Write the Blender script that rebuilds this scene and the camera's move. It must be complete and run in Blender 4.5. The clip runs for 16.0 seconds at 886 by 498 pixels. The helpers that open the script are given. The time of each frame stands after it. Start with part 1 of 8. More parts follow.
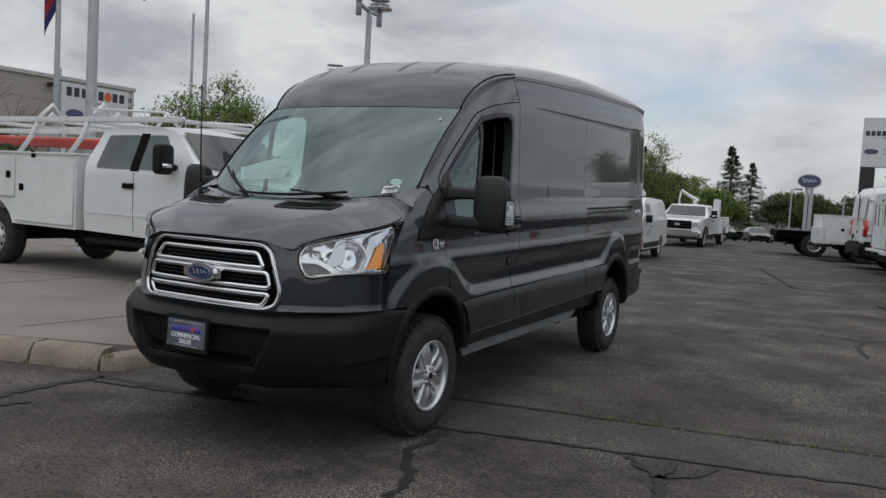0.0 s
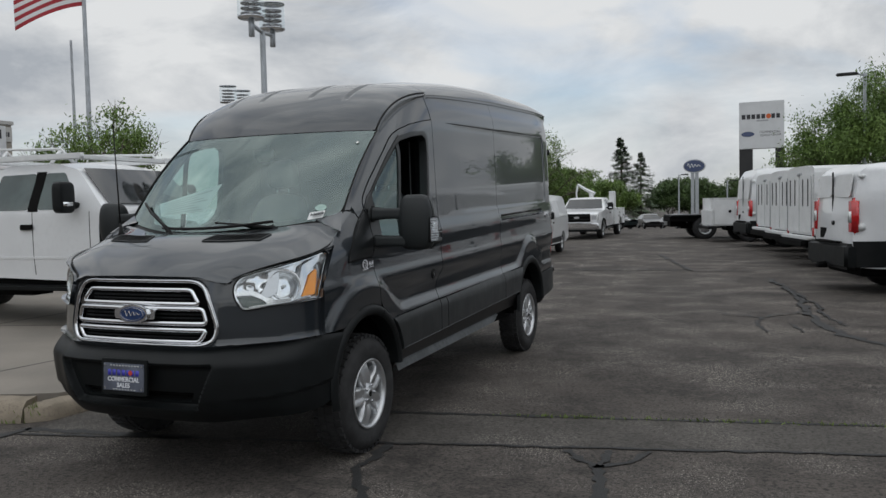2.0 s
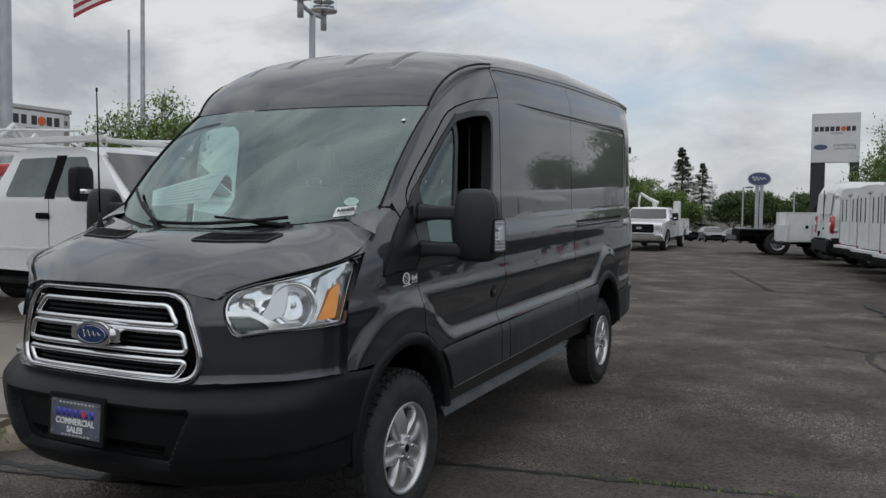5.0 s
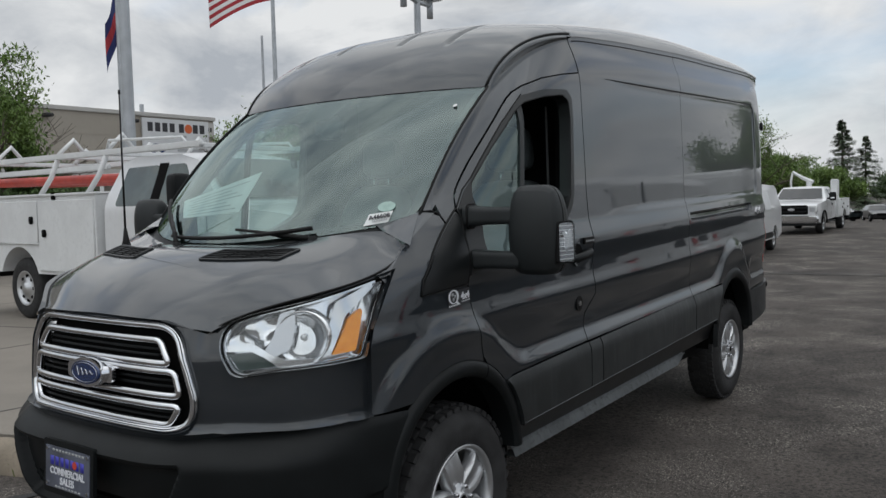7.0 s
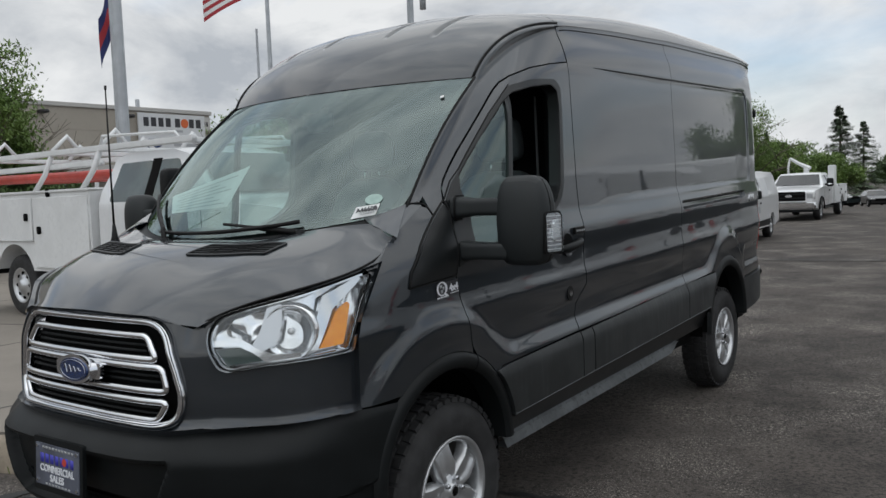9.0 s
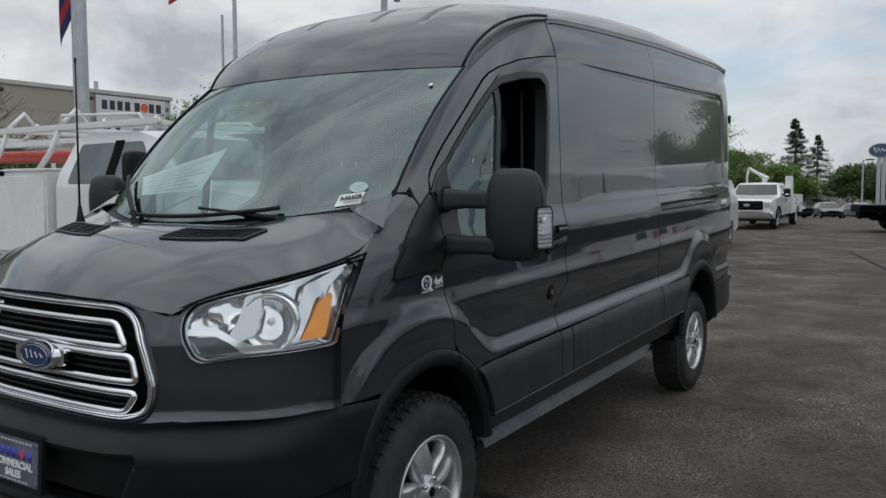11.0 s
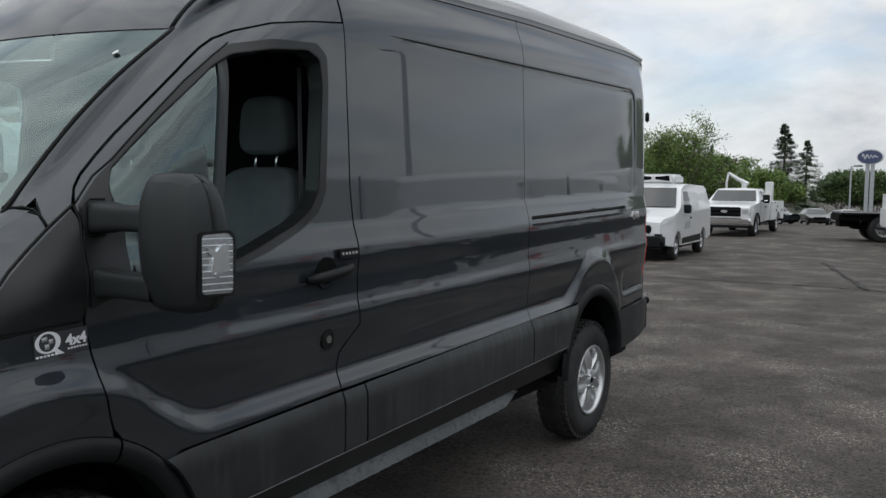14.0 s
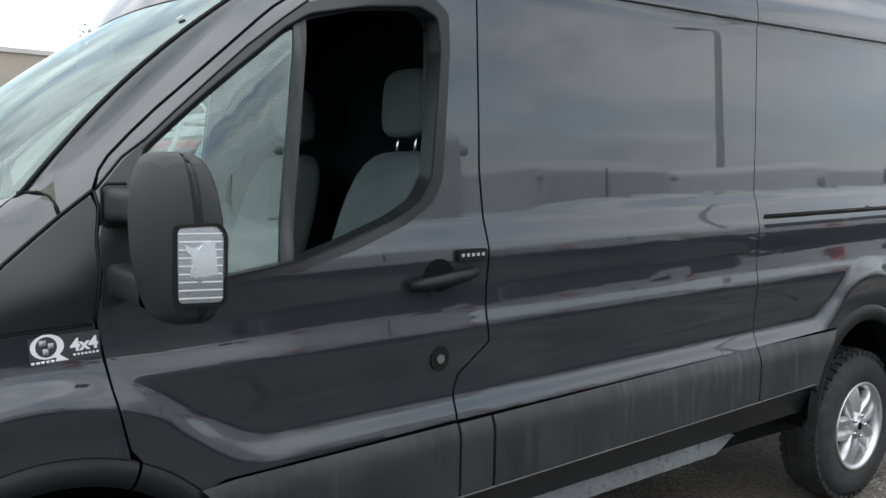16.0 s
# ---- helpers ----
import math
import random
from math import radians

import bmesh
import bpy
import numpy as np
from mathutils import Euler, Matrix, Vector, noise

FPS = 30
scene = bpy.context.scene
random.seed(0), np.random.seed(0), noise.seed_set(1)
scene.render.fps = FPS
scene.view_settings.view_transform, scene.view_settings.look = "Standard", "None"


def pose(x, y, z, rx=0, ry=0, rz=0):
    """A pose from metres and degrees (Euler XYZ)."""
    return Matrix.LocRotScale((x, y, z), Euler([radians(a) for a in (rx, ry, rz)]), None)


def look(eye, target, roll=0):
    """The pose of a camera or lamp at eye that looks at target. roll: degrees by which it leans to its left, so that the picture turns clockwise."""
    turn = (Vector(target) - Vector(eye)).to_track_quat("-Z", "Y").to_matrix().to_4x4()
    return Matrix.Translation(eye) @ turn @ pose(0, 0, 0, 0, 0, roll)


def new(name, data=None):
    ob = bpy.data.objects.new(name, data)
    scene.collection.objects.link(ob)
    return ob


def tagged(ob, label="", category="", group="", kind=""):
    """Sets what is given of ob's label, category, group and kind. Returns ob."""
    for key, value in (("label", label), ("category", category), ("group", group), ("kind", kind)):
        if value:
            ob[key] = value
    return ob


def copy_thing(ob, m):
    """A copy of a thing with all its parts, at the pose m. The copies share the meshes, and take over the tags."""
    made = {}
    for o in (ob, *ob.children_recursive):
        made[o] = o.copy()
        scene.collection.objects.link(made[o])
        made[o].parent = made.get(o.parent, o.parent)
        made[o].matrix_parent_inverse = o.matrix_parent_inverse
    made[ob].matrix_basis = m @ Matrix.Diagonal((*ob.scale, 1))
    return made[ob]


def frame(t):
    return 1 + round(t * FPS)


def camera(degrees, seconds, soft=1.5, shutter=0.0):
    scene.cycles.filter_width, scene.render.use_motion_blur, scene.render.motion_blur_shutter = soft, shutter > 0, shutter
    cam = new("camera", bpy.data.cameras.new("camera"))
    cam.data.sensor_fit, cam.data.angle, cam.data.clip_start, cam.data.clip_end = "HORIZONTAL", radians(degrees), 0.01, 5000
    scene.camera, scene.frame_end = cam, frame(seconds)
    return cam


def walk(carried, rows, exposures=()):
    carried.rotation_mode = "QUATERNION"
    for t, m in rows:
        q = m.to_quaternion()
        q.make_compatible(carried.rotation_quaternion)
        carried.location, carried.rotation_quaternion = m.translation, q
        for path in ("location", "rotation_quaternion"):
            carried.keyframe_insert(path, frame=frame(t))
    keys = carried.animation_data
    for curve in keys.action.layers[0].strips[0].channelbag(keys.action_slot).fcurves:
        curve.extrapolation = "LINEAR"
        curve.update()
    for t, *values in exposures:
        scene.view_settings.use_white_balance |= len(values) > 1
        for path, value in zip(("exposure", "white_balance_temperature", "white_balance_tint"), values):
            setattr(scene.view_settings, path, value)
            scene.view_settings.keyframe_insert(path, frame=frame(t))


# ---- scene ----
cam = camera(56.4, 16.0)
PATH = [
    (0, (3.602, -3.702, 1.558), (2.632, -1.958, 1.432), 3.2),
    (0.5, (3.626, -3.822, 1.598), (2.705, -2.052, 1.472), 3.7),
    (1, (3.503, -3.994, 1.609), (2.586, -2.22, 1.494), 2.3),
    (1.5, (3.472, -4.018, 1.596), (2.602, -2.22, 1.484), 2.1),
    (2, (3.532, -3.915, 1.63), (2.77, -2.069, 1.525), -1.3),
    (2.5, (3.628, -3.744, 1.647), (2.888, -1.888, 1.547), -2.9),
    (3, (3.607, -3.6, 1.565), (2.832, -1.759, 1.46), 0.1),
    (3.5, (3.373, -3.418, 1.528), (2.581, -1.584, 1.44), 4.5),
    (3.7, (3.307, -3.352, 1.563), (2.511, -1.519, 1.478), 4.3),
    (5.8, (2.866, -2.241, 1.616), (1.948, -0.467, 1.507), -0.8),
    (6, (2.872, -2.129, 1.626), (1.931, -0.368, 1.511), -0.6),
    (6.5, (2.915, -1.926, 1.649), (1.81, -0.263, 1.537), -1.2),
    (7, (2.945, -1.877, 1.652), (1.774, -0.26, 1.536), -1.5),
    (7.5, (2.955, -1.846, 1.652), (1.777, -0.236, 1.523), -1.7),
    (8, (2.967, -1.843, 1.66), (1.782, -0.237, 1.523), -2.1),
    (8.2, (2.98, -1.851, 1.658), (1.792, -0.248, 1.524), -2.4),
    (10.5, (2.951, -1.818, 1.644), (1.834, -0.166, 1.495), -0.8),
    (11, (2.823, -1.813, 1.629), (1.736, -0.14, 1.483), -0.1),
    (11.5, (2.682, -1.79, 1.631), (1.7, -0.054, 1.484), 0.2),
    (12, (2.818, -1.536, 1.617), (1.85, 0.209, 1.475), 0.3),
    (12.5, (2.903, -1.286, 1.629), (1.929, 0.454, 1.479), 0.2),
    (13, (2.834, -1.017, 1.613), (1.884, 0.736, 1.456), 0.8),
    (13.5, (2.873, -0.733, 1.647), (1.911, 1.014, 1.495), 1.0),
    (14, (3.034, -0.391, 1.675), (1.962, 1.291, 1.53), 0.7),
    (14.5, (3.002, -0.158, 1.65), (1.805, 1.437, 1.51), 2.1),
    (15, (2.928, 0.058, 1.659), (1.606, 1.55, 1.499), 2.8),
    (15.5, (2.977, 0.318, 1.649), (1.504, 1.66, 1.478), 2.1),
    (16, (3.052, 0.483, 1.66), (1.446, 1.664, 1.491), 1.0),
]
walk(cam, [(t, look(eye, target, roll)) for t, eye, target, roll in PATH], [(0, -0.14), (0.5, 0.0), (1.0, -0.14), (1.5, -0.06), (2.5, -0.08), (3.7, -0.1), (5.8, -0.08), (7, 0.02), (8, 0.16), (10.5, -0.02), (12.5, 0.02), (14, 0.17), (14.5, 0.24), (15.2, 0.70), (15.6, 1.02), (16, 1.22)])

# ---- daylight: bright broken overcast ----
SUN_ELEVATION, SUN_TURN = 60.0, 150.0
world = bpy.data.worlds.new("sky")
scene.world = world
world.use_nodes = True
wn, wl = world.node_tree.nodes, world.node_tree.links
wn.clear()


def wnode(kind, **values):
    n = wn.new(kind)
    for key, value in values.items():
        n.inputs[key].default_value = value
    return n


w_out, w_back = wn.new("ShaderNodeOutputWorld"), wn.new("ShaderNodeBackground")
w_sky = wn.new("ShaderNodeTexSky")
w_sky.sky_type, w_sky.sun_disc = "NISHITA", False
w_sky.sun_elevation, w_sky.sun_rotation = radians(SUN_ELEVATION), radians(SUN_TURN)
w_coord, w_map = wn.new("ShaderNodeTexCoord"), wn.new("ShaderNodeMapping")
w_map.inputs["Scale"].default_value = (1.0, 1.0, 2.3)
w_map.inputs["Location"].default_value = (0.35, 0.1, 0.0)
w_n1 = wnode("ShaderNodeTexNoise", Scale=2.3, Detail=6.0, Roughness=0.5, Distortion=0.5)
w_n2 = wnode("ShaderNodeTexNoise", Scale=4.2, Detail=8.0, Roughness=0.58, Distortion=0.35)
w_cover = wn.new("ShaderNodeValToRGB")
w_cover.color_ramp.elements[0].position, w_cover.color_ramp.elements[0].color = 0.30, (0.25, 0.25, 0.25, 1)
w_cover.color_ramp.elements[1].position, w_cover.color_ramp.elements[1].color = 0.50, (1, 1, 1, 1)
w_tone = wn.new("ShaderNodeValToRGB")
w_tone.color_ramp.elements[0].position, w_tone.color_ramp.elements[0].color = 0.33, (3.9, 4.2, 4.6, 1)
w_tone.color_ramp.elements[1].position, w_tone.color_ramp.elements[1].color = 0.60, (7.3, 7.45, 7.55, 1)
w_mix = wn.new("ShaderNodeMix")
w_mix.data_type = "RGBA"
w_blue = wn.new("ShaderNodeMix")
w_blue.data_type, w_blue.blend_type = "RGBA", "MULTIPLY"
w_blue.inputs["Factor"].default_value = 1.0
w_blue.inputs["B"].default_value = (1.25, 1.25, 1.25, 1)
wl.new(w_coord.outputs["Generated"], w_map.inputs["Vector"])
wl.new(w_map.outputs["Vector"], w_n1.inputs["Vector"])
wl.new(w_map.outputs["Vector"], w_n2.inputs["Vector"])
wl.new(w_n1.outputs["Fac"], w_cover.inputs["Fac"])
wl.new(w_n2.outputs["Fac"], w_tone.inputs["Fac"])
wl.new(w_sky.outputs["Color"], w_blue.inputs["A"])
w_top, w_fill, w_most = wn.new("ShaderNodeSeparateXYZ"), wn.new("ShaderNodeMapRange"), wn.new("ShaderNodeMath")
w_fill.inputs["From Min"].default_value, w_fill.inputs["From Max"].default_value = 0.28, 0.60
w_fill.inputs["To Max"].default_value = 0.92
w_most.operation = "MAXIMUM"
wl.new(w_coord.outputs["Generated"], w_top.inputs["Vector"])
wl.new(w_top.outputs["Z"], w_fill.inputs["Value"])
wl.new(w_cover.outputs["Color"], w_most.inputs[0])
wl.new(w_fill.outputs["Result"], w_most.inputs[1])
wl.new(w_most.outputs["Value"], w_mix.inputs["Factor"])
wl.new(w_blue.outputs["Result"], w_mix.inputs["A"])
wl.new(w_tone.outputs["Color"], w_mix.inputs["B"])
# cloud cover is brighter overhead than at the skyline
w_split, w_high, w_zen = wn.new("ShaderNodeSeparateXYZ"), wn.new("ShaderNodeMapRange"), wn.new("ShaderNodeVectorMath")
w_high.inputs["From Min"].default_value, w_high.inputs["From Max"].default_value = 0.36, 0.90
w_high.inputs["To Min"].default_value, w_high.inputs["To Max"].default_value = 1.0, 1.6
w_zen.operation = "SCALE"
wl.new(w_coord.outputs["Generated"], w_split.inputs["Vector"])
wl.new(w_split.outputs["Z"], w_high.inputs["Value"])
wl.new(w_mix.outputs["Result"], w_zen.inputs[0])
wl.new(w_high.outputs["Result"], w_zen.inputs["Scale"])
wl.new(w_zen.outputs["Vector"], w_back.inputs["Color"])
w_back.inputs["Strength"].default_value = 0.105
wl.new(w_back.outputs["Background"], w_out.inputs["Surface"])

sun = new("sun", bpy.data.lights.new("sun", "SUN"))
sun.data.energy, sun.data.angle, sun.data.color = 0.6, radians(115), (0.98, 1.0, 0.98)
sun.matrix_world = look((0, 0, 30), (-30 * math.sin(radians(SUN_TURN)) / math.tan(radians(SUN_ELEVATION)),
                                     -30 * math.cos(radians(SUN_TURN)) / math.tan(radians(SUN_ELEVATION)), 0))
scene.view_settings.exposure = 0.0


# ---- materials ----
def material(name, base, rough=0.5, metal=0.0, coat=0.0, coat_rough=0.03, spread=0.0, size=6.0, spread2=0.0, size2=80.0,
             bump=0.0, bump_size=60.0, tint=None, rough_spread=0.0, emit=0.0, piece=0.0, spec=None, coat_ior=1.5):
    """A principled surface whose colour wanders at two scales, with fine relief."""
    m = bpy.data.materials.new(name)
    m.use_nodes = True
    n, l = m.node_tree.nodes, m.node_tree.links
    b = n["Principled BSDF"]
    b.inputs["Base Color"].default_value = (*base, 1)
    b.inputs["Roughness"].default_value = rough
    b.inputs["Metallic"].default_value = metal
    b.inputs["Coat Weight"].default_value = coat
    b.inputs["Coat Roughness"].default_value = coat_rough
    b.inputs["Coat IOR"].default_value = coat_ior
    if spec is not None:
        b.inputs["Specular IOR Level"].default_value = spec
    if emit:
        b.inputs["Emission Color"].default_value = (*base, 1)
        b.inputs["Emission Strength"].default_value = emit
    co = n.new("ShaderNodeTexCoord")
    here = co.outputs["Object"]
    colour = None

    def noise_at(scale, detail=5.0):
        t = n.new("ShaderNodeTexNoise")
        t.inputs["Scale"].default_value, t.inputs["Detail"].default_value = scale, detail
        l.new(here, t.inputs["Vector"])
        return t.outputs["Fac"]

    def blend(a, b_colour, fac, low, high):
        r = n.new("ShaderNodeMapRange")
        r.inputs["From Min"].default_value, r.inputs["From Max"].default_value = low, high
        l.new(fac, r.inputs["Value"])
        x = n.new("ShaderNodeMix")
        x.data_type = "RGBA"
        l.new(r.outputs["Result"], x.inputs["Factor"])
        if a is None:
            x.inputs["A"].default_value = (*base, 1)
        else:
            l.new(a, x.inputs["A"])
        x.inputs["B"].default_value = (*b_colour, 1)
        return x.outputs["Result"]

    other = tint or tuple(min(1, c * (1 + spread)) for c in base)
    if spread or tint:
        colour = blend(colour, other, noise_at(size), 0.38, 0.68)
    if spread2:
        colour = blend(colour, tuple(c * (1 - spread2) for c in base), noise_at(size2, 3.0), 0.5, 0.72)
    if piece:
        info, hs = n.new("ShaderNodeObjectInfo"), n.new("ShaderNodeHueSaturation")
        r = n.new("ShaderNodeMapRange")
        r.inputs["To Min"].default_value, r.inputs["To Max"].default_value = 1 - piece, 1 + piece
        l.new(info.outputs["Random"], r.inputs["Value"])
        l.new(r.outputs["Result"], hs.inputs["Value"])
        if colour is None:
            hs.inputs["Color"].default_value = (*base, 1)
        else:
            l.new(colour, hs.inputs["Color"])
        colour = hs.outputs["Color"]
    if colour is not None:
        l.new(colour, b.inputs["Base Color"])
    if rough_spread:
        r = n.new("ShaderNodeMapRange")
        r.inputs["To Min"].default_value, r.inputs["To Max"].default_value = rough - rough_spread, rough + rough_spread
        l.new(noise_at(size * 1.7), r.inputs["Value"])
        l.new(r.outputs["Result"], b.inputs["Roughness"])
    if bump:
        p = n.new("ShaderNodeBump")
        p.inputs["Strength"].default_value, p.inputs["Distance"].default_value = bump, 0.01
        l.new(noise_at(bump_size, 4.0), p.inputs["Height"])
        l.new(p.outputs["Normal"], b.inputs["Normal"])
    return m


def glass(name, tint=(0.78, 0.86, 0.84), rough=0.0, ior=1.5, sheen=(0.95, 1.0, 1.0)):
    """A thin pane: clear with a tint, and a mirror at grazing angles."""
    m = bpy.data.materials.new(name)
    m.use_nodes = True
    n, l = m.node_tree.nodes, m.node_tree.links
    n.remove(n["Principled BSDF"])
    mix, clear, gloss, face = (n.new("ShaderNode" + k) for k in ("MixShader", "BsdfTransparent", "BsdfGlossy", "LayerWeight"))
    clear.inputs["Color"].default_value = (*tint, 1)
    gloss.inputs["Roughness"].default_value, gloss.inputs["Color"].default_value = rough, (*sheen, 1)
    face.inputs["Blend"].default_value = 0.5
    power, scale = n.new("ShaderNodeMath"), n.new("ShaderNodeMath")
    power.operation, scale.operation = "POWER", "MULTIPLY_ADD"
    power.inputs[1].default_value = 5.0
    base = ((ior - 1) / (ior + 1)) ** 2
    scale.inputs[1].default_value, scale.inputs[2].default_value = 1 - base, base
    l.new(face.outputs["Facing"], power.inputs[0])
    l.new(power.outputs["Value"], scale.inputs[0])
    l.new(scale.outputs["Value"], mix.inputs["Fac"])
    l.new(clear.outputs["BSDF"], mix.inputs[1])
    l.new(gloss.outputs["BSDF"], mix.inputs[2])
    l.new(mix.outputs["Shader"], n["Material Output"].inputs["Surface"])
    return m


M_PAINT = material("grey_metallic_paint", (0.0245, 0.0298, 0.0355), 0.34, 0.45, 1.0, 0.015, spread=0.08, size=1.5, spread2=0.12, size2=900, coat_ior=1.66, spec=0.15)
M_PLASTIC = material("black_grained_plastic", (0.0055, 0.0066, 0.0070), 0.46, spread=0.5, size=5, bump=0.03, bump_size=420, rough_spread=0.06, spec=0.20)
M_CLAD = material("dusty_grey_plastic", (0.014, 0.016, 0.017), 0.44, tint=(0.027, 0.030, 0.031), size=4, rough_spread=0.10, spec=0.45)
def add_streaks(m, dust, amount):
    """Dried dirt run down a panel: pale upright streaks in patches."""
    n, l = m.node_tree.nodes, m.node_tree.links
    b = n["Principled BSDF"]
    was = b.inputs["Base Color"].links[0].from_socket
    co, mp = n.new("ShaderNodeTexCoord"), n.new("ShaderNodeMapping")
    mp.inputs["Scale"].default_value = (1.0, 16.0, 1.6)
    l.new(co.outputs["Object"], mp.inputs["Vector"])
    f = []
    for vec, scale, low, high in ((mp.outputs["Vector"], 2.2, 0.46, 0.70), (co.outputs["Object"], 2.6, 0.42, 0.62)):
        t, r = n.new("ShaderNodeTexNoise"), n.new("ShaderNodeMapRange")
        t.inputs["Scale"].default_value, t.inputs["Detail"].default_value = scale, 6
        r.inputs["From Min"].default_value, r.inputs["From Max"].default_value = low, high
        l.new(vec, t.inputs["Vector"])
        l.new(t.outputs["Fac"], r.inputs["Value"])
        f.append(r.outputs["Result"])
    mul, x = n.new("ShaderNodeMath"), n.new("ShaderNodeMix")
    mul.operation, x.data_type = "MULTIPLY", "RGBA"
    l.new(f[0], mul.inputs[0])
    l.new(f[1], mul.inputs[1])
    sc = n.new("ShaderNodeMath")
    sc.operation = "MULTIPLY"
    sc.inputs[1].default_value = amount
    l.new(mul.outputs["Value"], sc.inputs[0])
    l.new(sc.outputs["Value"], x.inputs["Factor"])
    l.new(was, x.inputs["A"])
    x.inputs["B"].default_value = (*dust, 1)
    l.new(x.outputs["Result"], b.inputs["Base Color"])


add_streaks(M_CLAD, (0.09, 0.10, 0.10), 0.42)
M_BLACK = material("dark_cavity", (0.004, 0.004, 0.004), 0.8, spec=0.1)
M_TRIM = material("satin_black_trim", (0.008, 0.0092, 0.0098), 0.32, spread=0.3, size=5, spec=0.42, rough_spread=0.05)
M_MIRROR = material("grained_mirror_plastic", (0.0125, 0.0150, 0.0158), 0.5, spread=0.3, size=5, bump=0.03, bump_size=420, spec=0.4)
M_SEAL = material("rubber_seal", (0.006, 0.006, 0.006), 0.55, spec=0.2)
M_CHROME = material("chrome", (0.75, 0.76, 0.78), 0.09, 1.0)
M_SATIN = material("satin_chrome", (0.55, 0.56, 0.58), 0.25, 1.0)
M_ALLOY = material("silver_alloy", (0.50, 0.51, 0.52), 0.32, 0.75, 0.3, spread=0.15, size=12)
M_TYRE = material("tyre_rubber", (0.020, 0.020, 0.0205), 0.75, spec=0.35, spread=0.7, size=14, bump=0.15, bump_size=160)
M_GLASS = glass("window_glass", (0.50, 0.62, 0.59), ior=2.15, sheen=(0.82, 0.97, 0.95))
M_SHIELD = glass("windscreen_glass", (0.66, 0.82, 0.79), ior=2.3, sheen=(0.82, 0.97, 0.95))
M_LENS = glass("lamp_lens", (0.93, 0.95, 0.96))
M_DARKGLASS = material("dark_glass", (0.012, 0.014, 0.015), 0.04, 0.0, 0.6)
M_TINTED = material("tinted_cab_glass", (0.050, 0.068, 0.064), 0.06, 0.0, 0.7, spread=0.5, size=2.5)
M_AMBER = material("amber_lens", (0.92, 0.30, 0.018), 0.15, 0.0, 0.6, spread=0.25, size=40)
M_RED = material("red_lens", (0.45, 0.012, 0.015), 0.12, 0.0, 0.7, spread=0.3, size=25)
M_REFLECT = material("lamp_reflector", (0.86, 0.87, 0.88), 0.14, 0.85)
M_CLEARWHITE = material("clear_white_lens", (0.75, 0.76, 0.76), 0.12, 0.2, 0.8, bump=0.3, bump_size=90)
M_SEAT = material("grey_seat_cloth", (0.095, 0.112, 0.118), 0.85, spread=0.2, size=8, bump=0.2, bump_size=300)
M_DASH = material("dark_dashboard", (0.11, 0.12, 0.12), 0.7, spread=0.3, size=6, bump=0.1, bump_size=200)
# near-black: the shade deep in the cab and load space is put into this colour
M_CABSHADE = material("shaded_cab_black", (0.008, 0.008, 0.009), 0.9, spec=0.1, spread=0.3, size=3)
M_TRIMGREY = material("grey_cab_trim", (0.12, 0.13, 0.135), 0.75, spread=0.15, size=4)
M_SILLGREY = material("dusty_grey_sill", (0.060, 0.065, 0.068), 0.7, spread=0.6, size=5, spread2=0.3, size2=40)
M_PAPER = material("white_paper", (0.72, 0.74, 0.73), 0.7, spread=-0.12, size=9)
M_INK = material("black_ink", (0.03, 0.03, 0.035), 0.6)
M_GREYINK = material("grey_ink", (0.35, 0.36, 0.37), 0.6)
M_WHITEPAINT = material("white_vehicle_paint", (0.72, 0.73, 0.74), 0.32, 0.0, 0.8, 0.04, spread=-0.08, size=1.2, spread2=0.06, size2=14)
M_WHITESTEEL = material("white_powder_coated_steel", (0.70, 0.71, 0.71), 0.6, 0.0, 0.0, spread=-0.12, size=2.5, spread2=0.1, size2=18)
M_BLUE = material("dark_blue_enamel", (0.012, 0.030, 0.10), 0.2, 0.1, 0.8, spread=0.3, size=20)
M_BLUEINK = material("blue_ink", (0.05, 0.05, 0.40), 0.5)
M_REDINK = material("red_ink", (0.50, 0.05, 0.03), 0.5)
M_ORANGE = material("orange_ink", (0.60, 0.12, 0.03), 0.5)
M_PLATE = material("printed_plate", (0.09, 0.10, 0.13), 0.3, 0.2, 0.4, spread=0.8, size=9)
M_LETTER = material("pale_lettering", (0.70, 0.71, 0.74), 0.45)


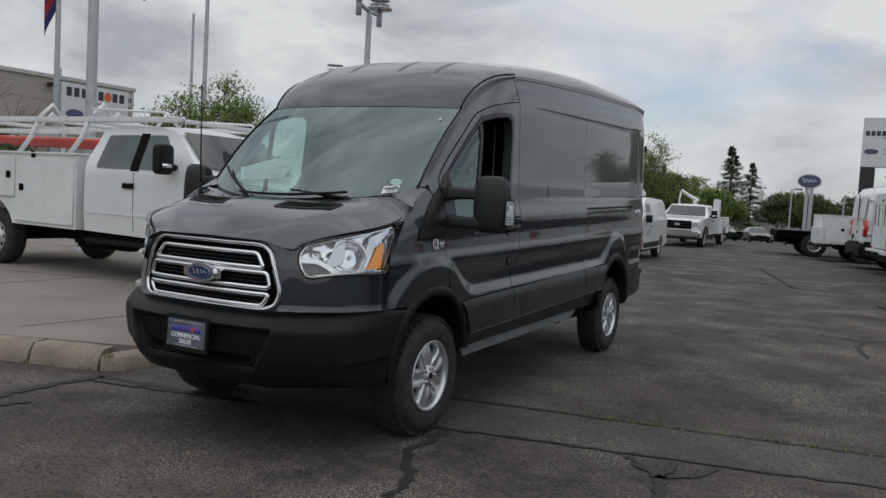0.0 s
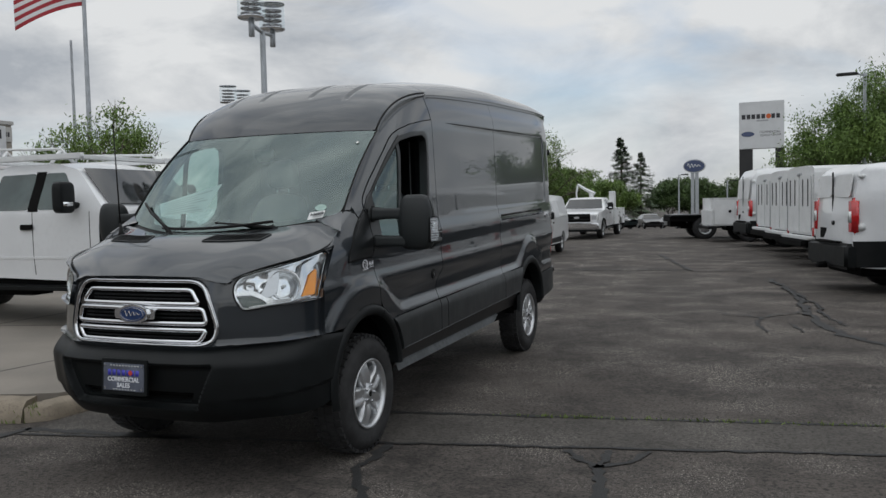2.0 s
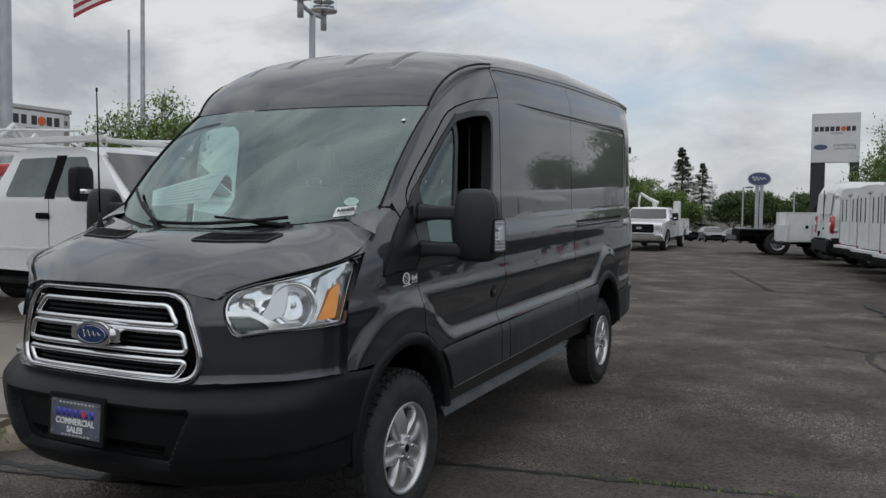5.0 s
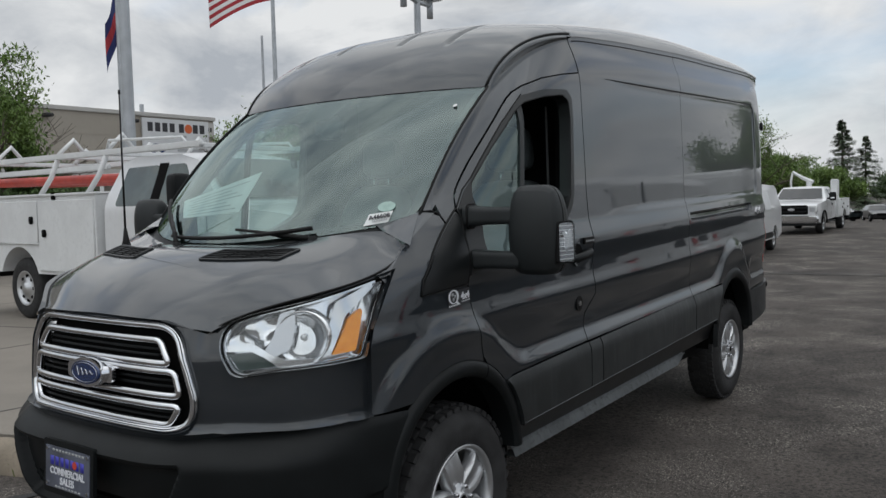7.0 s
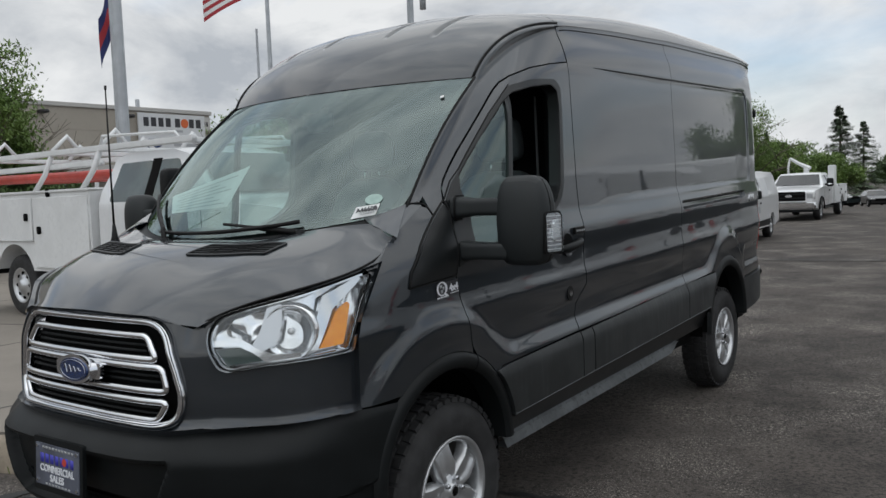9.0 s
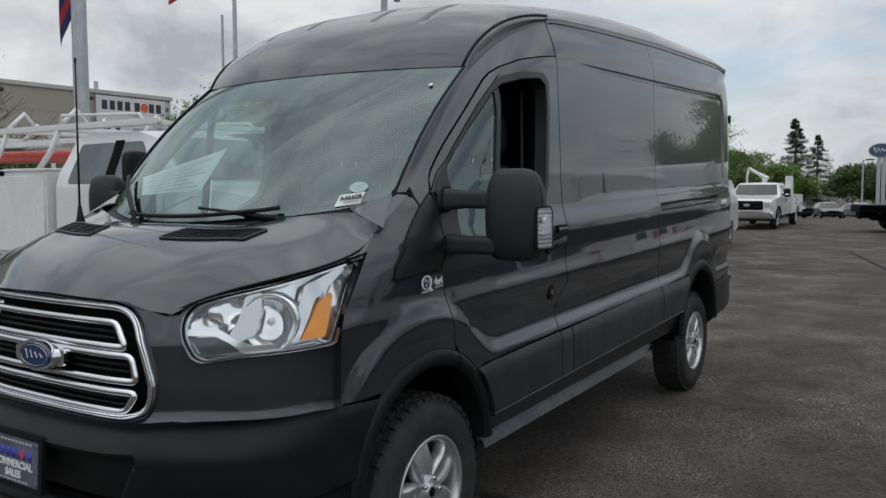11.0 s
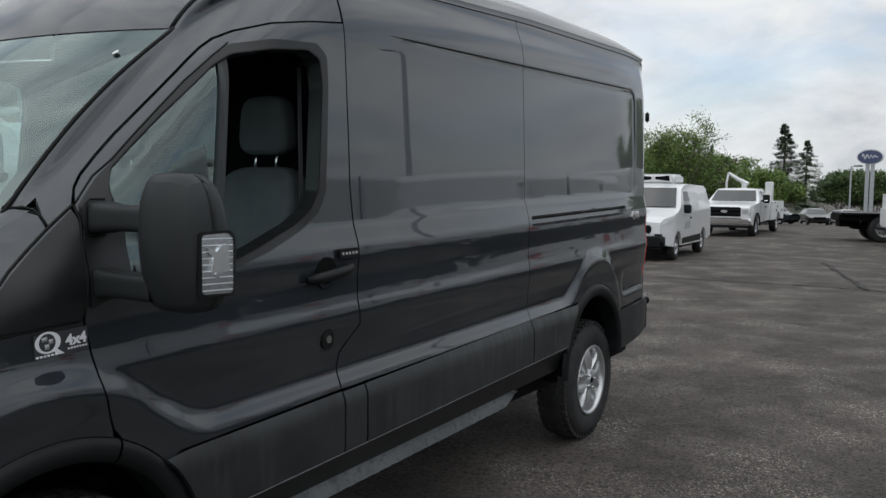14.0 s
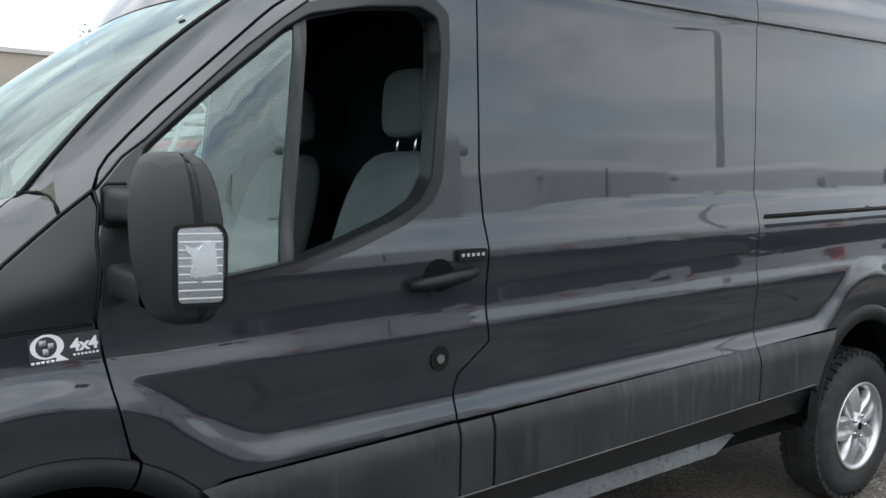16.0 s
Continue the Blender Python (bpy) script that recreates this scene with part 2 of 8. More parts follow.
def paving(name, dark, mid, pale, chip):
    """Old paving: broad stains, hand-sized mottling, sand grain and pale stone chips."""
    m = material(name, mid, 0.86, bump=0.9, bump_size=75, spec=0.25)
    n, l = m.node_tree.nodes, m.node_tree.links
    b = n["Principled BSDF"]
    co = n.new("ShaderNodeTexCoord").outputs["Object"]
    colour = None
    for scale, detail, low, high, what in ((0.35, 4, 0.36, 0.60, pale), (1.7, 6, 0.46, 0.80, dark), (9.0, 5, 0.46, 0.72, pale), (34.0, 3, 0.47, 0.68, dark), (120.0, 2, 0.52, 0.66, dark), (58.0, 2, 0.60, 0.68, chip), (130.0, 1, 0.60, 0.68, chip)):
        t, r, x = n.new("ShaderNodeTexNoise"), n.new("ShaderNodeMapRange"), n.new("ShaderNodeMix")
        t.inputs["Scale"].default_value, t.inputs["Detail"].default_value = scale, detail
        r.inputs["From Min"].default_value, r.inputs["From Max"].default_value = low, high
        r.inputs["To Max"].default_value = 0.85
        x.data_type = "RGBA"
        l.new(co, t.inputs["Vector"])
        l.new(t.outputs["Fac"], r.inputs["Value"])
        l.new(r.outputs["Result"], x.inputs["Factor"])
        if what is chip:
            w, v, k = n.new("ShaderNodeTexNoise"), n.new("ShaderNodeMapRange"), n.new("ShaderNodeMath")
            w.inputs["Scale"].default_value, w.inputs["Detail"].default_value = 1.1, 5
            v.inputs["From Min"].default_value, v.inputs["From Max"].default_value = 0.46, 0.66
            k.operation = "MULTIPLY"
            l.new(co, w.inputs["Vector"])
            l.new(w.outputs["Fac"], v.inputs["Value"])
            l.new(v.outputs["Result"], k.inputs[0])
            l.new(r.outputs["Result"], k.inputs[1])
            l.new(k.outputs["Value"], x.inputs["Factor"])
        if colour is None:
            x.inputs["A"].default_value = (*mid, 1)
        else:
            l.new(colour, x.inputs["A"])
        x.inputs["B"].default_value = (*what, 1)
        colour = x.outputs["Result"]
    l.new(colour, b.inputs["Base Color"])
    return m


M_ASPHALT = paving("worn_asphalt", (0.018, 0.0165, 0.016), (0.071, 0.063, 0.057), (0.118, 0.102, 0.090), (0.52, 0.47, 0.42))
M_GUTTER = paving("grey_gutter_pan", (0.038, 0.035, 0.032), (0.078, 0.071, 0.064), (0.112, 0.102, 0.092), (0.34, 0.31, 0.28))
M_TAR = material("tar_filled_crack", (0.012, 0.012, 0.012), 0.7, spread=0.5, size=9, bump=0.3, bump_size=120)
M_CONCRETE = material("weathered_concrete", (0.245, 0.218, 0.186), 0.85, tint=(0.18, 0.162, 0.14), size=0.9, spread2=0.16, size2=60, bump=0.25, bump_size=120)
M_KERB = material("chipped_kerb_concrete", (0.28, 0.235, 0.18), 0.88, tint=(0.16, 0.135, 0.10), size=3.0, spread2=0.25, size2=50, bump=0.5, bump_size=70)
M_GRASS = material("kerb_weeds", (0.10, 0.14, 0.03), 0.8, spread=0.6, size=8)
M_STEELPOLE = material("galvanised_pole", (0.36, 0.38, 0.40), 0.45, 0.4, spread=0.2, size=4)
M_BLACKPOST = material("black_sign_post", (0.015, 0.015, 0.016), 0.5, spread=0.4, size=2)
M_SIGNWHITE = material("white_sign_face", (0.62, 0.63, 0.64), 0.4, spread=-0.08, size=1.5)
M_WALL = material("tan_ribbed_metal_wall", (0.33, 0.30, 0.255), 0.6, spread=-0.1, size=0.6, spread2=0.08, size2=6)
M_WALLTRIM = material("pale_wall_cap", (0.45, 0.44, 0.42), 0.6, spread=-0.1, size=1)
M_BARK = material("grey_brown_bark", (0.09, 0.075, 0.06), 0.9, spread=0.5, size=8, bump=0.8, bump_size=40)
M_LEAF = material("mid_green_leaves", (0.105, 0.18, 0.036), 0.6, tint=(0.17, 0.25, 0.055), size=0.9, spread2=0.45, size2=7)
M_LEAFDARK = material("deep_green_leaves", (0.055, 0.10, 0.028), 0.65, tint=(0.09, 0.145, 0.038), size=0.5, spread2=0.4, size2=4)
M_NEEDLE = material("blue_green_needles", (0.13, 0.175, 0.115), 0.75, tint=(0.17, 0.22, 0.12), size=0.8, spread2=0.4, size2=5)
M_DARKCAR = material("black_car_paint", (0.012, 0.013, 0.015), 0.3, 0.2, 0.9)
M_DARKTEAL = material("dark_green_car_paint", (0.014, 0.024, 0.026), 0.3, 0.3, 0.9)
M_SILVERCAR = material("silver_car_paint", (0.38, 0.39, 0.40), 0.35, 0.6, 0.9)
M_REDTUBE = material("red_painted_tube", (0.42, 0.05, 0.035), 0.45, spread=0.3, size=5)
M_FLAGRED = material("flag_red_cloth", (0.35, 0.03, 0.04), 0.8)
M_FLAGWHITE = material("flag_white_cloth", (0.70, 0.70, 0.70), 0.8)
M_FLAGBLUE = material("flag_blue_cloth", (0.02, 0.03, 0.12), 0.8)


# ---- building blocks ----
def mesh_of(name, bm, mat, smooth=35.0):
    me = bpy.data.meshes.new(name)
    if smooth:
        limit = radians(smooth)
        for f in bm.faces:
            f.smooth = f.calc_area() < 0.03
        for e in bm.edges:
            e.smooth = len(e.link_faces) == 2 and e.calc_face_angle(0.0) < limit
    bm.to_mesh(me)
    bm.free()
    for one in mat if isinstance(mat, (list, tuple)) else (mat,):
        me.materials.append(one)
    return me


def part(name, bm, mat, parent=None, label="", smooth=35.0):
    ob = new(name, mesh_of(name, bm, mat, smooth))
    ob.parent = parent
    return tagged(ob, label)


def thing(name, label, category, group="", kind=""):
    return tagged(new(name), label, category, group, kind)


def add_box(bm, lo, hi, bevel=0.0, seg=2, m=None):
    """A box between two corners with rounded edges, turned by m."""
    lo, hi = Vector(lo), Vector(hi)
    one = bmesh.new()
    bmesh.ops.create_cube(one, size=1.0)
    for v in one.verts:
        v.co = Vector((lo[k] + (v.co[k] + 0.5) * (hi[k] - lo[k]) for k in range(3)))
    if bevel:
        bmesh.ops.bevel(one, geom=one.edges[:], offset=bevel, segments=seg, affect="EDGES", clamp_overlap=True)
    return add_bm(bm, one, m)


def blob(lo, hi, power=5.0, cuts=8):
    """A block with softly rounded corners."""
    bm = bmesh.new()
    bmesh.ops.create_cube(bm, size=2.0)
    bmesh.ops.subdivide_edges(bm, edges=bm.edges[:], cuts=cuts, use_grid_fill=True)
    for v in bm.verts:
        k = 1.0 / sum(abs(c) ** power for c in v.co) ** (1.0 / power)
        v.co = Vector([(lo[i] + hi[i]) / 2 + (hi[i] - lo[i]) / 2 * v.co[i] * k for i in range(3)])
    return bm


def add_bm(bm, one, m=None):
    if m is not None:
        one.transform(m)
    at = {v: bm.verts.new(v.co) for v in one.verts}
    for f in one.faces:
        g = bm.faces.new([at[v] for v in f.verts])
        g.material_index = f.material_index
    one.free()
    return bm


def box(lo, hi, bevel=0.0, seg=2):
    return add_box(bmesh.new(), lo, hi, bevel, seg)


def add_tube(bm, points, radius, seg=10, caps=True):
    """A round bar along points; radius may be a list."""
    pts = [Vector(p) for p in points]
    rs = radius if isinstance(radius, (list, tuple)) else [radius] * len(pts)
    rings, a = [], None
    for k, p in enumerate(pts):
        d = (pts[min(k + 1, len(pts) - 1)] - pts[max(k - 1, 0)]).normalized()
        a = d.orthogonal().normalized() if a is None else (a - d * a.dot(d)).normalized()
        b = d.cross(a)
        rings.append([bm.verts.new(p + rs[k] * (math.cos(2 * math.pi * i / seg) * a + math.sin(2 * math.pi * i / seg) * b)) for i in range(seg)])
    for r0, r1 in zip(rings, rings[1:]):
        for i in range(seg):
            bm.faces.new((r0[i], r0[(i + 1) % seg], r1[(i + 1) % seg], r1[i]))
    if caps:
        bm.faces.new(rings[0][::-1])
        bm.faces.new(rings[-1])
    return bm


def tube(points, radius, seg=10):
    return add_tube(bmesh.new(), points, radius, seg)


def add_lathe(bm, profile, m, seg=32):
    """Turns a profile of (radius, height) about the x axis, at m."""
    rings = []
    for r, h in profile:
        rings.append([bm.verts.new(m @ Vector((h, r * math.cos(2 * math.pi * i / seg), r * math.sin(2 * math.pi * i / seg)))) for i in range(seg)])
    for r0, r1 in zip(rings, rings[1:]):
        for i in range(seg):
            bm.faces.new((r0[i], r1[i], r1[(i + 1) % seg], r0[(i + 1) % seg]))
    return bm


def smooth_table(points, sigma=0.0, n=600):
    """A function through points (t, value), rounded off by sigma."""
    t, v = np.array(points, float).T
    xs = np.linspace(t[0], t[-1], n)
    ys = np.interp(xs, t, v)
    if sigma:
        k = max(1, int(3 * sigma / (xs[1] - xs[0])))
        g = np.exp(-0.5 * (np.arange(-k, k + 1) * (xs[1] - xs[0]) / sigma) ** 2)
        slope0, slope1 = ys[1] - ys[0], ys[-1] - ys[-2]
        pad = np.r_[ys[0] + slope0 * np.arange(-k, 0), ys, ys[-1] + slope1 * np.arange(1, k + 1)]
        ys = np.convolve(pad, g / g.sum(), "valid")
    return lambda q: float(np.interp(q, xs, ys))


def step(a, b, q):
    s = min(1.0, max(0.0, (q - a) / (b - a)))
    return s * s * (3 - 2 * s)


def inside(poly, p):
    x, y, hit = p[0], p[1], False
    for (x0, y0), (x1, y1) in zip(poly, poly[1:] + poly[:1]):
        if (y0 > y) != (y1 > y) and x < (x1 - x0) * (y - y0) / (y1 - y0) + x0:
            hit = not hit
    return hit


def within(poly, pts):
    """Which of many points lie inside an outline."""
    hit = np.zeros(len(pts), bool)
    for (x0, y0), (x1, y1) in zip(poly, poly[1:] + poly[:1]):
        if y0 != y1:
            hit ^= ((y0 > pts[:, 1]) != (y1 > pts[:, 1])) & (pts[:, 0] < (x1 - x0) * (pts[:, 1] - y0) / (y1 - y0) + x0)
    return hit


def dense(poly, gap, closed=True):
    out = []
    for (x0, y0), (x1, y1) in zip(poly, poly[1:] + poly[:1] if closed else poly[1:]):
        n = max(1, math.ceil(math.hypot(x1 - x0, y1 - y0) / gap))
        out += [(x0 + (x1 - x0) * k / n, y0 + (y1 - y0) * k / n) for k in range(n)]
    return out if closed else out + [poly[-1]]


def rounded(poly, r, seg=4):
    """A closed outline with its corners rounded by about r."""
    out, n = [], len(poly)
    for k in range(n):
        p, q, s = (Vector(poly[(k + d) % n]) for d in (-1, 0, 1))
        a, b = min(r, (p - q).length * 0.45), min(r, (s - q).length * 0.45)
        a, b = q + (p - q).normalized() * a, q + (s - q).normalized() * b
        for i in range(seg + 1):
            t = i / seg
            w = (1 - t) ** 2 * a + 2 * t * (1 - t) * q + t * t * b
            out.append((w.x, w.y))
    return out


def arc(cx, cy, r, a0, a1, n=16, ry=None):
    return [(cx + r * math.cos(radians(a0 + (a1 - a0) * k / n)), cy + (ry or r) * math.sin(radians(a0 + (a1 - a0) * k / n))) for k in range(n + 1)]


def panel(outline, surface, gap=0.03, holes=(), flange=0.02, flip=False, lines=()):
    """A sheet cut along an outline in two parameters and bent onto surface(u, v), with its rim folded back by flange.
    Returns a bmesh whose faces look along the surface's normal (reversed by flip)."""
    from mathutils.geometry import delaunay_2d_cdt
    loops = [dense(list(outline), gap)] + [dense(list(h), gap) for h in holes]
    pts, edges = [], []
    for loop in loops:
        s = len(pts)
        pts += loop
        edges += [(s + k, s + (k + 1) % len(loop)) for k in range(len(loop))]
    (u0, v0), (u1, v1) = np.array(pts).min(0), np.array(pts).max(0)
    rim_pts = np.array(pts)
    for line in lines:
        row = np.array(dense(list(line), gap, False))
        ok = within(loops[0], row)
        for h in loops[1:]:
            ok &= ~within(h, row)
        ok &= np.array([np.abs(rim_pts - p).max(1).min() > 0.3 * gap for p in row])
        for k, p in enumerate(row):
            if ok[k]:
                if k and ok[k - 1]:
                    edges.append((len(pts) - 1, len(pts)))
                pts.append((float(p[0]), float(p[1])))
    arr = np.array(pts)
    ii, jj = np.meshgrid(np.arange(1, int((u1 - u0) / gap) + 1), np.arange(1, int((v1 - v0) / gap) + 1), indexing="ij")
    free = np.stack([u0 + ii.ravel() * gap, v0 + jj.ravel() * gap], 1)
    free = free[within(loops[0], free)] if len(free) else free
    for h in loops[1:]:
        free = free[~within(h, free)]
    taken = {}
    for p in arr:
        taken.setdefault((int(p[0] // gap), int(p[1] // gap)), []).append(p)
    for p in free:
        a, b = int(p[0] // gap), int(p[1] // gap)
        if all(max(abs(p[0] - q[0]), abs(p[1] - q[1])) > 0.45 * gap for da in (-1, 0, 1) for db in (-1, 0, 1) for q in taken.get((a + da, b + db), ())):
            pts.append((float(p[0]), float(p[1])))
    co, _, tri, *_ = delaunay_2d_cdt([Vector(p) for p in pts], edges, [], 0, 1e-6)
    bm = bmesh.new()
    vs = [bm.verts.new(surface(c.x, c.y)) for c in co]
    flat = np.array([(c.x, c.y) for c in co])
    mids = flat[np.array(tri)].mean(1)
    good = within(loops[0], mids)
    a, b, c = (flat[np.array(tri)[:, k]] for k in range(3))
    good &= np.abs((b[:, 0] - a[:, 0]) * (c[:, 1] - a[:, 1]) - (b[:, 1] - a[:, 1]) * (c[:, 0] - a[:, 0])) > 1e-6
    for h in loops[1:]:
        good &= ~within(h, mids)
    for t, keep in zip(tri, good):
        if keep:
            bm.faces.new([vs[k] for k in (t[::-1] if flip else t)])
    for v in [v for v in bm.verts if not v.link_faces]:
        bm.verts.remove(v)
    bm.normal_update()
    if flange:
        rim = [e for e in bm.edges if len(e.link_faces) == 1]
        back = {}
        for e in rim:
            for v in e.verts:
                if v not in back:
                    back[v] = (v.co.copy(), v.normal.copy())
        low = {v: (bm.verts.new(c), bm.verts.new(c - flange * nrm)) for v, (c, nrm) in back.items()}
        for e in rim:
            loop = e.link_loops[0]
            a, b = loop.vert, loop.link_loop_next.vert
            bm.faces.new((low[b][0], low[a][0], low[a][1], low[b][1]))
    return bm


def grid(surface, nu, nv, flip=False, u=(-1, 1), v=(0, 1)):
    """A sheet over a whole range of two parameters."""
    bm = bmesh.new()
    rows = [[bm.verts.new(surface(u[0] + (u[1] - u[0]) * i / nu, v[0] + (v[1] - v[0]) * j / nv)) for i in range(nu + 1)] for j in range(nv + 1)]
    for j in range(nv):
        for i in range(nu):
            f = (rows[j][i], rows[j][i + 1], rows[j + 1][i + 1], rows[j + 1][i])
            bm.faces.new(f[::-1] if flip else f)
    return bm


def mirrored(bm):
    """A copy of a bmesh on the other side of x = 0."""
    one = bm.copy()
    for v in one.verts:
        v.co.x = -v.co.x
    bmesh.ops.reverse_faces(one, faces=one.faces[:])
    return one


def words(text, size, mat, m, parent=None, name="lettering", label="", depth=0.001, bold=0.0):
    """Raised letters as a mesh; they read along m's x axis, with m's y up."""
    cu = bpy.data.curves.new(name, "FONT")
    cu.body, cu.size, cu.extrude, cu.align_x, cu.align_y, cu.offset = text, size, depth, "CENTER", "CENTER", bold
    ob = bpy.data.objects.new(name, cu)
    scene.collection.objects.link(ob)
    me = bpy.data.meshes.new_from_object(ob.evaluated_get(bpy.context.evaluated_depsgraph_get()))
    bpy.data.objects.remove(ob)
    me.transform(m)
    me.materials.clear()
    me.materials.append(mat)
    me.name = name
    out = new(name, me)
    out.parent = parent
    return tagged(out, label)


def card(m, w, h, d=0.002, r=0.0):
    """A flat plate w by h about m, d thick."""
    poly = [(-w / 2, -h / 2), (w / 2, -h / 2), (w / 2, h / 2), (-w / 2, h / 2)]
    if r:
        poly = rounded(poly, r)
    return prism(poly, d, m)


def prism(poly, d, m):
    """An outline pulled up by d along m's z axis."""
    bm = bmesh.new()
    lo = [bm.verts.new(m @ Vector((x, y, 0))) for x, y in poly]
    hi = [bm.verts.new(m @ Vector((x, y, d))) for x, y in poly]
    n = len(poly)
    bm.faces.new(lo[::-1])
    bm.faces.new(hi)
    for k in range(n):
        bm.faces.new((lo[k], lo[(k + 1) % n], hi[(k + 1) % n], hi[k]))
    bmesh.ops.recalc_face_normals(bm, faces=bm.faces[:])
    return bm


def basis(o, x, y):
    """A pose at o with its x and y axes along those ways."""
    x = Vector(x).normalized()
    z = x.cross(Vector(y)).normalized()
    y = z.cross(x)
    return Matrix(((x.x, y.x, z.x, o[0]), (x.y, y.y, z.y, o[1]), (x.z, y.z, z.z, o[2]), (0, 0, 0, 1)))


# ---- the grey van: its surfaces ----
RAKE = 0.03
SECTION = smooth_table([(0.25, 1.0), (0.55, 1.004), (0.86, 1.006), (1.06, 1.007), (1.15, 1.018),
                        (1.195, 1.020), (1.245, 1.009), (1.32, 1.006), (1.41, 1.013), (1.45, 1.010), (1.535, 0.990), (1.62, 0.987), (1.8, 0.983),
                        (2.25, 0.966), (2.42, 0.945), (2.52, 0.915), (2.7, 0.84)], 0.011, 1200)
SHOULDER = [(0.30, 1.28), (0.62, 1.455), (0.90, 1.625), (1.43, 2.175), (1.75, 2.365), (2.12, 2.50), (2.8, 2.55), (3.8, 2.605), (5.4, 2.655), (6.0, 2.63)]
EDGE_X = smooth_table([(0.3, 0.93), (0.62, 0.94), (0.90, 0.89), (1.43, 0.852), (1.75, 0.865), (2.12, 0.900), (2.8, 0.905), (6.0, 0.90)], 0.08)


def softened(points, gap, width):
    """A polyline rounded off over about that width."""
    p = np.array(dense(points, gap, False))
    k = int(width / gap)
    g = np.exp(-0.5 * (np.arange(-2 * k, 2 * k + 1) / k) ** 2)
    out = []
    for row in p.T:
        pad = np.r_[row[0] + (row[1] - row[0]) * np.arange(-2 * k, 0), row, row[-1] + (row[-1] - row[-2]) * np.arange(1, 2 * k + 1)]
        out.append(np.convolve(pad, g / g.sum(), "valid"))
    return np.stack(out, 1)


RIDGE = softened(SHOULDER, 0.03, 0.12)
RIDGE_D = RIDGE[1:] - RIDGE[:-1]
RIDGE_L = (RIDGE_D ** 2).sum(1)


def ridge_z(y):
    return float(np.interp(y, RIDGE[:, 0], RIDGE[:, 1]))


def below_shoulder(y, z):
    if z < ridge_z(y) - 0.5:
        return 9.0
    w = np.array((y, z)) - RIDGE[:-1]
    t = np.clip((w * RIDGE_D).sum(1) / RIDGE_L, 0, 1)
    return float(np.sqrt(((w - t[:, None] * RIDGE_D) ** 2).sum(1).min()))


def soft_min(a, b, k):
    h = max(k - abs(a - b), 0.0) / k
    return min(a, b) - h * h * k / 4


def above_step(y, z, zz):
    """How far a point lies outside the raised arches and above the lower step, which flow into one another."""
    d = zz - 0.955 + 2.0 * max(0.0, 0.95 - y) + 2.0 * max(0.0, y - 4.8)
    for cy, cz, ry, rz in ((0.86, 0.60, 0.57, 0.565), (4.62, 0.70, 0.49, 0.585)):
        d = soft_min(d, (math.hypot((y - cy) / ry, (z - cz) / rz) - 0.985) * 0.55, 0.11)
    return d


def soft_box(y, z, y0, y1, z0, z1, r):
    """The distance outside a rounded box."""
    a, b = max(y0 + r - y, y - y1 + r), max(z0 + r - z, z - z1 + r)
    return math.hypot(max(a, 0), max(b, 0)) + min(max(a, b), 0) - r


def side_x(y, z):
    zz = z - RAKE * (y - 2.1)
    w = SECTION(zz)
    w += 0.025 * (1 - step(-0.055, 0.035, above_step(y, z, zz)))
    if y < 1.0:
        w -= 0.10 * (1 - y) ** 2.2
    if y < 0.7:
        w -= 0.010 * (1 - step(0.37, 0.68, y)) * step(1.0, 1.09, z) * (1 - step(1.18, 1.30, z))
    if y > 5.0:
        w -= 0.035 * ((y - 5.0) / 0.8) ** 2
    if y > 5.6:
        w -= 0.10 * ((y - 5.6) / 0.25) ** 2
    if y > 2.2:
        w -= 0.011 * (1 - step(-0.030, 0.012, soft_box(y, zz, 2.25, 5.42, 1.548, 2.298, 0.07))) * step(2.2, 3.3, y)
        w -= 0.022 * (1 - step(-0.008, 0.006, soft_box(y, zz, 3.70, 5.16, 1.430, 1.478, 0.012)))
    if y > 5.05 and z < 1.2:
        w -= 0.012 * (1 - step(-0.03, 0.02, soft_box(y, zz, 5.12, 5.9, 0.86, 1.02, 0.06)))
    d = below_shoulder(y, z)
    if d < 0.2:
        w -= (w - EDGE_X(y)) * (1 - d / 0.2) ** 2
    return w


def left(y, z):
    return Vector((side_x(y, z), y, z))


def left_out(out):
    return lambda y, z: Vector((side_x(y, z) + out, y, z))


def swage(zz, y0=0.9, y1=5.84):
    return [(y0, zz + RAKE * (y0 - 2.1)), (y1, zz + RAKE * (y1 - 2.1))]


def box_line(y0, y1, z0, z1, r, grow):
    out = rounded([(y0 - grow, z0 - grow), (y1 + grow, z0 - grow), (y1 + grow, z1 + grow), (y0 - grow, z1 + grow)], r + grow, 5)
    return [(y, z + RAKE * (y - 2.1)) for y, z in out + out[:1]]


CREASES = [swage(z) for z in (1.195, 1.245, 1.41, 1.45, 1.535)]
CREASES += [box_line(2.25, 5.42, 1.548, 2.298, 0.07, g) for g in (-0.030, -0.009, 0.012)] + [box_line(3.70, 5.16, 1.430, 1.478, 0.012, g) for g in (-0.008, 0.006)]

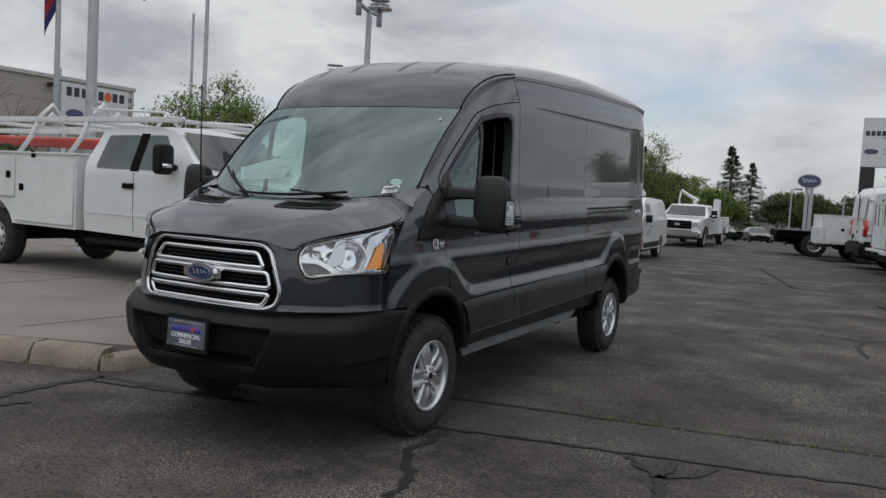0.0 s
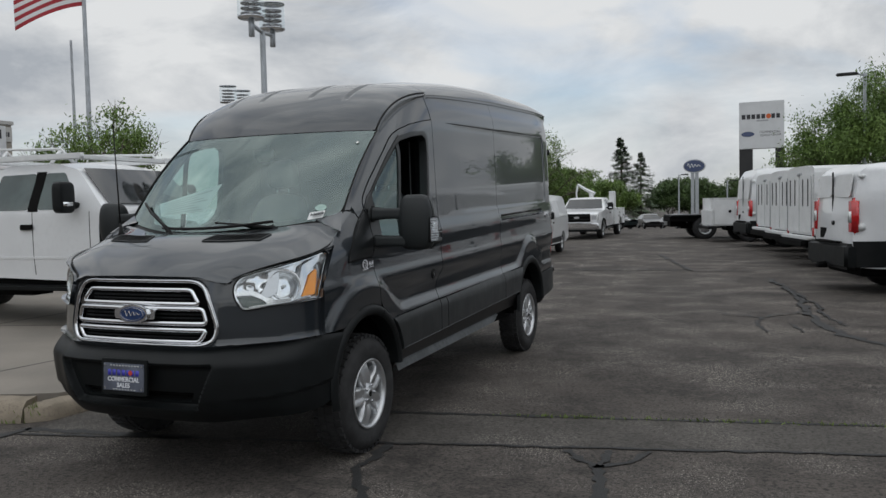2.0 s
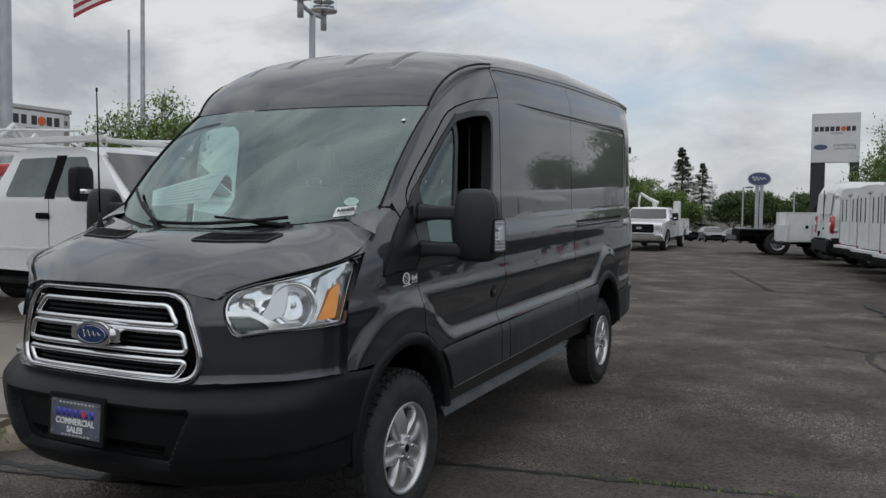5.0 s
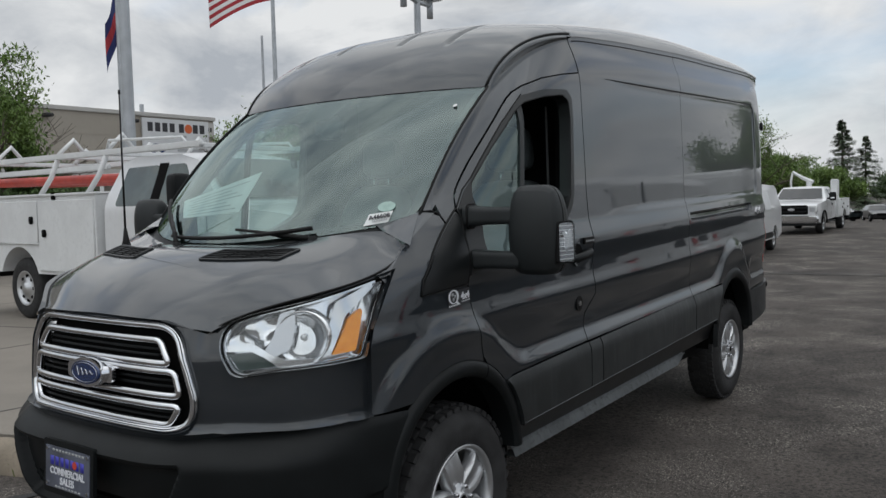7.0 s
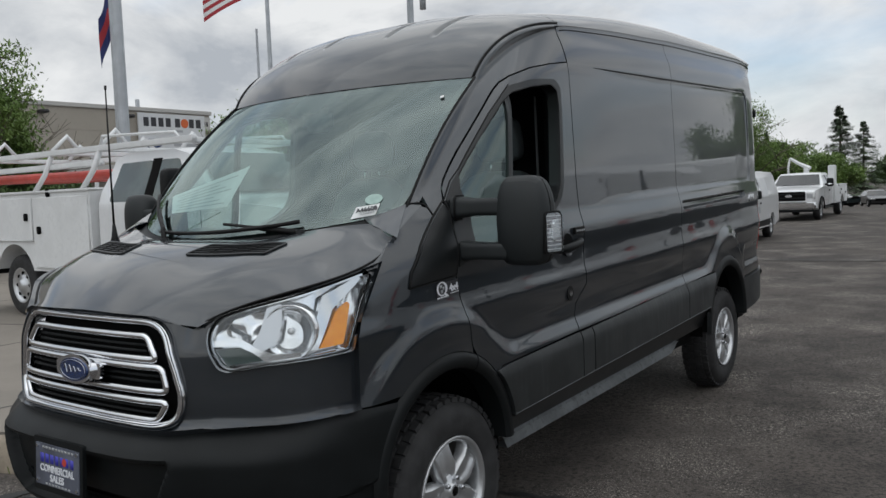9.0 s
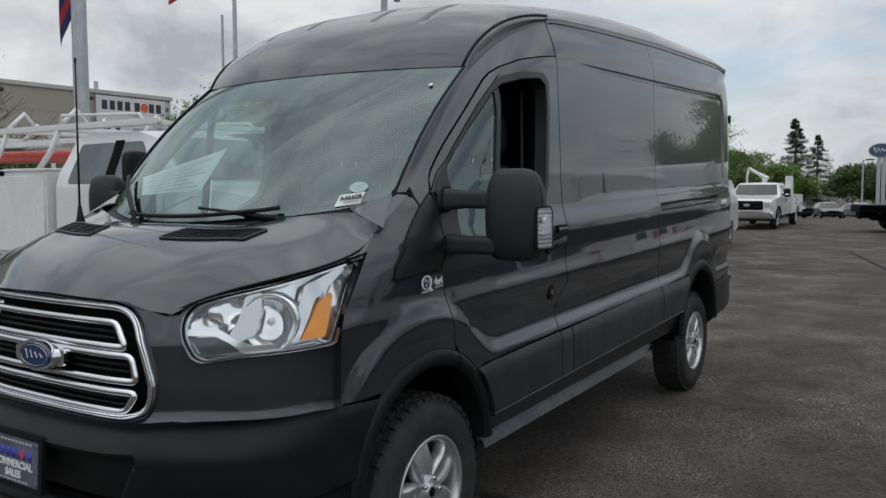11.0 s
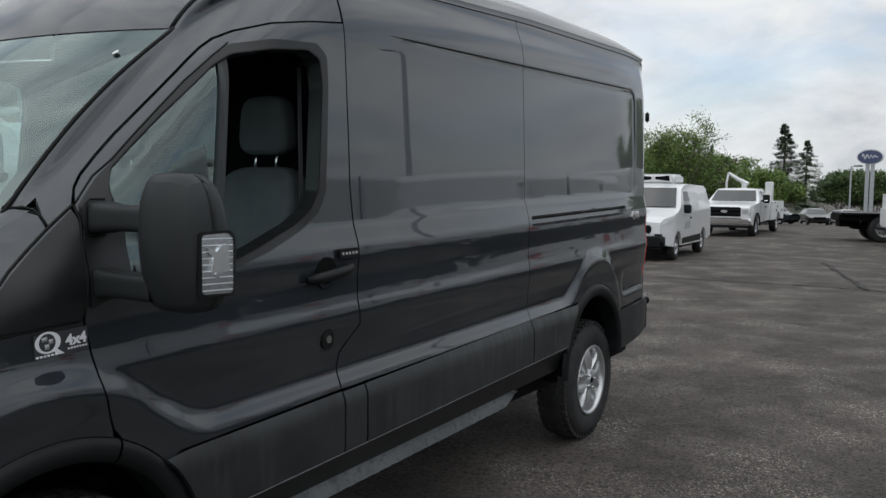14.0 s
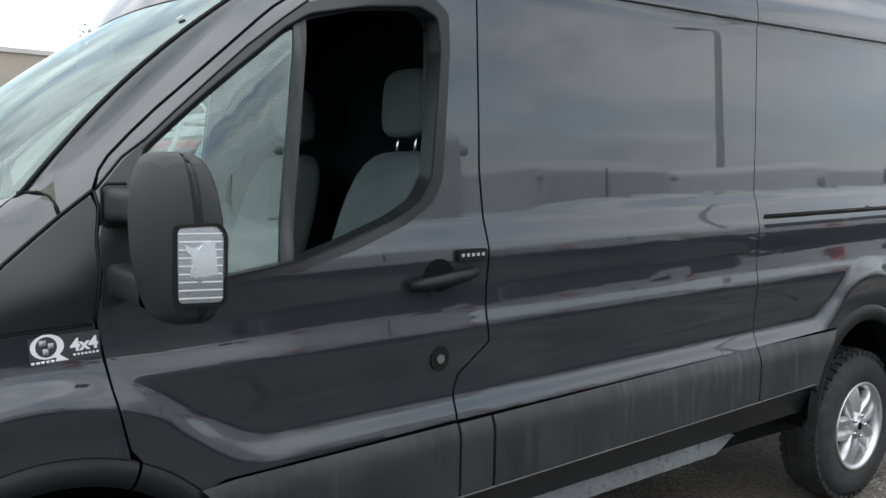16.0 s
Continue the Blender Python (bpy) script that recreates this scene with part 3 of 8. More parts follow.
PLAN = [(0, -0.118), (0.2, -0.116), (0.36, -0.106), (0.46, -0.088), (0.54, -0.055), (0.60, -0.008), (0.66, 0.030), (0.72, 0.062), (0.83, 0.130), (0.91, 0.215), (0.955, 0.305), (0.98, 0.40), (0.992, 0.50), (1.0, 0.62)]
_run = np.r_[0, np.cumsum(np.hypot(*np.diff(np.array(PLAN), axis=0).T))]
PLAN_X, PLAN_Y = smooth_table(list(zip(_run, [p[0] for p in PLAN])), 0.03), smooth_table(list(zip(_run, [p[1] for p in PLAN])), 0.03)
S_END = float(_run[-1])
BULGE = smooth_table([(0.2, 0.24), (0.36, 0.085), (0.42, 0.0), (0.48, -0.060), (0.55, -0.096), (0.66, -0.118), (0.745, -0.126), (0.768, -0.120), (0.80, -0.088), (0.835, -0.036), (0.852, -0.008), (0.868, 0.0), (0.93, 0.0), (1.12, 0.012), (1.30, 0.06), (1.6, 0.16)], 0.010)


def nose(s, z):
    """The front of the van: s metres round from its middle, z up."""
    a = abs(s)
    x, y = PLAN_X(a), PLAN_Y(a)
    fade = 1 - step(0.75, 1.25, a)
    y += BULGE(z) * (0.35 + 0.65 * fade) * (1 if z > 0.5 else 1)
    x += 0.02 * step(0.7, 1.1, a) * (1 - step(0.84, 0.90, z))
    x -= 0.22 * max(0, z - 1.12) * step(0.75, 1.25, a)
    return Vector((math.copysign(x, s), y, z))


def nose_out(out):
    def f(s, z):
        p = nose(s, z)
        n = (nose(s + 0.01, z) - nose(s - 0.01, z)).cross(nose(s, z + 0.01) - nose(s, z - 0.01)).normalized()
        return p + out * n
    return f


def hood(u, v):
    a = abs(u)
    p0 = Vector((0.57 * u, -0.10 + 0.14 * a ** 2.4, 1.245 - 0.048 * a ** 2.2))
    p1 = Vector((0.935 * u, 0.435 + 0.31 * a ** 2.1 - 0.12 * step(0.84, 1.0, a), 1.488 + 0.050 * step(0.35, 0.86, a) - 0.058 * step(0.84, 1.0, a)))
    wide = math.sin(math.pi * v) * 0.03
    rise = (1 - a ** 2.2) * (1 - (1 - v) ** 2.0) + a ** 2.2 * (1 - (1 - v) ** 1.15)
    z = p0.z + (p1.z - p0.z) * rise
    ridge = 0.004 * math.exp(-((a - 0.60 - 0.1 * (1 - v)) / 0.10) ** 2) * step(0.05, 0.4, v)
    p = Vector((p0.x + (p1.x - p0.x) * v + wide * u, p0.y + (p1.y - p0.y) * v, z + ridge))
    if a > 0.1:
        e = hood_edge(v)
        full = hood_raw_edge(v)
        w = ((a - 0.1) / 0.9) ** 2.0
        p += Vector((math.copysign(e.x - full.x, u), e.y - full.y, e.z - full.z)) * w
    return p


HOOD_EDGE = [(0.0, 0.570, 1.203), (0.10, 0.655, 1.249), (0.26, 0.82, 1.296), (0.48, 1.06, 1.345), (0.74, 1.33, 1.398)]
EDGE_V = np.linspace(0.0, 0.74, 15)
EDGE_S = np.polyval(np.polyfit(*np.array([(v, s) for v, s, z in HOOD_EDGE]).T, 3), EDGE_V)
EDGE_Z = np.polyval(np.polyfit(*np.array([(v, z) for v, s, z in HOOD_EDGE]).T, 3), EDGE_V)
EDGE_A, EDGE_C = nose(EDGE_S[-1], EDGE_Z[-1]) + Vector((0, 0, 0.006)), Vector((0.916, 0.674, 1.479))
EDGE_P = np.array([nose(a, b) + Vector((0, 0, 0.006)) for a, b in zip(EDGE_S, EDGE_Z)] + [EDGE_A.lerp(EDGE_C, k / 5) for k in range(1, 6)])
EDGE_FIT = [np.polyfit(list(EDGE_V) + [0.74 + 0.052 * k for k in range(1, 6)], EDGE_P[:, k], 4) for k in range(3)]


def hood_edge(v):
    return Vector([float(np.polyval(c, v)) for c in EDGE_FIT])


def hood_raw_edge(v):
    p0, p1 = Vector((0.57, 0.04, 1.197)), Vector((0.935, 0.625, 1.48))
    return Vector((p0.x + (p1.x - p0.x) * v + math.sin(math.pi * v) * 0.03, p0.y + (p1.y - p0.y) * v, p0.z + (p1.z - p0.z) * (1 - (1 - v) ** 1.15)))


def shield_low(u):
    return Vector((0.875 * u, 0.455 + 0.365 * abs(u) ** 2.1, 1.485 + 0.095 * u * u))


def shield_top(u):
    return Vector((0.844 * u, 1.262 + 0.160 * abs(u) ** 2.2, 2.178 + 0.002 * u * u))


def shield(u, v):
    p = shield_low(u).lerp(shield_top(u), v)
    return p + Vector((0, -0.6, 0.75)) * 0.035 * math.sin(math.pi * v)


ROOF_MID = smooth_table([(2.0, 2.605), (2.15, 2.642), (2.6, 2.712), (3.2, 2.785), (4.0, 2.835), (5.2, 2.84), (5.85, 2.785)], 0.15)
ROOF_EDGE = smooth_table([(2.0, 2.475), (2.15, 2.515), (2.8, 2.568), (3.8, 2.625), (5.4, 2.675), (5.85, 2.65)], 0.10)


def roof_rib(x, y):
    d = 0.0
    for c in (0.22, 0.52):
        d += 0.020 * math.exp(-((abs(x) - c) / 0.016) ** 4)
    return d * step(1.53, 1.60, y) * (1 - step(5.4, 5.6, y))


def roof(u, y):
    x = 0.905 * u
    z = ROOF_MID(y) - (ROOF_MID(y) - ROOF_EDGE(y)) * (0.56 * abs(u) ** 3.0 + 0.44 * abs(u) ** 16)
    return Vector((x, y, z - roof_rib(x, y)))


def forehead(u, v):
    p0, p2 = shield_top(u), roof(u, 2.15)
    p2.z += roof_rib(p2.x, 2.15)
    p1 = Vector((0.875 * u, 1.50 + 0.08 * u * u, 2.60 - 0.150 * abs(u) ** 3.2))
    p = p0 * (1 - v) ** 2 + p1 * 2 * v * (1 - v) + p2 * v * v
    p.z -= roof_rib(p.x, p.y)
    return p


van = thing("cargo_van", "dark grey metallic medium-roof cargo van, driver's window open, parked on asphalt", "van")


def both(name, make, mat, label="", smooth=40.0):
    """A part on the driver's side and its twin across the van."""
    a = make()
    b = mirrored(a)
    return part(name, a, mat, van, label, smooth), part(name, b, mat, van, label, smooth)


# wheel arches
ARCH_F, ARCH_R = (0.875, 0.52, 0.475, 0.405), (4.60, 0.585, 0.495, 0.415)

DOOR_TOP = [(1.003, 1.664), (1.027, 1.699), (1.081, 1.757), (1.146, 1.822), (1.223, 1.893), (1.323, 1.986), (1.424, 2.080), (1.47, 2.120), (1.52, 2.155), (1.60, 2.192), (1.76, 2.243), (1.95, 2.28), (2.126, 2.305)]
FENDER = [(0.366, 0.878), (0.366, 1.10), (0.416, 1.20), (0.52, 1.372), (0.63, 1.468), (0.872, 1.598), (0.894, 1.590), (0.902, 1.556), (0.974, 1.612), (0.984, 1.578), (0.973, 1.50), (0.975, 1.42), (0.962, 1.32), (0.998, 1.14), (1.035, 0.985)] + arc(ARCH_F[0], ARCH_F[1], ARCH_F[2], 70, 130, 14)
both("front_fender", lambda: panel(FENDER, left, 0.015), M_PAINT)
WINDOW = rounded([(1.102, 1.722), (1.083, 1.665), (1.098, 1.59), (1.115, 1.378), (1.30, 1.40), (1.50, 1.432), (1.625, 1.470), (1.815, 1.540), (1.906, 1.594), (1.950, 1.665), (1.985, 2.05), (1.974, 2.146), (1.911, 2.172), (1.732, 2.150), (1.558, 2.110), (1.483, 2.064), (1.389, 1.982), (1.286, 1.894), (1.179, 1.796)], 0.018, 3)
SEAL_OUT = rounded([(1.058, 1.690), (1.090, 1.355), (1.30, 1.374), (1.51, 1.406), (1.68, 1.453), (1.86, 1.522), (1.957, 1.585), (1.996, 1.66), (2.024, 2.05), (2.020, 2.168), (1.965, 2.206), (1.742, 2.188), (1.561, 2.145), (1.481, 2.084), (1.379, 2.0), (1.292, 1.918), (1.184, 1.815), (1.113, 1.745)], 0.018, 3)
DOOR = [(0.988, 1.616)] + DOOR_TOP + [(2.136, 1.69), (2.163, 1.44), (2.156, 1.22), (2.166, 1.140), (2.05, 1.045), (2.032, 0.99), (2.032, 0.905), (1.275, 0.868)] + arc(ARCH_F[0], ARCH_F[1], ARCH_F[2], 43, 66, 5) + [(1.041, 0.99), (1.004, 1.14), (0.970, 1.32), (0.983, 1.42), (0.981, 1.50), (0.993, 1.578)]
doors = both("front_door", lambda: panel(DOOR, left, 0.0135, [WINDOW], 0.03, lines=CREASES[:4]), M_PAINT)
PILLAR = [(y, ridge_z(y) - 0.005) for y in np.linspace(0.905, 2.12, 36)] + [(2.120, 2.311)] + [(y - 0.004, z + 0.006) for y, z in DOOR_TOP[::-1][1:]] + [(0.980, 1.621), (0.911, 1.562), (0.904, 1.590)]
both("roof_pillar", lambda: panel(PILLAR, left, 0.022), M_PAINT)
SIDE_A = [(2.132, 2.311), (2.128, 2.498), (2.45, 2.521), (2.8, 2.544), (3.3, 2.573), (3.655, 2.594), (3.655, 0.962), (2.178, 0.908), (2.040, 0.905), (2.040, 0.99), (2.057, 1.040), (2.174, 1.137), (2.164, 1.22), (2.171, 1.44), (2.144, 1.69)]
SIDE_B = [(3.660, 2.594), (3.8, 2.602), (4.6, 2.630), (5.4, 2.652), (5.68, 2.645), (5.78, 2.58), (5.80, 2.0), (5.83, 1.4), (5.84, 0.90), (5.07, 0.86)] + arc(ARCH_R[0], ARCH_R[1], ARCH_R[2], 33, 126, 22) + [(4.27, 0.988), (3.660, 0.962)]
both("body_side", lambda: panel(SIDE_A, left, 0.0135, lines=CREASES), M_PAINT)
both("rear_body_side", lambda: panel(SIDE_B, left, 0.0135, lines=CREASES), M_PAINT)
part("roof", grid(lambda u, y: roof(u, y), 200, 50, False, v=(2.15, 5.72)), M_PAINT, van)
part("roof_cap", grid(lambda u, v: forehead(u, v * 0.995), 200, 36, False, v=(0.004, 1)), M_PAINT, van)
part("bonnet", grid(lambda u, v: hood(u, v), 50, 36, False), M_PAINT, van)


def pillar_bridge():
    """Skin that rolls from the side of the body round to the windscreen and the roof cap."""
    bm, prev = bmesh.new(), None
    for y in np.linspace(0.874, 2.12, 52):
        z = ridge_z(y) - 0.005
        m = (ridge_z(y + 0.02) - ridge_z(y - 0.02)) / 0.04
        n = Vector((-m, 1.0)).normalized()
        a = left(y, z)
        ta = (a - left(y - 0.03 * n.x, z - 0.03 * n.y)).normalized()
        if y < 1.425:
            v = min(1, max(0, (y - 0.865) / (1.425 - 0.865)))
            b, tb = shield(0.992, v), (shield(0.90, v) - shield(0.992, v)).normalized()
        else:
            v = min(1.0, max(0.0, (y - 1.425) / (2.15 - 1.425)))
            b, tb = forehead(0.999, v), (forehead(0.95, v) - forehead(0.999, v)).normalized()
        span = (b - a).length
        row = []
        for k in range(9):
            t = k / 8
            row.append(bm.verts.new(a * (2 * t ** 3 - 3 * t * t + 1) + ta * span * (t ** 3 - 2 * t * t + t) + b * (3 * t * t - 2 * t ** 3) + tb * span * (t ** 3 - t * t)))
        if prev:
            for k in range(8):
                bm.faces.new((prev[k], row[k], row[k + 1], prev[k + 1]))
        prev = row
    bmesh.ops.recalc_face_normals(bm, faces=bm.faces[:])
    if sum(f.normal.x for f in bm.faces) < 0:
        bmesh.ops.reverse_faces(bm, faces=bm.faces[:])
    return bm


def gutter_bridge():
    bm, prev = bmesh.new(), None
    for y in np.linspace(2.10, 5.70, 60):
        z = ridge_z(y) - 0.006
        a, b = left(y, z), roof(1.0, max(2.15, y))
        row = [bm.verts.new(q) for q in (a, a.lerp(b, 0.5) - Vector((0.006, 0, 0.008)), b)]
        if prev:
            for k in range(2):
                bm.faces.new((prev[k], row[k], row[k + 1], prev[k + 1]))
        prev = row
    return bm


both("screen_pillar", pillar_bridge, M_PAINT)


def wing_bridge():
    bm, prev = bmesh.new(), None
    for k in range(13):
        t = k / 12
        y = 0.50 + t * (0.890 - 0.50)
        z = float(np.interp(y, [0.50, 0.52, 0.63, 0.872, 0.890], [1.345, 1.372, 1.468, 1.598, 1.610]))
        a = left(y, z)
        b = hood_edge(0.66 + 0.34 * min(1, t / 0.55)) if t < 0.55 else hood_edge(1.0).lerp(shield(0.985, 0.040), (t - 0.55) / 0.45)
        b = b + Vector((0, -0.003, 0.005 * step(0.5, 0.7, t) - 0.002))
        row = [bm.verts.new(q) for q in (a, a.lerp(b, 0.5) + Vector((0, 0, 0.004)), b)]
        if prev:
            for j in range(2):
                bm.faces.new((prev[j], row[j], row[j + 1], prev[j + 1]))
        prev = row
    return bm


both("wing_top", wing_bridge, M_PAINT)
both("bonnet_seam", lambda: tube([hood_edge(v) + Vector((0.002, -0.001, 0.0)) for v in np.linspace(0.0, 1.0, 30)], 0.0045, 6), M_SEAL)
both("screen_seam", lambda: tube([shield(0.995, v) + Vector((0.002, -0.002, 0.002)) for v in np.linspace(0.0, 1.0, 20)], 0.006, 6), M_SEAL)
both("pillar_seam", lambda: tube([shield(0.985, 0.045) + Vector((0.004, -0.003, 0.003)), left_out(0.0)(0.872, 1.612), left_out(0.001)(0.890, 1.604), left_out(0.001)(0.900, 1.588), left_out(0.001)(0.907, 1.556)], 0.0035, 6), M_SEAL)
both("roof_gutter", gutter_bridge, M_PAINT)
both("roof_seam", lambda: tube([left_out(0.0)(y, ridge_z(y) - 0.010) for y in np.linspace(2.16, 5.62, 60)], 0.0035, 6), M_SEAL)
both("ditch_moulding", lambda: tube([forehead(0.985, v) + Vector((0, 0, 0.002)) for v in np.linspace(0.0, 1.0, 14)], 0.007, 6), M_SEAL, "black roof ditch moulding")

# added black inner shell behind the gaps, closing the cab and load space; its colour holds their shade
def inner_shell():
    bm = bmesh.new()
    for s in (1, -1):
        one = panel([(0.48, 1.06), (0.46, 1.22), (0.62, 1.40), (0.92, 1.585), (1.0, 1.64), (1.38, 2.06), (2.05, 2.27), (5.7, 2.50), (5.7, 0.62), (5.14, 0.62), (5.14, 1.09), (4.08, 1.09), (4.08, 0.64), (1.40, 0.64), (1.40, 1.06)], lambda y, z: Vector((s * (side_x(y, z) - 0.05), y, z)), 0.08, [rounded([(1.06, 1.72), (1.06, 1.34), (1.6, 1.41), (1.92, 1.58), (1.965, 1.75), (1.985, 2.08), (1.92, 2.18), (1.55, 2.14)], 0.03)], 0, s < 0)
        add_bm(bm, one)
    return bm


part("inner_shell", inner_shell(), M_CABSHADE, van, smooth=0)
part("load_floor", box((-0.66, 1.0, 0.66), (0.66, 5.75, 0.72)), M_CABSHADE, van)
part("roof_lining", grid(lambda u, y: roof(u * 0.97, y) - Vector((0, 0, 0.06)), 12, 12, True, v=(2.15, 5.7)), M_CABSHADE, van)
part("bulkhead", box((-0.86, 2.42, 0.7), (0.86, 2.45, 2.46)), M_CABSHADE, van)
part("tailgate", grid(lambda u, v: Vector((u * (0.93 - 0.06 * v), 5.84 - 0.05 * v - 0.03 * abs(u) ** 4, 0.75 + v * 1.87)), 12, 12, True), M_PAINT, van)
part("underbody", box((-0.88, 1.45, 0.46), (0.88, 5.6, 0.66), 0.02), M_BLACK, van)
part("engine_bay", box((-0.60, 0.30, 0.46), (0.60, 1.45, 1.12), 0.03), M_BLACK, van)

# windscreen with its black ceramic border
part("windscreen", grid(lambda u, v: shield(u * (1 - 0.012 * (1 - step(0.02, 0.10, v))), v), 40, 24, False, u=(-0.988, 0.988), v=(0.0, 0.995)), M_SHIELD, van).visible_shadow = False


def shield_border():
    bm = bmesh.new()
    for u, v in (((-0.99, -0.945), (0, 1)), ((0.945, 0.99), (0, 1)), ((-0.99, 0.99), (0, 0.05)), ((-0.99, 0.99), (0.955, 0.99))):
        add_bm(bm, grid(lambda a, b: shield(a * (1 - 0.012 * (1 - step(0.02, 0.10, b))), b) + Vector((0, 0.004, -0.005)), 24, 24, False, u=u, v=v))
    add_bm(bm, grid(lambda a, b: shield(a * (0.5 + 0.5 * b), b) + Vector((0, 0.005, -0.006)), 6, 6, False, u=(-0.14, 0.14), v=(0.82, 0.96)))
    return bm


part("windscreen_border", shield_border(), M_BLACK, van, "black ceramic border of the windscreen")
part("mirror_cover", box((-0.07, 1.17, 1.98), (0.07, 1.30, 2.10), 0.03, 3), M_DASH, van)
part("cowl", grid(lambda u, v: hood(u, 0.995).lerp(shield_low(u), v) - Vector((0, 0, 0.018 * math.sin(math.pi * v) + 0.004)), 40, 6, False, u=(-0.86, 0.86)), M_PLASTIC, van)
CORNER_A, CORNER_B = hood(0.84, 0.998), hood(1.0, 0.998)
both("cowl_corner", lambda: grid(lambda u, v: CORNER_A.lerp(CORNER_B, (u - 0.84) / 0.16).lerp(shield(u - 0.012 * (u - 0.84) / 0.16, 0.008 + 0.034 * ((u - 0.84) / 0.16) ** 2), v) + Vector((0, -0.001, 0.003)), 8, 6, False, u=(0.84, 1.0)), M_PAINT)
part("windscreen_sticker", panel(rounded([(0.79, 0.012), (0.885, 0.012), (0.885, 0.078), (0.79, 0.078)], 0.002), lambda u, v: shield(u, v) + Vector((0, -0.003, 0.004)), 0.02, flange=0), M_PAPER, van, "white stock sticker on the windscreen")
_p = shield(0.838, 0.052)
_m = basis(_p + Vector((0.004, -0.006, 0.006)), shield(0.90, 0.09) - shield(0.80, 0.09), shield(0.85, 0.2) - shield(0.85, 0.0))
words("A46608", 0.028, M_INK, _m, van, "sticker_number", "black stock number", bold=0.0006)


def bars(m, rows, mat):
    """Unreadable print: little bars in rows of (y, x0, x1, height)."""
    bm = bmesh.new()
    for y, x0, x1, h in rows:
        add_bm(bm, prism([(x0, y), (x1, y), (x1, y + h), (x0, y + h)], 0.001, m))
    return bm


def bar_parts(name, m, rows, mat, parent, label=""):
    """The same print, each bar a part of its own."""
    for row in rows:
        part(name, bars(m, [row], None), mat, parent, label)


bar_parts("sticker_print", _m, [(-0.024, -0.03 + 0.007 * k, -0.0265 + 0.007 * k, 0.011) for k in range(9)], M_GREYINK, van)
_d = basis(shield(0.85, 0.108) + Vector((0, -0.004, 0.005)), shield(0.9, 0.1) - shield(0.8, 0.1), shield(0.85, 0.2) - shield(0.85, 0.0))
part("round_decal", prism(arc(0, 0, 0.038, 0, 345, 23, 0.026), 0.001, _d), material("pale_decal", (0.30, 0.42, 0.38), 0.5, spread=0.3, size=40), van, "pale round decal on the windscreen")
_d = basis(shield(0.90, 0.82) + Vector((0, -0.004, 0.005)), (1, 0, 0), (0, 0.75, 0.6))
part("small_dot", prism(arc(0, 0, 0.011, 0, 330, 11), 0.001, _d), M_PAPER, van)

# bonnet vents, wipers, aerial
for s in (1, -1):
    def on_hood(x, y, lift=0.003, s=s):
        u, v = x / 0.85, 0.6
        for _ in range(14):
            p = hood(u, v)
            u = min(1, max(0, u + (x - p.x) * 1.1))
            v = min(1, max(0, v + (y - p.y) * 1.5))
        p = hood(u, v)
        return Vector((s * p.x, p.y, p.z + lift))
    vent = part("bonnet_vent", panel(rounded([(0.215, 0.222), (0.585, 0.303), (0.602, 0.408), (0.245, 0.335)], 0.010), on_hood, 0.02, flange=0.004, flip=s < 0), M_PLASTIC, van, "black slotted bonnet vent")
    rim = dense(rounded([(0.215, 0.222), (0.585, 0.303), (0.602, 0.408), (0.245, 0.335)], 0.012), 0.03)
    part("vent_rim", tube([on_hood(a, b, 0.003) for a, b in rim + rim[:1]], 0.0055, 6), M_TRIM, vent)
    for k in range(5):
        q = 0.12 + 0.19 * k
        a, b = Vector((0.226, 0.228)).lerp(Vector((0.252, 0.332)), q), Vector((0.578, 0.306)).lerp(Vector((0.594, 0.402)), q)
        part("vent_slat", tube([on_hood(*a.lerp(b, t / 6), 0.004) for t in range(7)], 0.0022, 6), M_BLACK, vent)
    for k in range(3):
        a, b = Vector((0.222, 0.226)).lerp(Vector((0.580, 0.304)), 0.25 + 0.25 * k), Vector((0.250, 0.333)).lerp(Vector((0.597, 0.404)), 0.25 + 0.25 * k)
        part("vent_rib", tube([on_hood(*a.lerp(b, t / 3), 0.0045) for t in range(4)], 0.0018, 6), M_SEAL, vent)


def wiper(points, pivot):
    arm = part("wiper", tube([pivot, points[0].lerp(points[-1], 0.5) + Vector((0, -0.012, 0.012))], [0.012, 0.006], 8), M_SEAL, van, "black wiper arm and blade")
    part("wiper_blade", tube(points, 0.009, 6), M_SEAL, arm)
    part("wiper_pivot", tube([pivot - Vector((0, 0, 0.03)), pivot + Vector((0, 0, 0.012))], 0.018, 10), M_PLASTIC, arm)


wiper([shield(-0.36 + 0.094 * k, 0.016 + 0.0015 * k) + Vector((0, -0.020, 0.014)) for k in range(11)], shield(0.62, 0.0) + Vector((0, -0.05, -0.01)))
wiper([shield(-0.30 - 0.052 * k, 0.020 + 0.016 * k) + Vector((0, -0.024, 0.016)) for k in range(11)], shield(-0.22, 0.0) + Vector((0, -0.05, -0.005)))
aerial = part("aerial", tube([(-0.655, 0.47, 1.45), (-0.658, 0.473, 1.50), (-0.668, 0.478, 1.56)], [0.03, 0.016, 0.007], 10), M_SEAL, van, "thin black whip aerial on the wing")
part("aerial_mast", tube([(-0.668, 0.478, 1.56), (-0.745, 0.53, 2.22)], [0.0055, 0.0035], 6), M_SEAL, aerial)
part("aerial_tip", tube([(-0.745, 0.53, 2.22), (-0.747, 0.532, 2.24)], 0.006, 8), M_SEAL, aerial)

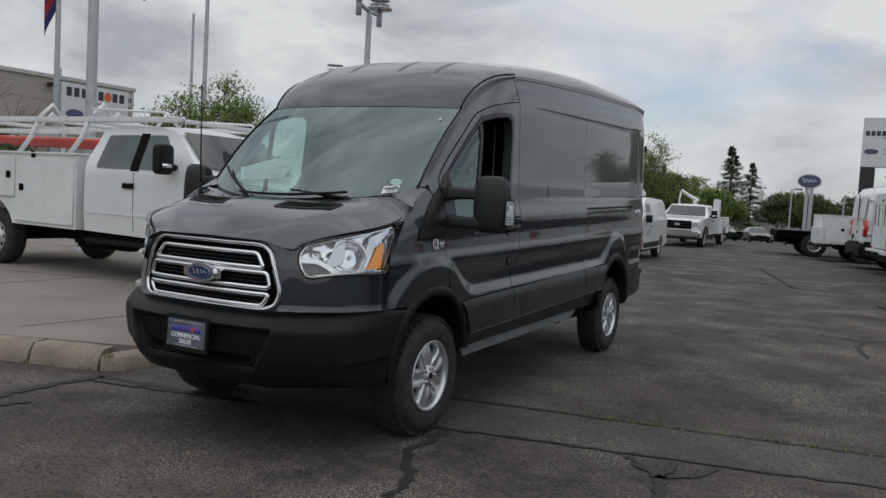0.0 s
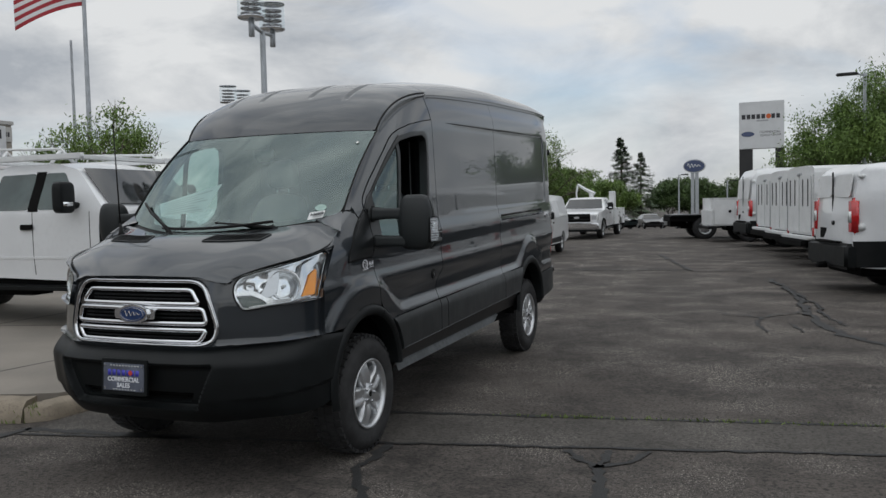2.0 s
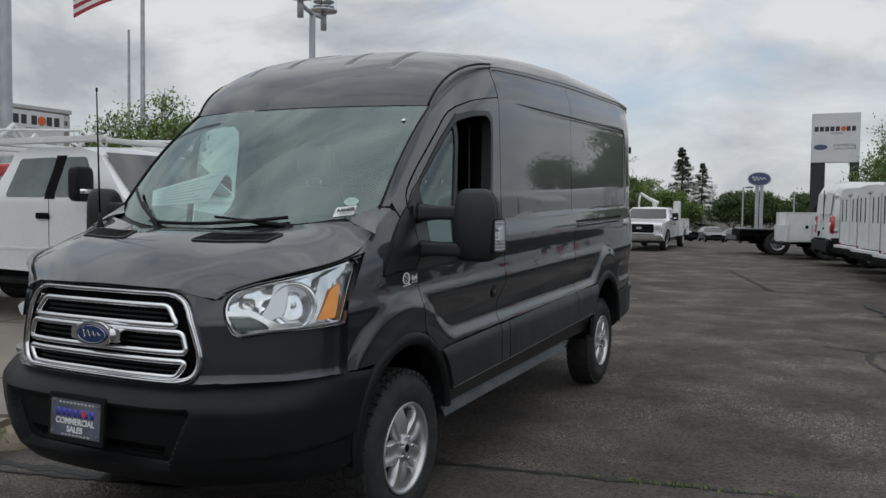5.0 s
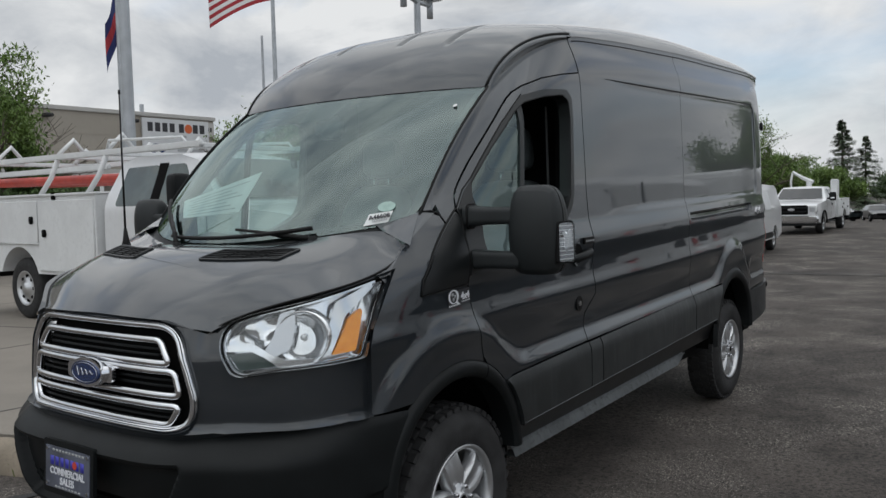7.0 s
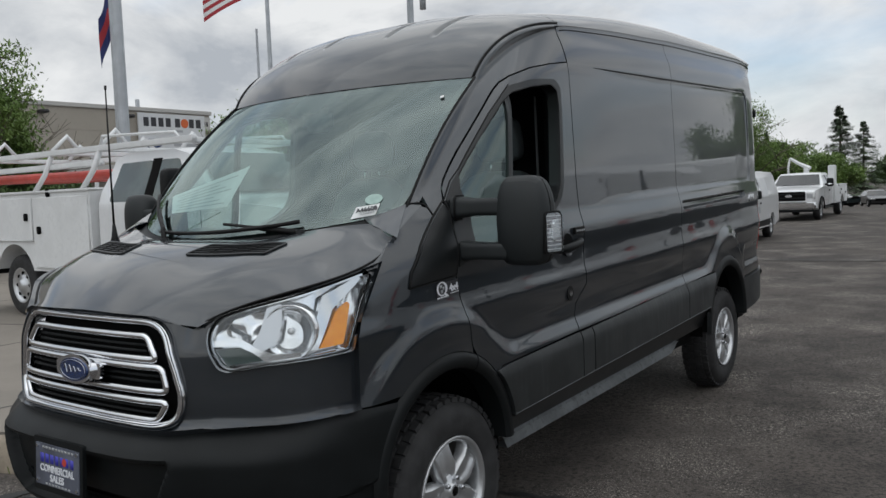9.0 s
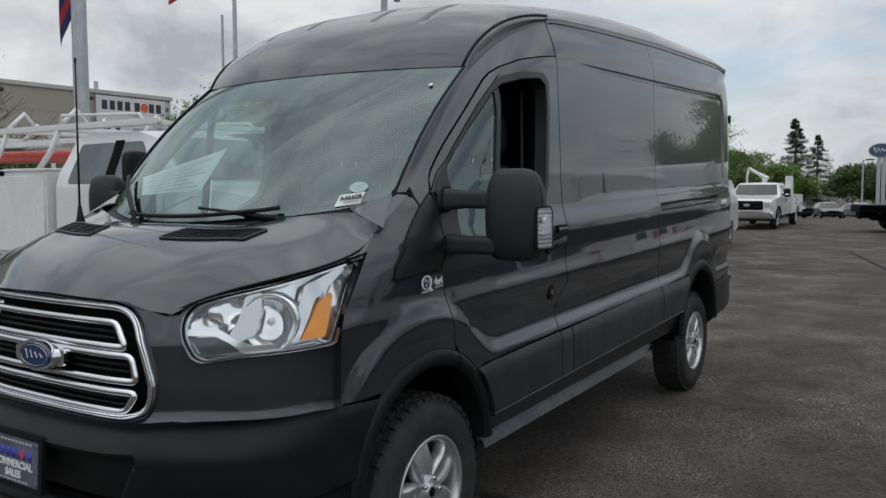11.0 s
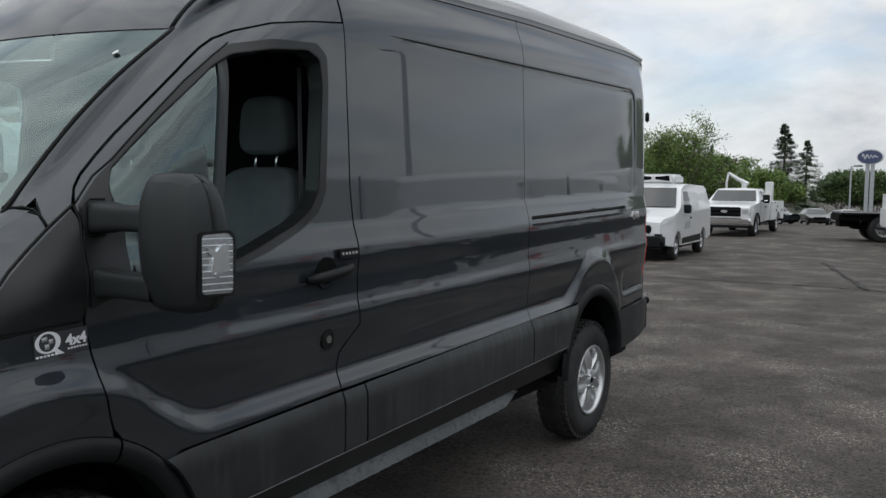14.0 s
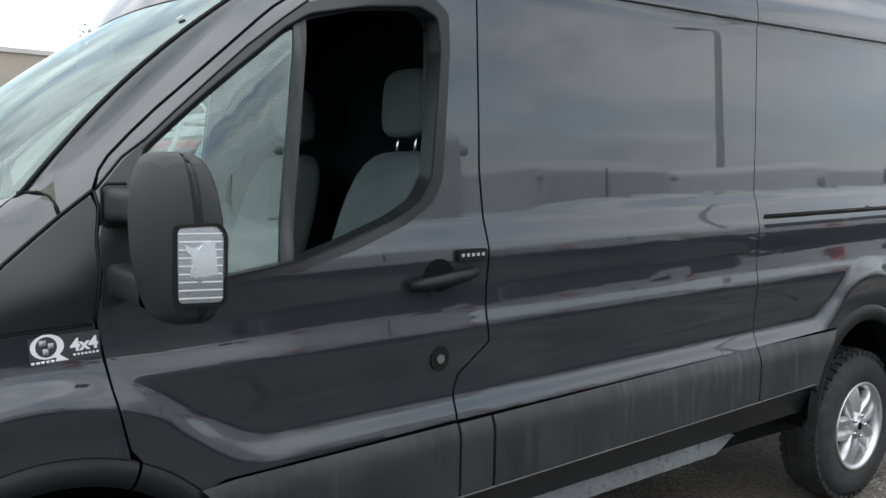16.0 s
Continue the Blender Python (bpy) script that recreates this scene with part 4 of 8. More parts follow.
# nose: painted mask, grille opening, lamps, bumper
GRILLE = [(-0.40, 1.232), (0.40, 1.232), (0.468, 1.196), (0.510, 1.09), (0.548, 0.955), (0.530, 0.888), (0.468, 0.846), (-0.468, 0.846), (-0.530, 0.888), (-0.548, 0.955), (-0.510, 1.09), (-0.468, 1.196)]
GRILLE = rounded(GRILLE, 0.05, 5)
LAMP = rounded([(0.618, 1.165), (0.622, 1.206), (0.648, 1.240), (0.717, 1.263), (0.818, 1.286), (1.001, 1.322), (1.199, 1.357), (1.305, 1.375), (1.226, 1.263), (1.168, 1.158), (1.146, 1.098), (1.046, 1.090), (0.843, 1.073), (0.70, 1.050), (0.664, 1.064), (0.630, 1.125)], 0.018, 3)
LAMP_M = [(-s, z) for s, z in LAMP][::-1]
HOODLINE = [(0.57, 1.200), (0.655, 1.246), (0.82, 1.293), (1.06, 1.342), (1.33, 1.396)]
MASK = [(1.165, 0.872), (1.165, 1.16), (1.33, 1.395)] + HOODLINE[::-1][1:] + [(0.42, 1.243), (0, 1.25), (-0.42, 1.243)] + [(-s, z) for s, z in HOODLINE] + [(-1.165, 1.16), (-1.165, 0.872)] + [(-0.84, 0.856), (-0.6, 0.840), (-0.5, 0.834), (0, 0.83), (0.5, 0.834), (0.6, 0.840), (0.84, 0.856)]
part("nose_mask", panel(MASK[::-1], nose, 0.022, [GRILLE, LAMP, LAMP_M], 0.03, True), M_PAINT, van)
part("grille_backing", panel(GRILLE, nose_out(-0.045), 0.05, flange=0), M_BLACK, van)


def band(inner, outer, surface, gap=0.025, depth=0.012):
    return panel(outer, surface, gap, [inner], depth)


def scaled(poly, a, b, c=(0, 0)):
    return [(c[0] + (x - c[0]) * a, c[1] + (y - c[1]) * b) for x, y in poly]


def ring_bar(poly, out, r):
    pts = dense(list(poly), 0.03)
    return tube([nose_out(out)(x, z) for x, z in pts + pts[:2]], r, 10)


grille = part("grille", ring_bar(scaled(GRILLE, 0.985, 0.970, (0, 1.04)), 0.010, 0.0150), M_CHROME, van, "chrome-framed radiator grille with three chrome bars")


def loop_bar(w0, w1, z0, z1, bow):
    """A flat chrome ring: two long bars joined at their ends."""
    out = rounded([(-w1, z0), (w1, z0), ((w0 + w1) / 2 + bow, (z0 + z1) / 2), (w0, z1), (-w0, z1), (-(w0 + w1) / 2 - bow, (z0 + z1) / 2)], 0.03, 4)
    return out, [(x * (1 - 0.045 / w1), (z0 + z1) / 2 + (z - (z0 + z1) / 2) * 0.40) for x, z in out]


for w0, w1, z0, z1, bow in ((0.395, 0.455, 1.078, 1.192, 0.0), (0.475, 0.500, 0.964, 1.086, 0.0), (0.500, 0.452, 0.862, 0.960, 0.004)):
    out, inn = loop_bar(w0, w1, z0, z1, bow)
    part("grille_bar", ring_bar([((a + c) / 2, (b + d) / 2) for (a, b), (c, d) in zip(out, inn)], 0.004, 0.0142), M_CHROME, grille, "chrome grille loop")
    mid = (z0 + z1) / 2
    for dz in (-0.012, 0.010):
        part("grille_rib", tube([nose_out(-0.012)(-w0 * 0.92 + w0 * 0.184 * k, mid + dz) for k in range(11)], 0.006, 6), M_PLASTIC, grille)
_m = basis(nose(0, 1.035) + Vector((0, -0.022, 0)), (1, 0, 0), (0, 0.05, 1))
emblem = part("emblem", prism(arc(0, 0, 0.108, 0, 350, 35, 0.056), 0.022, _m), M_CHROME, van, "oval blue emblem in a chrome ring")
part("emblem_face", prism(arc(0, 0, 0.092, 0, 350, 35, 0.044), 0.005, _m @ pose(0, 0, 0.022)), M_BLUE, emblem)
part("emblem_line", tube([_m @ Vector((0.083 * math.cos(a), 0.037 * math.sin(a), 0.0275)) for a in np.linspace(0, 6.283, 49)], 0.0014, 5), M_SATIN, emblem)
part("emblem_mark", tube([_m @ Vector((-0.058 + 0.116 * k / 40, 0.014 * math.sin(k * 0.62) * (1.3 - k / 40) + 0.002, 0.0278)) for k in range(41)], 0.0021, 5), M_SATIN, emblem, "thin silver squiggle")
part("emblem_mount", prism(rounded([(-0.15, -0.03), (0.15, -0.03), (0.15, 0.03), (-0.15, 0.03)], 0.02), 0.016, _m @ pose(0, 0, -0.010)), M_CHROME, emblem)


def lamp_unit(s):
    lens_out = LAMP if s > 0 else LAMP_M
    lamp = part("headlight", panel(lens_out, nose_out(-0.002), 0.03, flange=0.0), M_LENS, van, "clear headlight with chrome reflector and amber corner")
    lamp.visible_shadow = False
    mir = (lambda poly: poly) if s > 0 else (lambda poly: [(-a, b) for a, b in poly][::-1])

    def deep(d):
        return nose_out(d)
    part("lamp_bowl", panel(lens_out, deep(-0.07), 0.04, flange=-0.065), M_REFLECT, lamp)
    part("lamp_rim", band(scaled(lens_out, 0.965, 0.93, (s * 0.93, 1.19)), lens_out, deep(-0.006), 0.025, 0.02), M_CHROME, lamp)
    for cx, cz, r in ((0.922, 1.190, 0.092),):
        c = nose_out(-0.05)(s * cx, cz)
        m = Matrix.Translation(c) @ pose(0, 0, 0, 0, 0, -90 + s * 30)
        add = add_lathe(bmesh.new(), [(0.012, -0.035), (r * 0.6, -0.02), (r * 0.85, 0.004), (r, 0.034), (r + 0.006, 0.036), (r + 0.006, -0.03)], m, 24)
        part("reflector", add, M_REFLECT, lamp, "round chrome reflector bowl")
        part("bulb", tube([c, c + m.to_3x3() @ Vector((0.025, 0, 0))], 0.012, 8), M_CLEARWHITE, lamp)
    part("amber_lens", panel(mir(rounded([(1.029, 1.114), (1.130, 1.123), (1.145, 1.159), (1.182, 1.262), (1.170, 1.272), (1.110, 1.240)], 0.008)), deep(-0.02), 0.03, flange=0.02), M_AMBER, lamp, "amber indicator lens")
    part("lamp_divider", panel(mir(rounded([(0.975, 1.095), (1.020, 1.105), (1.095, 1.250), (1.26, 1.350), (1.24, 1.358), (1.05, 1.300)], 0.01)), deep(-0.018), 0.03, flange=0.03), M_REFLECT, lamp)
    part("left_reflector", panel(mir(rounded([(0.635, 1.205), (0.645, 1.150), (0.76, 1.145), (0.80, 1.18), (0.80, 1.262), (0.70, 1.240)], 0.015)), lambda a, b: deep(-0.045)(a, b) + Vector((0, 0.018 * math.sin(38 * a) * math.sin(50 * b), 0.0)), 0.015, flange=0.02), M_REFLECT, lamp, "", 60)
    part("lamp_shield", panel(mir(rounded([(0.812, 1.270), (0.872, 1.284), (0.880, 1.215), (0.872, 1.150), (0.82, 1.118), (0.775, 1.140), (0.80, 1.19)], 0.012)), deep(-0.012), 0.03, flange=0.03), M_SATIN, lamp)
    part("lower_lamp", panel(mir(rounded([(0.640, 1.132), (0.682, 1.066), (0.815, 1.082), (0.775, 1.114), (0.728, 1.134)], 0.010)), deep(-0.03), 0.03, flange=0.03), M_TINTED, lamp)
    part("lamp_swoop", panel(mir([(0.63, 1.160), (0.74, 1.160), (0.80, 1.130), (0.86, 1.105), (0.96, 1.108), (0.96, 1.090), (0.83, 1.080), (0.78, 1.114), (0.728, 1.138), (0.63, 1.138)]), deep(-0.015), 0.03, flange=0.02), M_REFLECT, lamp)


lamp_unit(1)
lamp_unit(-1)
both("lamp_gasket", lambda: tube([nose_out(0.001)(a, b) for a, b in dense(scaled(LAMP, 1.004, 1.016, (0.93, 1.19)), 0.02) + dense(scaled(LAMP, 1.004, 1.016, (0.93, 1.19)), 0.02)[:2]], 0.0048, 6), M_SEAL, "black gap round the headlight")

# front bumper
BUMP_ARC = [(S_END - 0.62 + y, z) for y, z in arc(ARCH_F[0], ARCH_F[1], 0.425, 127, 186, 10)]
BUMP_R = [(0.50, 0.838), (0.60, 0.844), (0.84, 0.860), (1.12, 0.876)] + BUMP_ARC + [(1.16, 0.450), (1.05, 0.430), (0.5, 0.405)]
BUMPER = [(-s, z) for s, z in BUMP_R[::-1]] + BUMP_R
INTAKE = rounded([(-0.415, 0.592), (0.415, 0.592), (0.385, 0.535), (-0.385, 0.535)], 0.012)


def bumper_face(s, z):
    p = nose(s, z)
    a = abs(s)
    edge = 0.425 + 0.52 * (z - 0.495)
    p.y += 0.060 * (1 - step(edge - 0.012, edge + 0.022, a)) * (1 - step(0.735, 0.765, z)) * step(0.490, 0.520, z)
    if a > 0.62:
        groove = 0.548 + 0.05 * max(0.0, (a - 0.75) / 0.5)
        p.y += 0.016 * step(0.62, 0.75, a) * (1 - step(groove - 0.010, groove + 0.002, z))
        p.x -= math.copysign(0.012 * step(0.9, 1.1, a) * (1 - step(groove - 0.010, groove + 0.002, z)), s)
    return p


part("front_bumper", panel(BUMPER[::-1], bumper_face, 0.013, [INTAKE], 0.06, False), M_PLASTIC, van, "black grained plastic front bumper")
part("bumper_intake", panel(INTAKE, lambda s, z: nose(s, z) + Vector((0, 0.10, 0)), 0.06, flange=0), M_BLACK, van)
for k in range(3):
    part("intake_slat", tube([nose(-0.40 + 0.08 * i, 0.532 + 0.022 * k) + Vector((0, 0.085, 0)) for i in range(11)], 0.006, 6), M_BLACK, van)
_m = basis((0.003, -0.232, 0.680), (1, 0, 0), (0, 0.06, 1))
plate = part("front_plate", card(_m, 0.335, 0.205, 0.016, 0.012), M_PLASTIC, van, "dealer plate in a black bracket")
part("plate_face", card(_m @ pose(0, 0, 0.016), 0.298, 0.158, 0.003, 0.006), M_PLATE, plate, "printed mountain-scene plate")
bar_parts("plate_name", _m @ pose(0, 0, 0.019), [(0.008, -0.115 + 0.034 * k, -0.091 + 0.034 * k, 0.034) for k in range(7)], M_BLUEINK, plate, "unreadable blue name")
part("plate_disc", prism(arc(0.052, 0.026, 0.015, 0, 330, 11), 0.0015, _m @ pose(0, 0, 0.0192)), M_REDINK, plate)
words("COMMERCIAL", 0.037, M_LETTER, _m @ pose(0, -0.014, 0.020), plate, "plate_words", bold=0.0008)
words("SALES", 0.037, M_LETTER, _m @ pose(0, -0.048, 0.020), plate, "plate_words", bold=0.0008)
bar_parts("plate_strip", _m @ pose(0, 0, 0.0192), [(0.060, -0.10 + 0.022 * k, -0.085 + 0.022 * k, 0.010) for k in range(10)] + [(-0.076, -0.08 + 0.022 * k, -0.065 + 0.022 * k, 0.008) for k in range(8)], M_GREYINK, plate)
for sx in (-0.135, 0.135):
    for sz in (-0.066, 0.066):
        part("plate_screw", prism(arc(sx, sz, 0.007, 0, 315, 7), 0.004, _m @ pose(0, 0, 0.019)), M_SATIN, plate)


# plastic cladding, arch flares and sills
def clad_x(y, z):
    zz = z - RAKE * (y - 2.1)
    return 1.033 + 0.022 * min(1.0, max(0.0, (0.912 - zz) / 0.052)) - 0.006 * step(0.70, 0.62, zz)


def clad(y, z):
    return Vector((clad_x(y, z), y, z))


def top_z(y):
    return 0.900 + 0.042 * (y - 2.1) - 0.003


def low_z(y):
    return 0.664 + 0.041 * (y - 2.15)


def cladding(y0, y1, cut=()):
    end = [(4.115, low_z(4.115))] + arc(4.60, 0.585, 0.492, 166, 127, 8) if y1 > 4 else [(y1, low_z(y1)), (y1, top_z(y1))]
    return [(y0, low_z(y0))] + end + [(y0, top_z(y0))]


for y0, y1 in ((2.040, 2.168), (2.180, 3.652), (3.662, 4.155)):
    both("side_cladding", lambda: panel(cladding(y0, y1), clad, 0.035, flange=0.03), M_CLAD, "dusty dark plastic side cladding")
DOORCLAD = arc(ARCH_F[0], ARCH_F[1], ARCH_F[2], 12, 45, 6) + [(1.30, 0.866), (2.030, 0.897), (2.030, 0.659), (1.335, 0.632)]
both("side_cladding", lambda: panel(DOORCLAD, clad, 0.03, flange=0.03), M_CLAD, "dusty dark plastic door cladding")


def foot_z(y):
    return 0.545 + 0.026 * (y - 2.15)


def sill_face(y, z):
    q = (z - foot_z(y)) / (low_z(y) - foot_z(y))
    return Vector((0.978 + 0.056 * q, y, z))


SILL = [(1.335, foot_z(1.335)), (1.325, 0.620)] + [(y, low_z(y) - 0.006) for y in np.linspace(1.5, 4.12, 10)] + [(4.13, foot_z(4.13))]
both("sill", lambda: panel(SILL, sill_face, 0.04, flange=0.04), M_TRIM, "dark sill below the cladding")
both("cladding_lip", lambda: tube([(clad_x(y, low_z(y)) - 0.001, y, low_z(y) - 0.001) for y in np.linspace(1.34, 4.11, 40)], 0.0036, 6), M_SILLGREY, "thin pale edge along the cladding")


def sill_strip():
    """The ribbed foot of the sill, which rises with the body."""
    bm, prev = bmesh.new(), None
    for k in range(113):
        y = 1.33 + 2.24 * k / 112
        z = foot_z(y)
        rib = 0.0022 if k % 4 < 2 else 0.0
        low = z - 0.056 * (1 - step(3.42, 3.57, y))
        row = [bm.verts.new(p) for p in ((0.93, y, z + 0.006), (0.976, y, z + 0.004), (0.982, y, z * 0.7 + low * 0.3), (0.986 + rib, y, z * 0.64 + low * 0.36), (1.002 + rib, y, low), (0.93, y, low))]
        if prev:
            for i in range(5):
                bm.faces.new((prev[i], prev[i + 1], row[i + 1], row[i]))
        prev = row
    bmesh.ops.recalc_face_normals(bm, faces=bm.faces[:])
    return bm


both("sill_flange", sill_strip, M_SILLGREY, "dusty pale sill flange")


def flare(cfg, a0, a1, lift):
    cy, cz, r1, r0 = cfg

    def f(a, q):
        r = r0 + (r1 - r0) * q
        y, z = cy + r * math.cos(radians(a)), cz + r * math.sin(radians(a))
        base = max(side_x(y, max(z, 0.62)), 1.0)
        return Vector((base - 0.006 + lift * (1 - (2 * q - 1) ** 2) ** 0.5 + 0.006 * (1 - q), y, z))
    bm = grid(f, 44, 6, False, u=(a0, a1))
    inner = grid(lambda a, q: f(a, 0) - Vector((0.10 * q, 0, 0)), 44, 1, True, u=(a0, a1))
    return add_bm(bm, inner)


both("arch_flare", lambda: flare(ARCH_F, 67, 196, 0.018), M_PLASTIC, "black plastic wheel-arch flare")
both("arch_flare", lambda: flare(ARCH_F, 2, 66, 0.018), M_PLASTIC, "black plastic wheel-arch flare")
both("arch_flare", lambda: flare(ARCH_R, -2, 186, 0.018), M_PLASTIC, "black plastic wheel-arch flare")


def well(cfg):
    cy, cz, r1, r0 = cfg
    bm = grid(lambda a, q: Vector((0.45 + 0.52 * q, cy + (r0 + 0.03) * math.cos(radians(a)), cz + (r0 + 0.03) * math.sin(radians(a)))), 24, 2, True, u=(-10, 190))
    add_box(bm, (0.43, cy - 0.5, 0.35), (0.46, cy + 0.5, 1.05))
    return bm


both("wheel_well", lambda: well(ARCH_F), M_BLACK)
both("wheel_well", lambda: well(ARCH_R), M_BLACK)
REARBUMP = [(5.02, 0.60), (5.05, 0.845), (5.45, 0.865), (5.88, 0.885), (5.93, 0.80), (5.91, 0.66), (5.40, 0.60), (5.15, 0.575)]
both("rear_bumper_corner", lambda: panel(rounded(REARBUMP, 0.03), lambda y, z: Vector((1.015 - 0.10 * max(0, (y - 5.35) / 0.55) ** 2.2, y, z)), 0.03, flange=0.06), M_CLAD, "dark plastic rear bumper corner")
part("rear_bumper", box((-0.92, 5.84, 0.58), (0.92, 5.95, 0.86), 0.03, 3), M_PLASTIC, van)
both("bumper_hook", lambda: box((0.86, 5.93, 0.79), (0.92, 5.99, 0.84), 0.01), M_BLACK)
both("tail_lamp", lambda: panel(rounded([(5.70, 1.04), (5.835, 1.04), (5.83, 1.50), (5.72, 1.50)], 0.02), left_out(0.006), 0.03, flange=0.03), M_RED, "tall red tail lamp")
both("rear_hinge", lambda: box((0.90, 5.80, 2.20), (0.925, 5.845, 2.28), 0.010), M_PLASTIC)
part("roof_marker", box((-0.25, 5.74, 2.69), (0.25, 5.82, 2.74), 0.015), M_BLACK, van)

# black fender trim, mirror base, window frame, glass
TRI = rounded([(0.664, 1.290), (0.683, 1.341), (0.784, 1.444), (0.906, 1.548), (0.974, 1.606), (0.984, 1.578), (0.973, 1.50), (0.975, 1.42), (0.960, 1.309), (0.802, 1.300)], 0.010, 3)
both("fender_trim", lambda: panel(TRI, left_out(0.007), 0.025, flange=0.012), M_TRIM, "black plastic trim ahead of the door")
both("trim_seam", lambda: tube([left_out(0.004)(y, z) for y, z in dense([(0.660, 1.283), (0.678, 1.343), (0.780, 1.450), (0.903, 1.556), (0.982, 1.620)], 0.03, False)], 0.0045, 6), M_SEAL)
both("trim_seam", lambda: tube([left_out(0.003)(y, z) for y, z in dense([(0.660, 1.283), (0.802, 1.295), (0.962, 1.303)], 0.03, False)], 0.0035, 6), M_SEAL)
both("trim_seam", lambda: tube([left_out(0.004)(y, z) for y, z in dense([(0.984, 1.616), (0.990, 1.578), (0.978, 1.50), (0.980, 1.42), (0.966, 1.31)], 0.03, False)], 0.0045, 6), M_SEAL)
SAIL = rounded([(0.994, 1.618), (1.055, 1.693), (1.096, 1.731), (1.100, 1.718), (1.082, 1.665), (1.086, 1.615), (1.110, 1.585), (1.120, 1.38), (0.985, 1.335), (0.985, 1.42), (0.986, 1.50), (0.998, 1.578)], 0.006)
both("mirror_base", lambda: panel(SAIL, left_out(0.006), 0.025, flange=0.015), M_TRIM, "black plastic mirror base")
both("sail_seam", lambda: tube([left_out(0.003)(y, z) for y, z in dense([(0.988, 1.622), (1.052, 1.700), (1.113, 1.750), (1.184, 1.820), (1.292, 1.923), (1.379, 2.005), (1.481, 2.089), (1.561, 2.150)], 0.03, False)], 0.003, 6), M_SEAL)


def window_reveal():
    """The dark inner return of the window opening."""
    pts = dense(list(WINDOW), 0.03)
    cy, cz = 1.56, 1.80
    bm, rows = bmesh.new(), []
    for y, z in pts:
        rows.append([bm.verts.new(left_out(o)(cy + (y - cy) * k, cz + (z - cz) * k)) for o, k in ((0.004, 0.998), (-0.012, 0.990), (-0.055, 0.985))])
    for k in range(len(rows)):
        r0, r1 = rows[k - 1], rows[k]
        for i in range(2):
            bm.faces.new((r0[i], r0[i + 1], r1[i + 1], r1[i]))
    return bm


both("window_channel", window_reveal, M_TRIM)
both("window_frame", lambda: band(scaled(WINDOW, 1.010, 1.012, (1.56, 1.80)), SEAL_OUT, left_out(0.002), 0.03, 0.02), M_TRIM, "satin black window frame")
both("window_seal", lambda: band(WINDOW, scaled(WINDOW, 1.012, 1.014, (1.56, 1.80)), left_out(0.005), 0.03, 0.02), M_SEAL, "black rubber window seal")
bar = [(1.447, 1.412), (1.486, 1.420), (1.550, 2.106), (1.512, 2.085)]
both("window_bar", lambda: panel(bar, left_out(-0.012), 0.03, flange=0.02), M_CLAD, "dark grey window divider bar")
QUARTER = [(1.07, 1.36), (1.465, 1.41), (1.53, 2.105), (1.49, 2.078), (1.28, 1.90), (1.08, 1.72)]
quarter = both("quarter_glass", lambda: panel(QUARTER, left_out(-0.020), 0.06, flange=0), M_GLASS, "fixed quarter glass")
off = part("door_glass", mirrored(panel([(1.51, 1.42), (1.63, 1.46), (1.83, 1.53), (1.95, 1.62), (2.0, 2.10), (1.92, 2.18), (1.55, 2.11)], left_out(-0.022), 0.06, flange=0)), M_GLASS, van, "closed passenger window")
for g in (*quarter, off):
    g.visible_shadow = False

# shadow under the pressed side panel's upper and rear edge, laid on as a black tube
def recess_shade_line():
    flat = [(2.40, 2.298)] + [(y, 2.298) for y in np.linspace(2.6, 5.30, 28)] + [(5.36, 2.290), (5.40, 2.262), (5.416, 2.22)] + [(5.418, z) for z in np.linspace(2.15, 1.75, 7)]
    return tube([left_out(-0.002)(y, z + RAKE * (y - 2.1)) for y, z in flat], [0.0015] + [0.0055] * (len(flat) - 4) + [0.004, 0.003, 0.001], 6)


both("panel_edge", recess_shade_line, M_SEAL)

# door furniture
handle = part("door_handle", tube([left_out(0.014)(1.855, 1.337), left_out(0.034)(1.90, 1.343), left_out(0.040)(1.97, 1.352), left_out(0.034)(2.05, 1.363), left_out(0.014)(2.105, 1.371)], [0.015, 0.020, 0.021, 0.020, 0.015], 12), M_PLASTIC, van, "black pull handle on the driver's door")
_m = basis(left_out(0.0035)(1.97, 1.352), (0, 1, 0.03), (0, -0.03, 1))
# flat black disc: shade in the handle's hollow, put into the colour
part("handle_recess", prism(arc(0, 0.004, 0.058, 0, 345, 23, 0.060), 0.0025, _m), M_BLACK, handle)
part("recess_lip", prism(arc(0, 0.004, 0.058, 200, 340, 12, 0.060) + arc(0, 0.010, 0.050, 340, 200, 12, 0.048), 0.006, _m), M_PAINT, handle)
_m = basis(left_out(0.002)(2.09, 1.425), (0, 1, 0.02), (0, 0, 1))
keypad = part("keypad", card(_m, 0.115, 0.036, 0.014, 0.010), M_SEAL, van, "black door keypad with five buttons")
for k in range(5):
    part("keypad_button", card(_m @ pose(-0.040 + 0.02 * k, 0, 0.014), 0.010, 0.010, 0.002, 0.002), M_GREYINK, keypad)
_m = basis(left_out(0.002)(1.975, 1.105), (0, 1, 0), (0, 0, 1))
lock = part("door_lock", prism(arc(0, 0, 0.034, 0, 345, 23, 0.040), 0.004, _m), M_SEAL, van, "round black door lock")
part("lock_barrel", prism(arc(0, 0, 0.015, 0, 330, 11), 0.008, _m), M_SATIN, lock)
part("rail_slot", panel([(3.705, 1.512), (5.15, 1.5555), (5.15, 1.564), (3.705, 1.5205)], lambda y, z: Vector((side_x(y, 1.52 + RAKE * (y - 3.71) + 0.02) - 0.002, y, z)), 0.05, flange=0), M_BLACK, van)

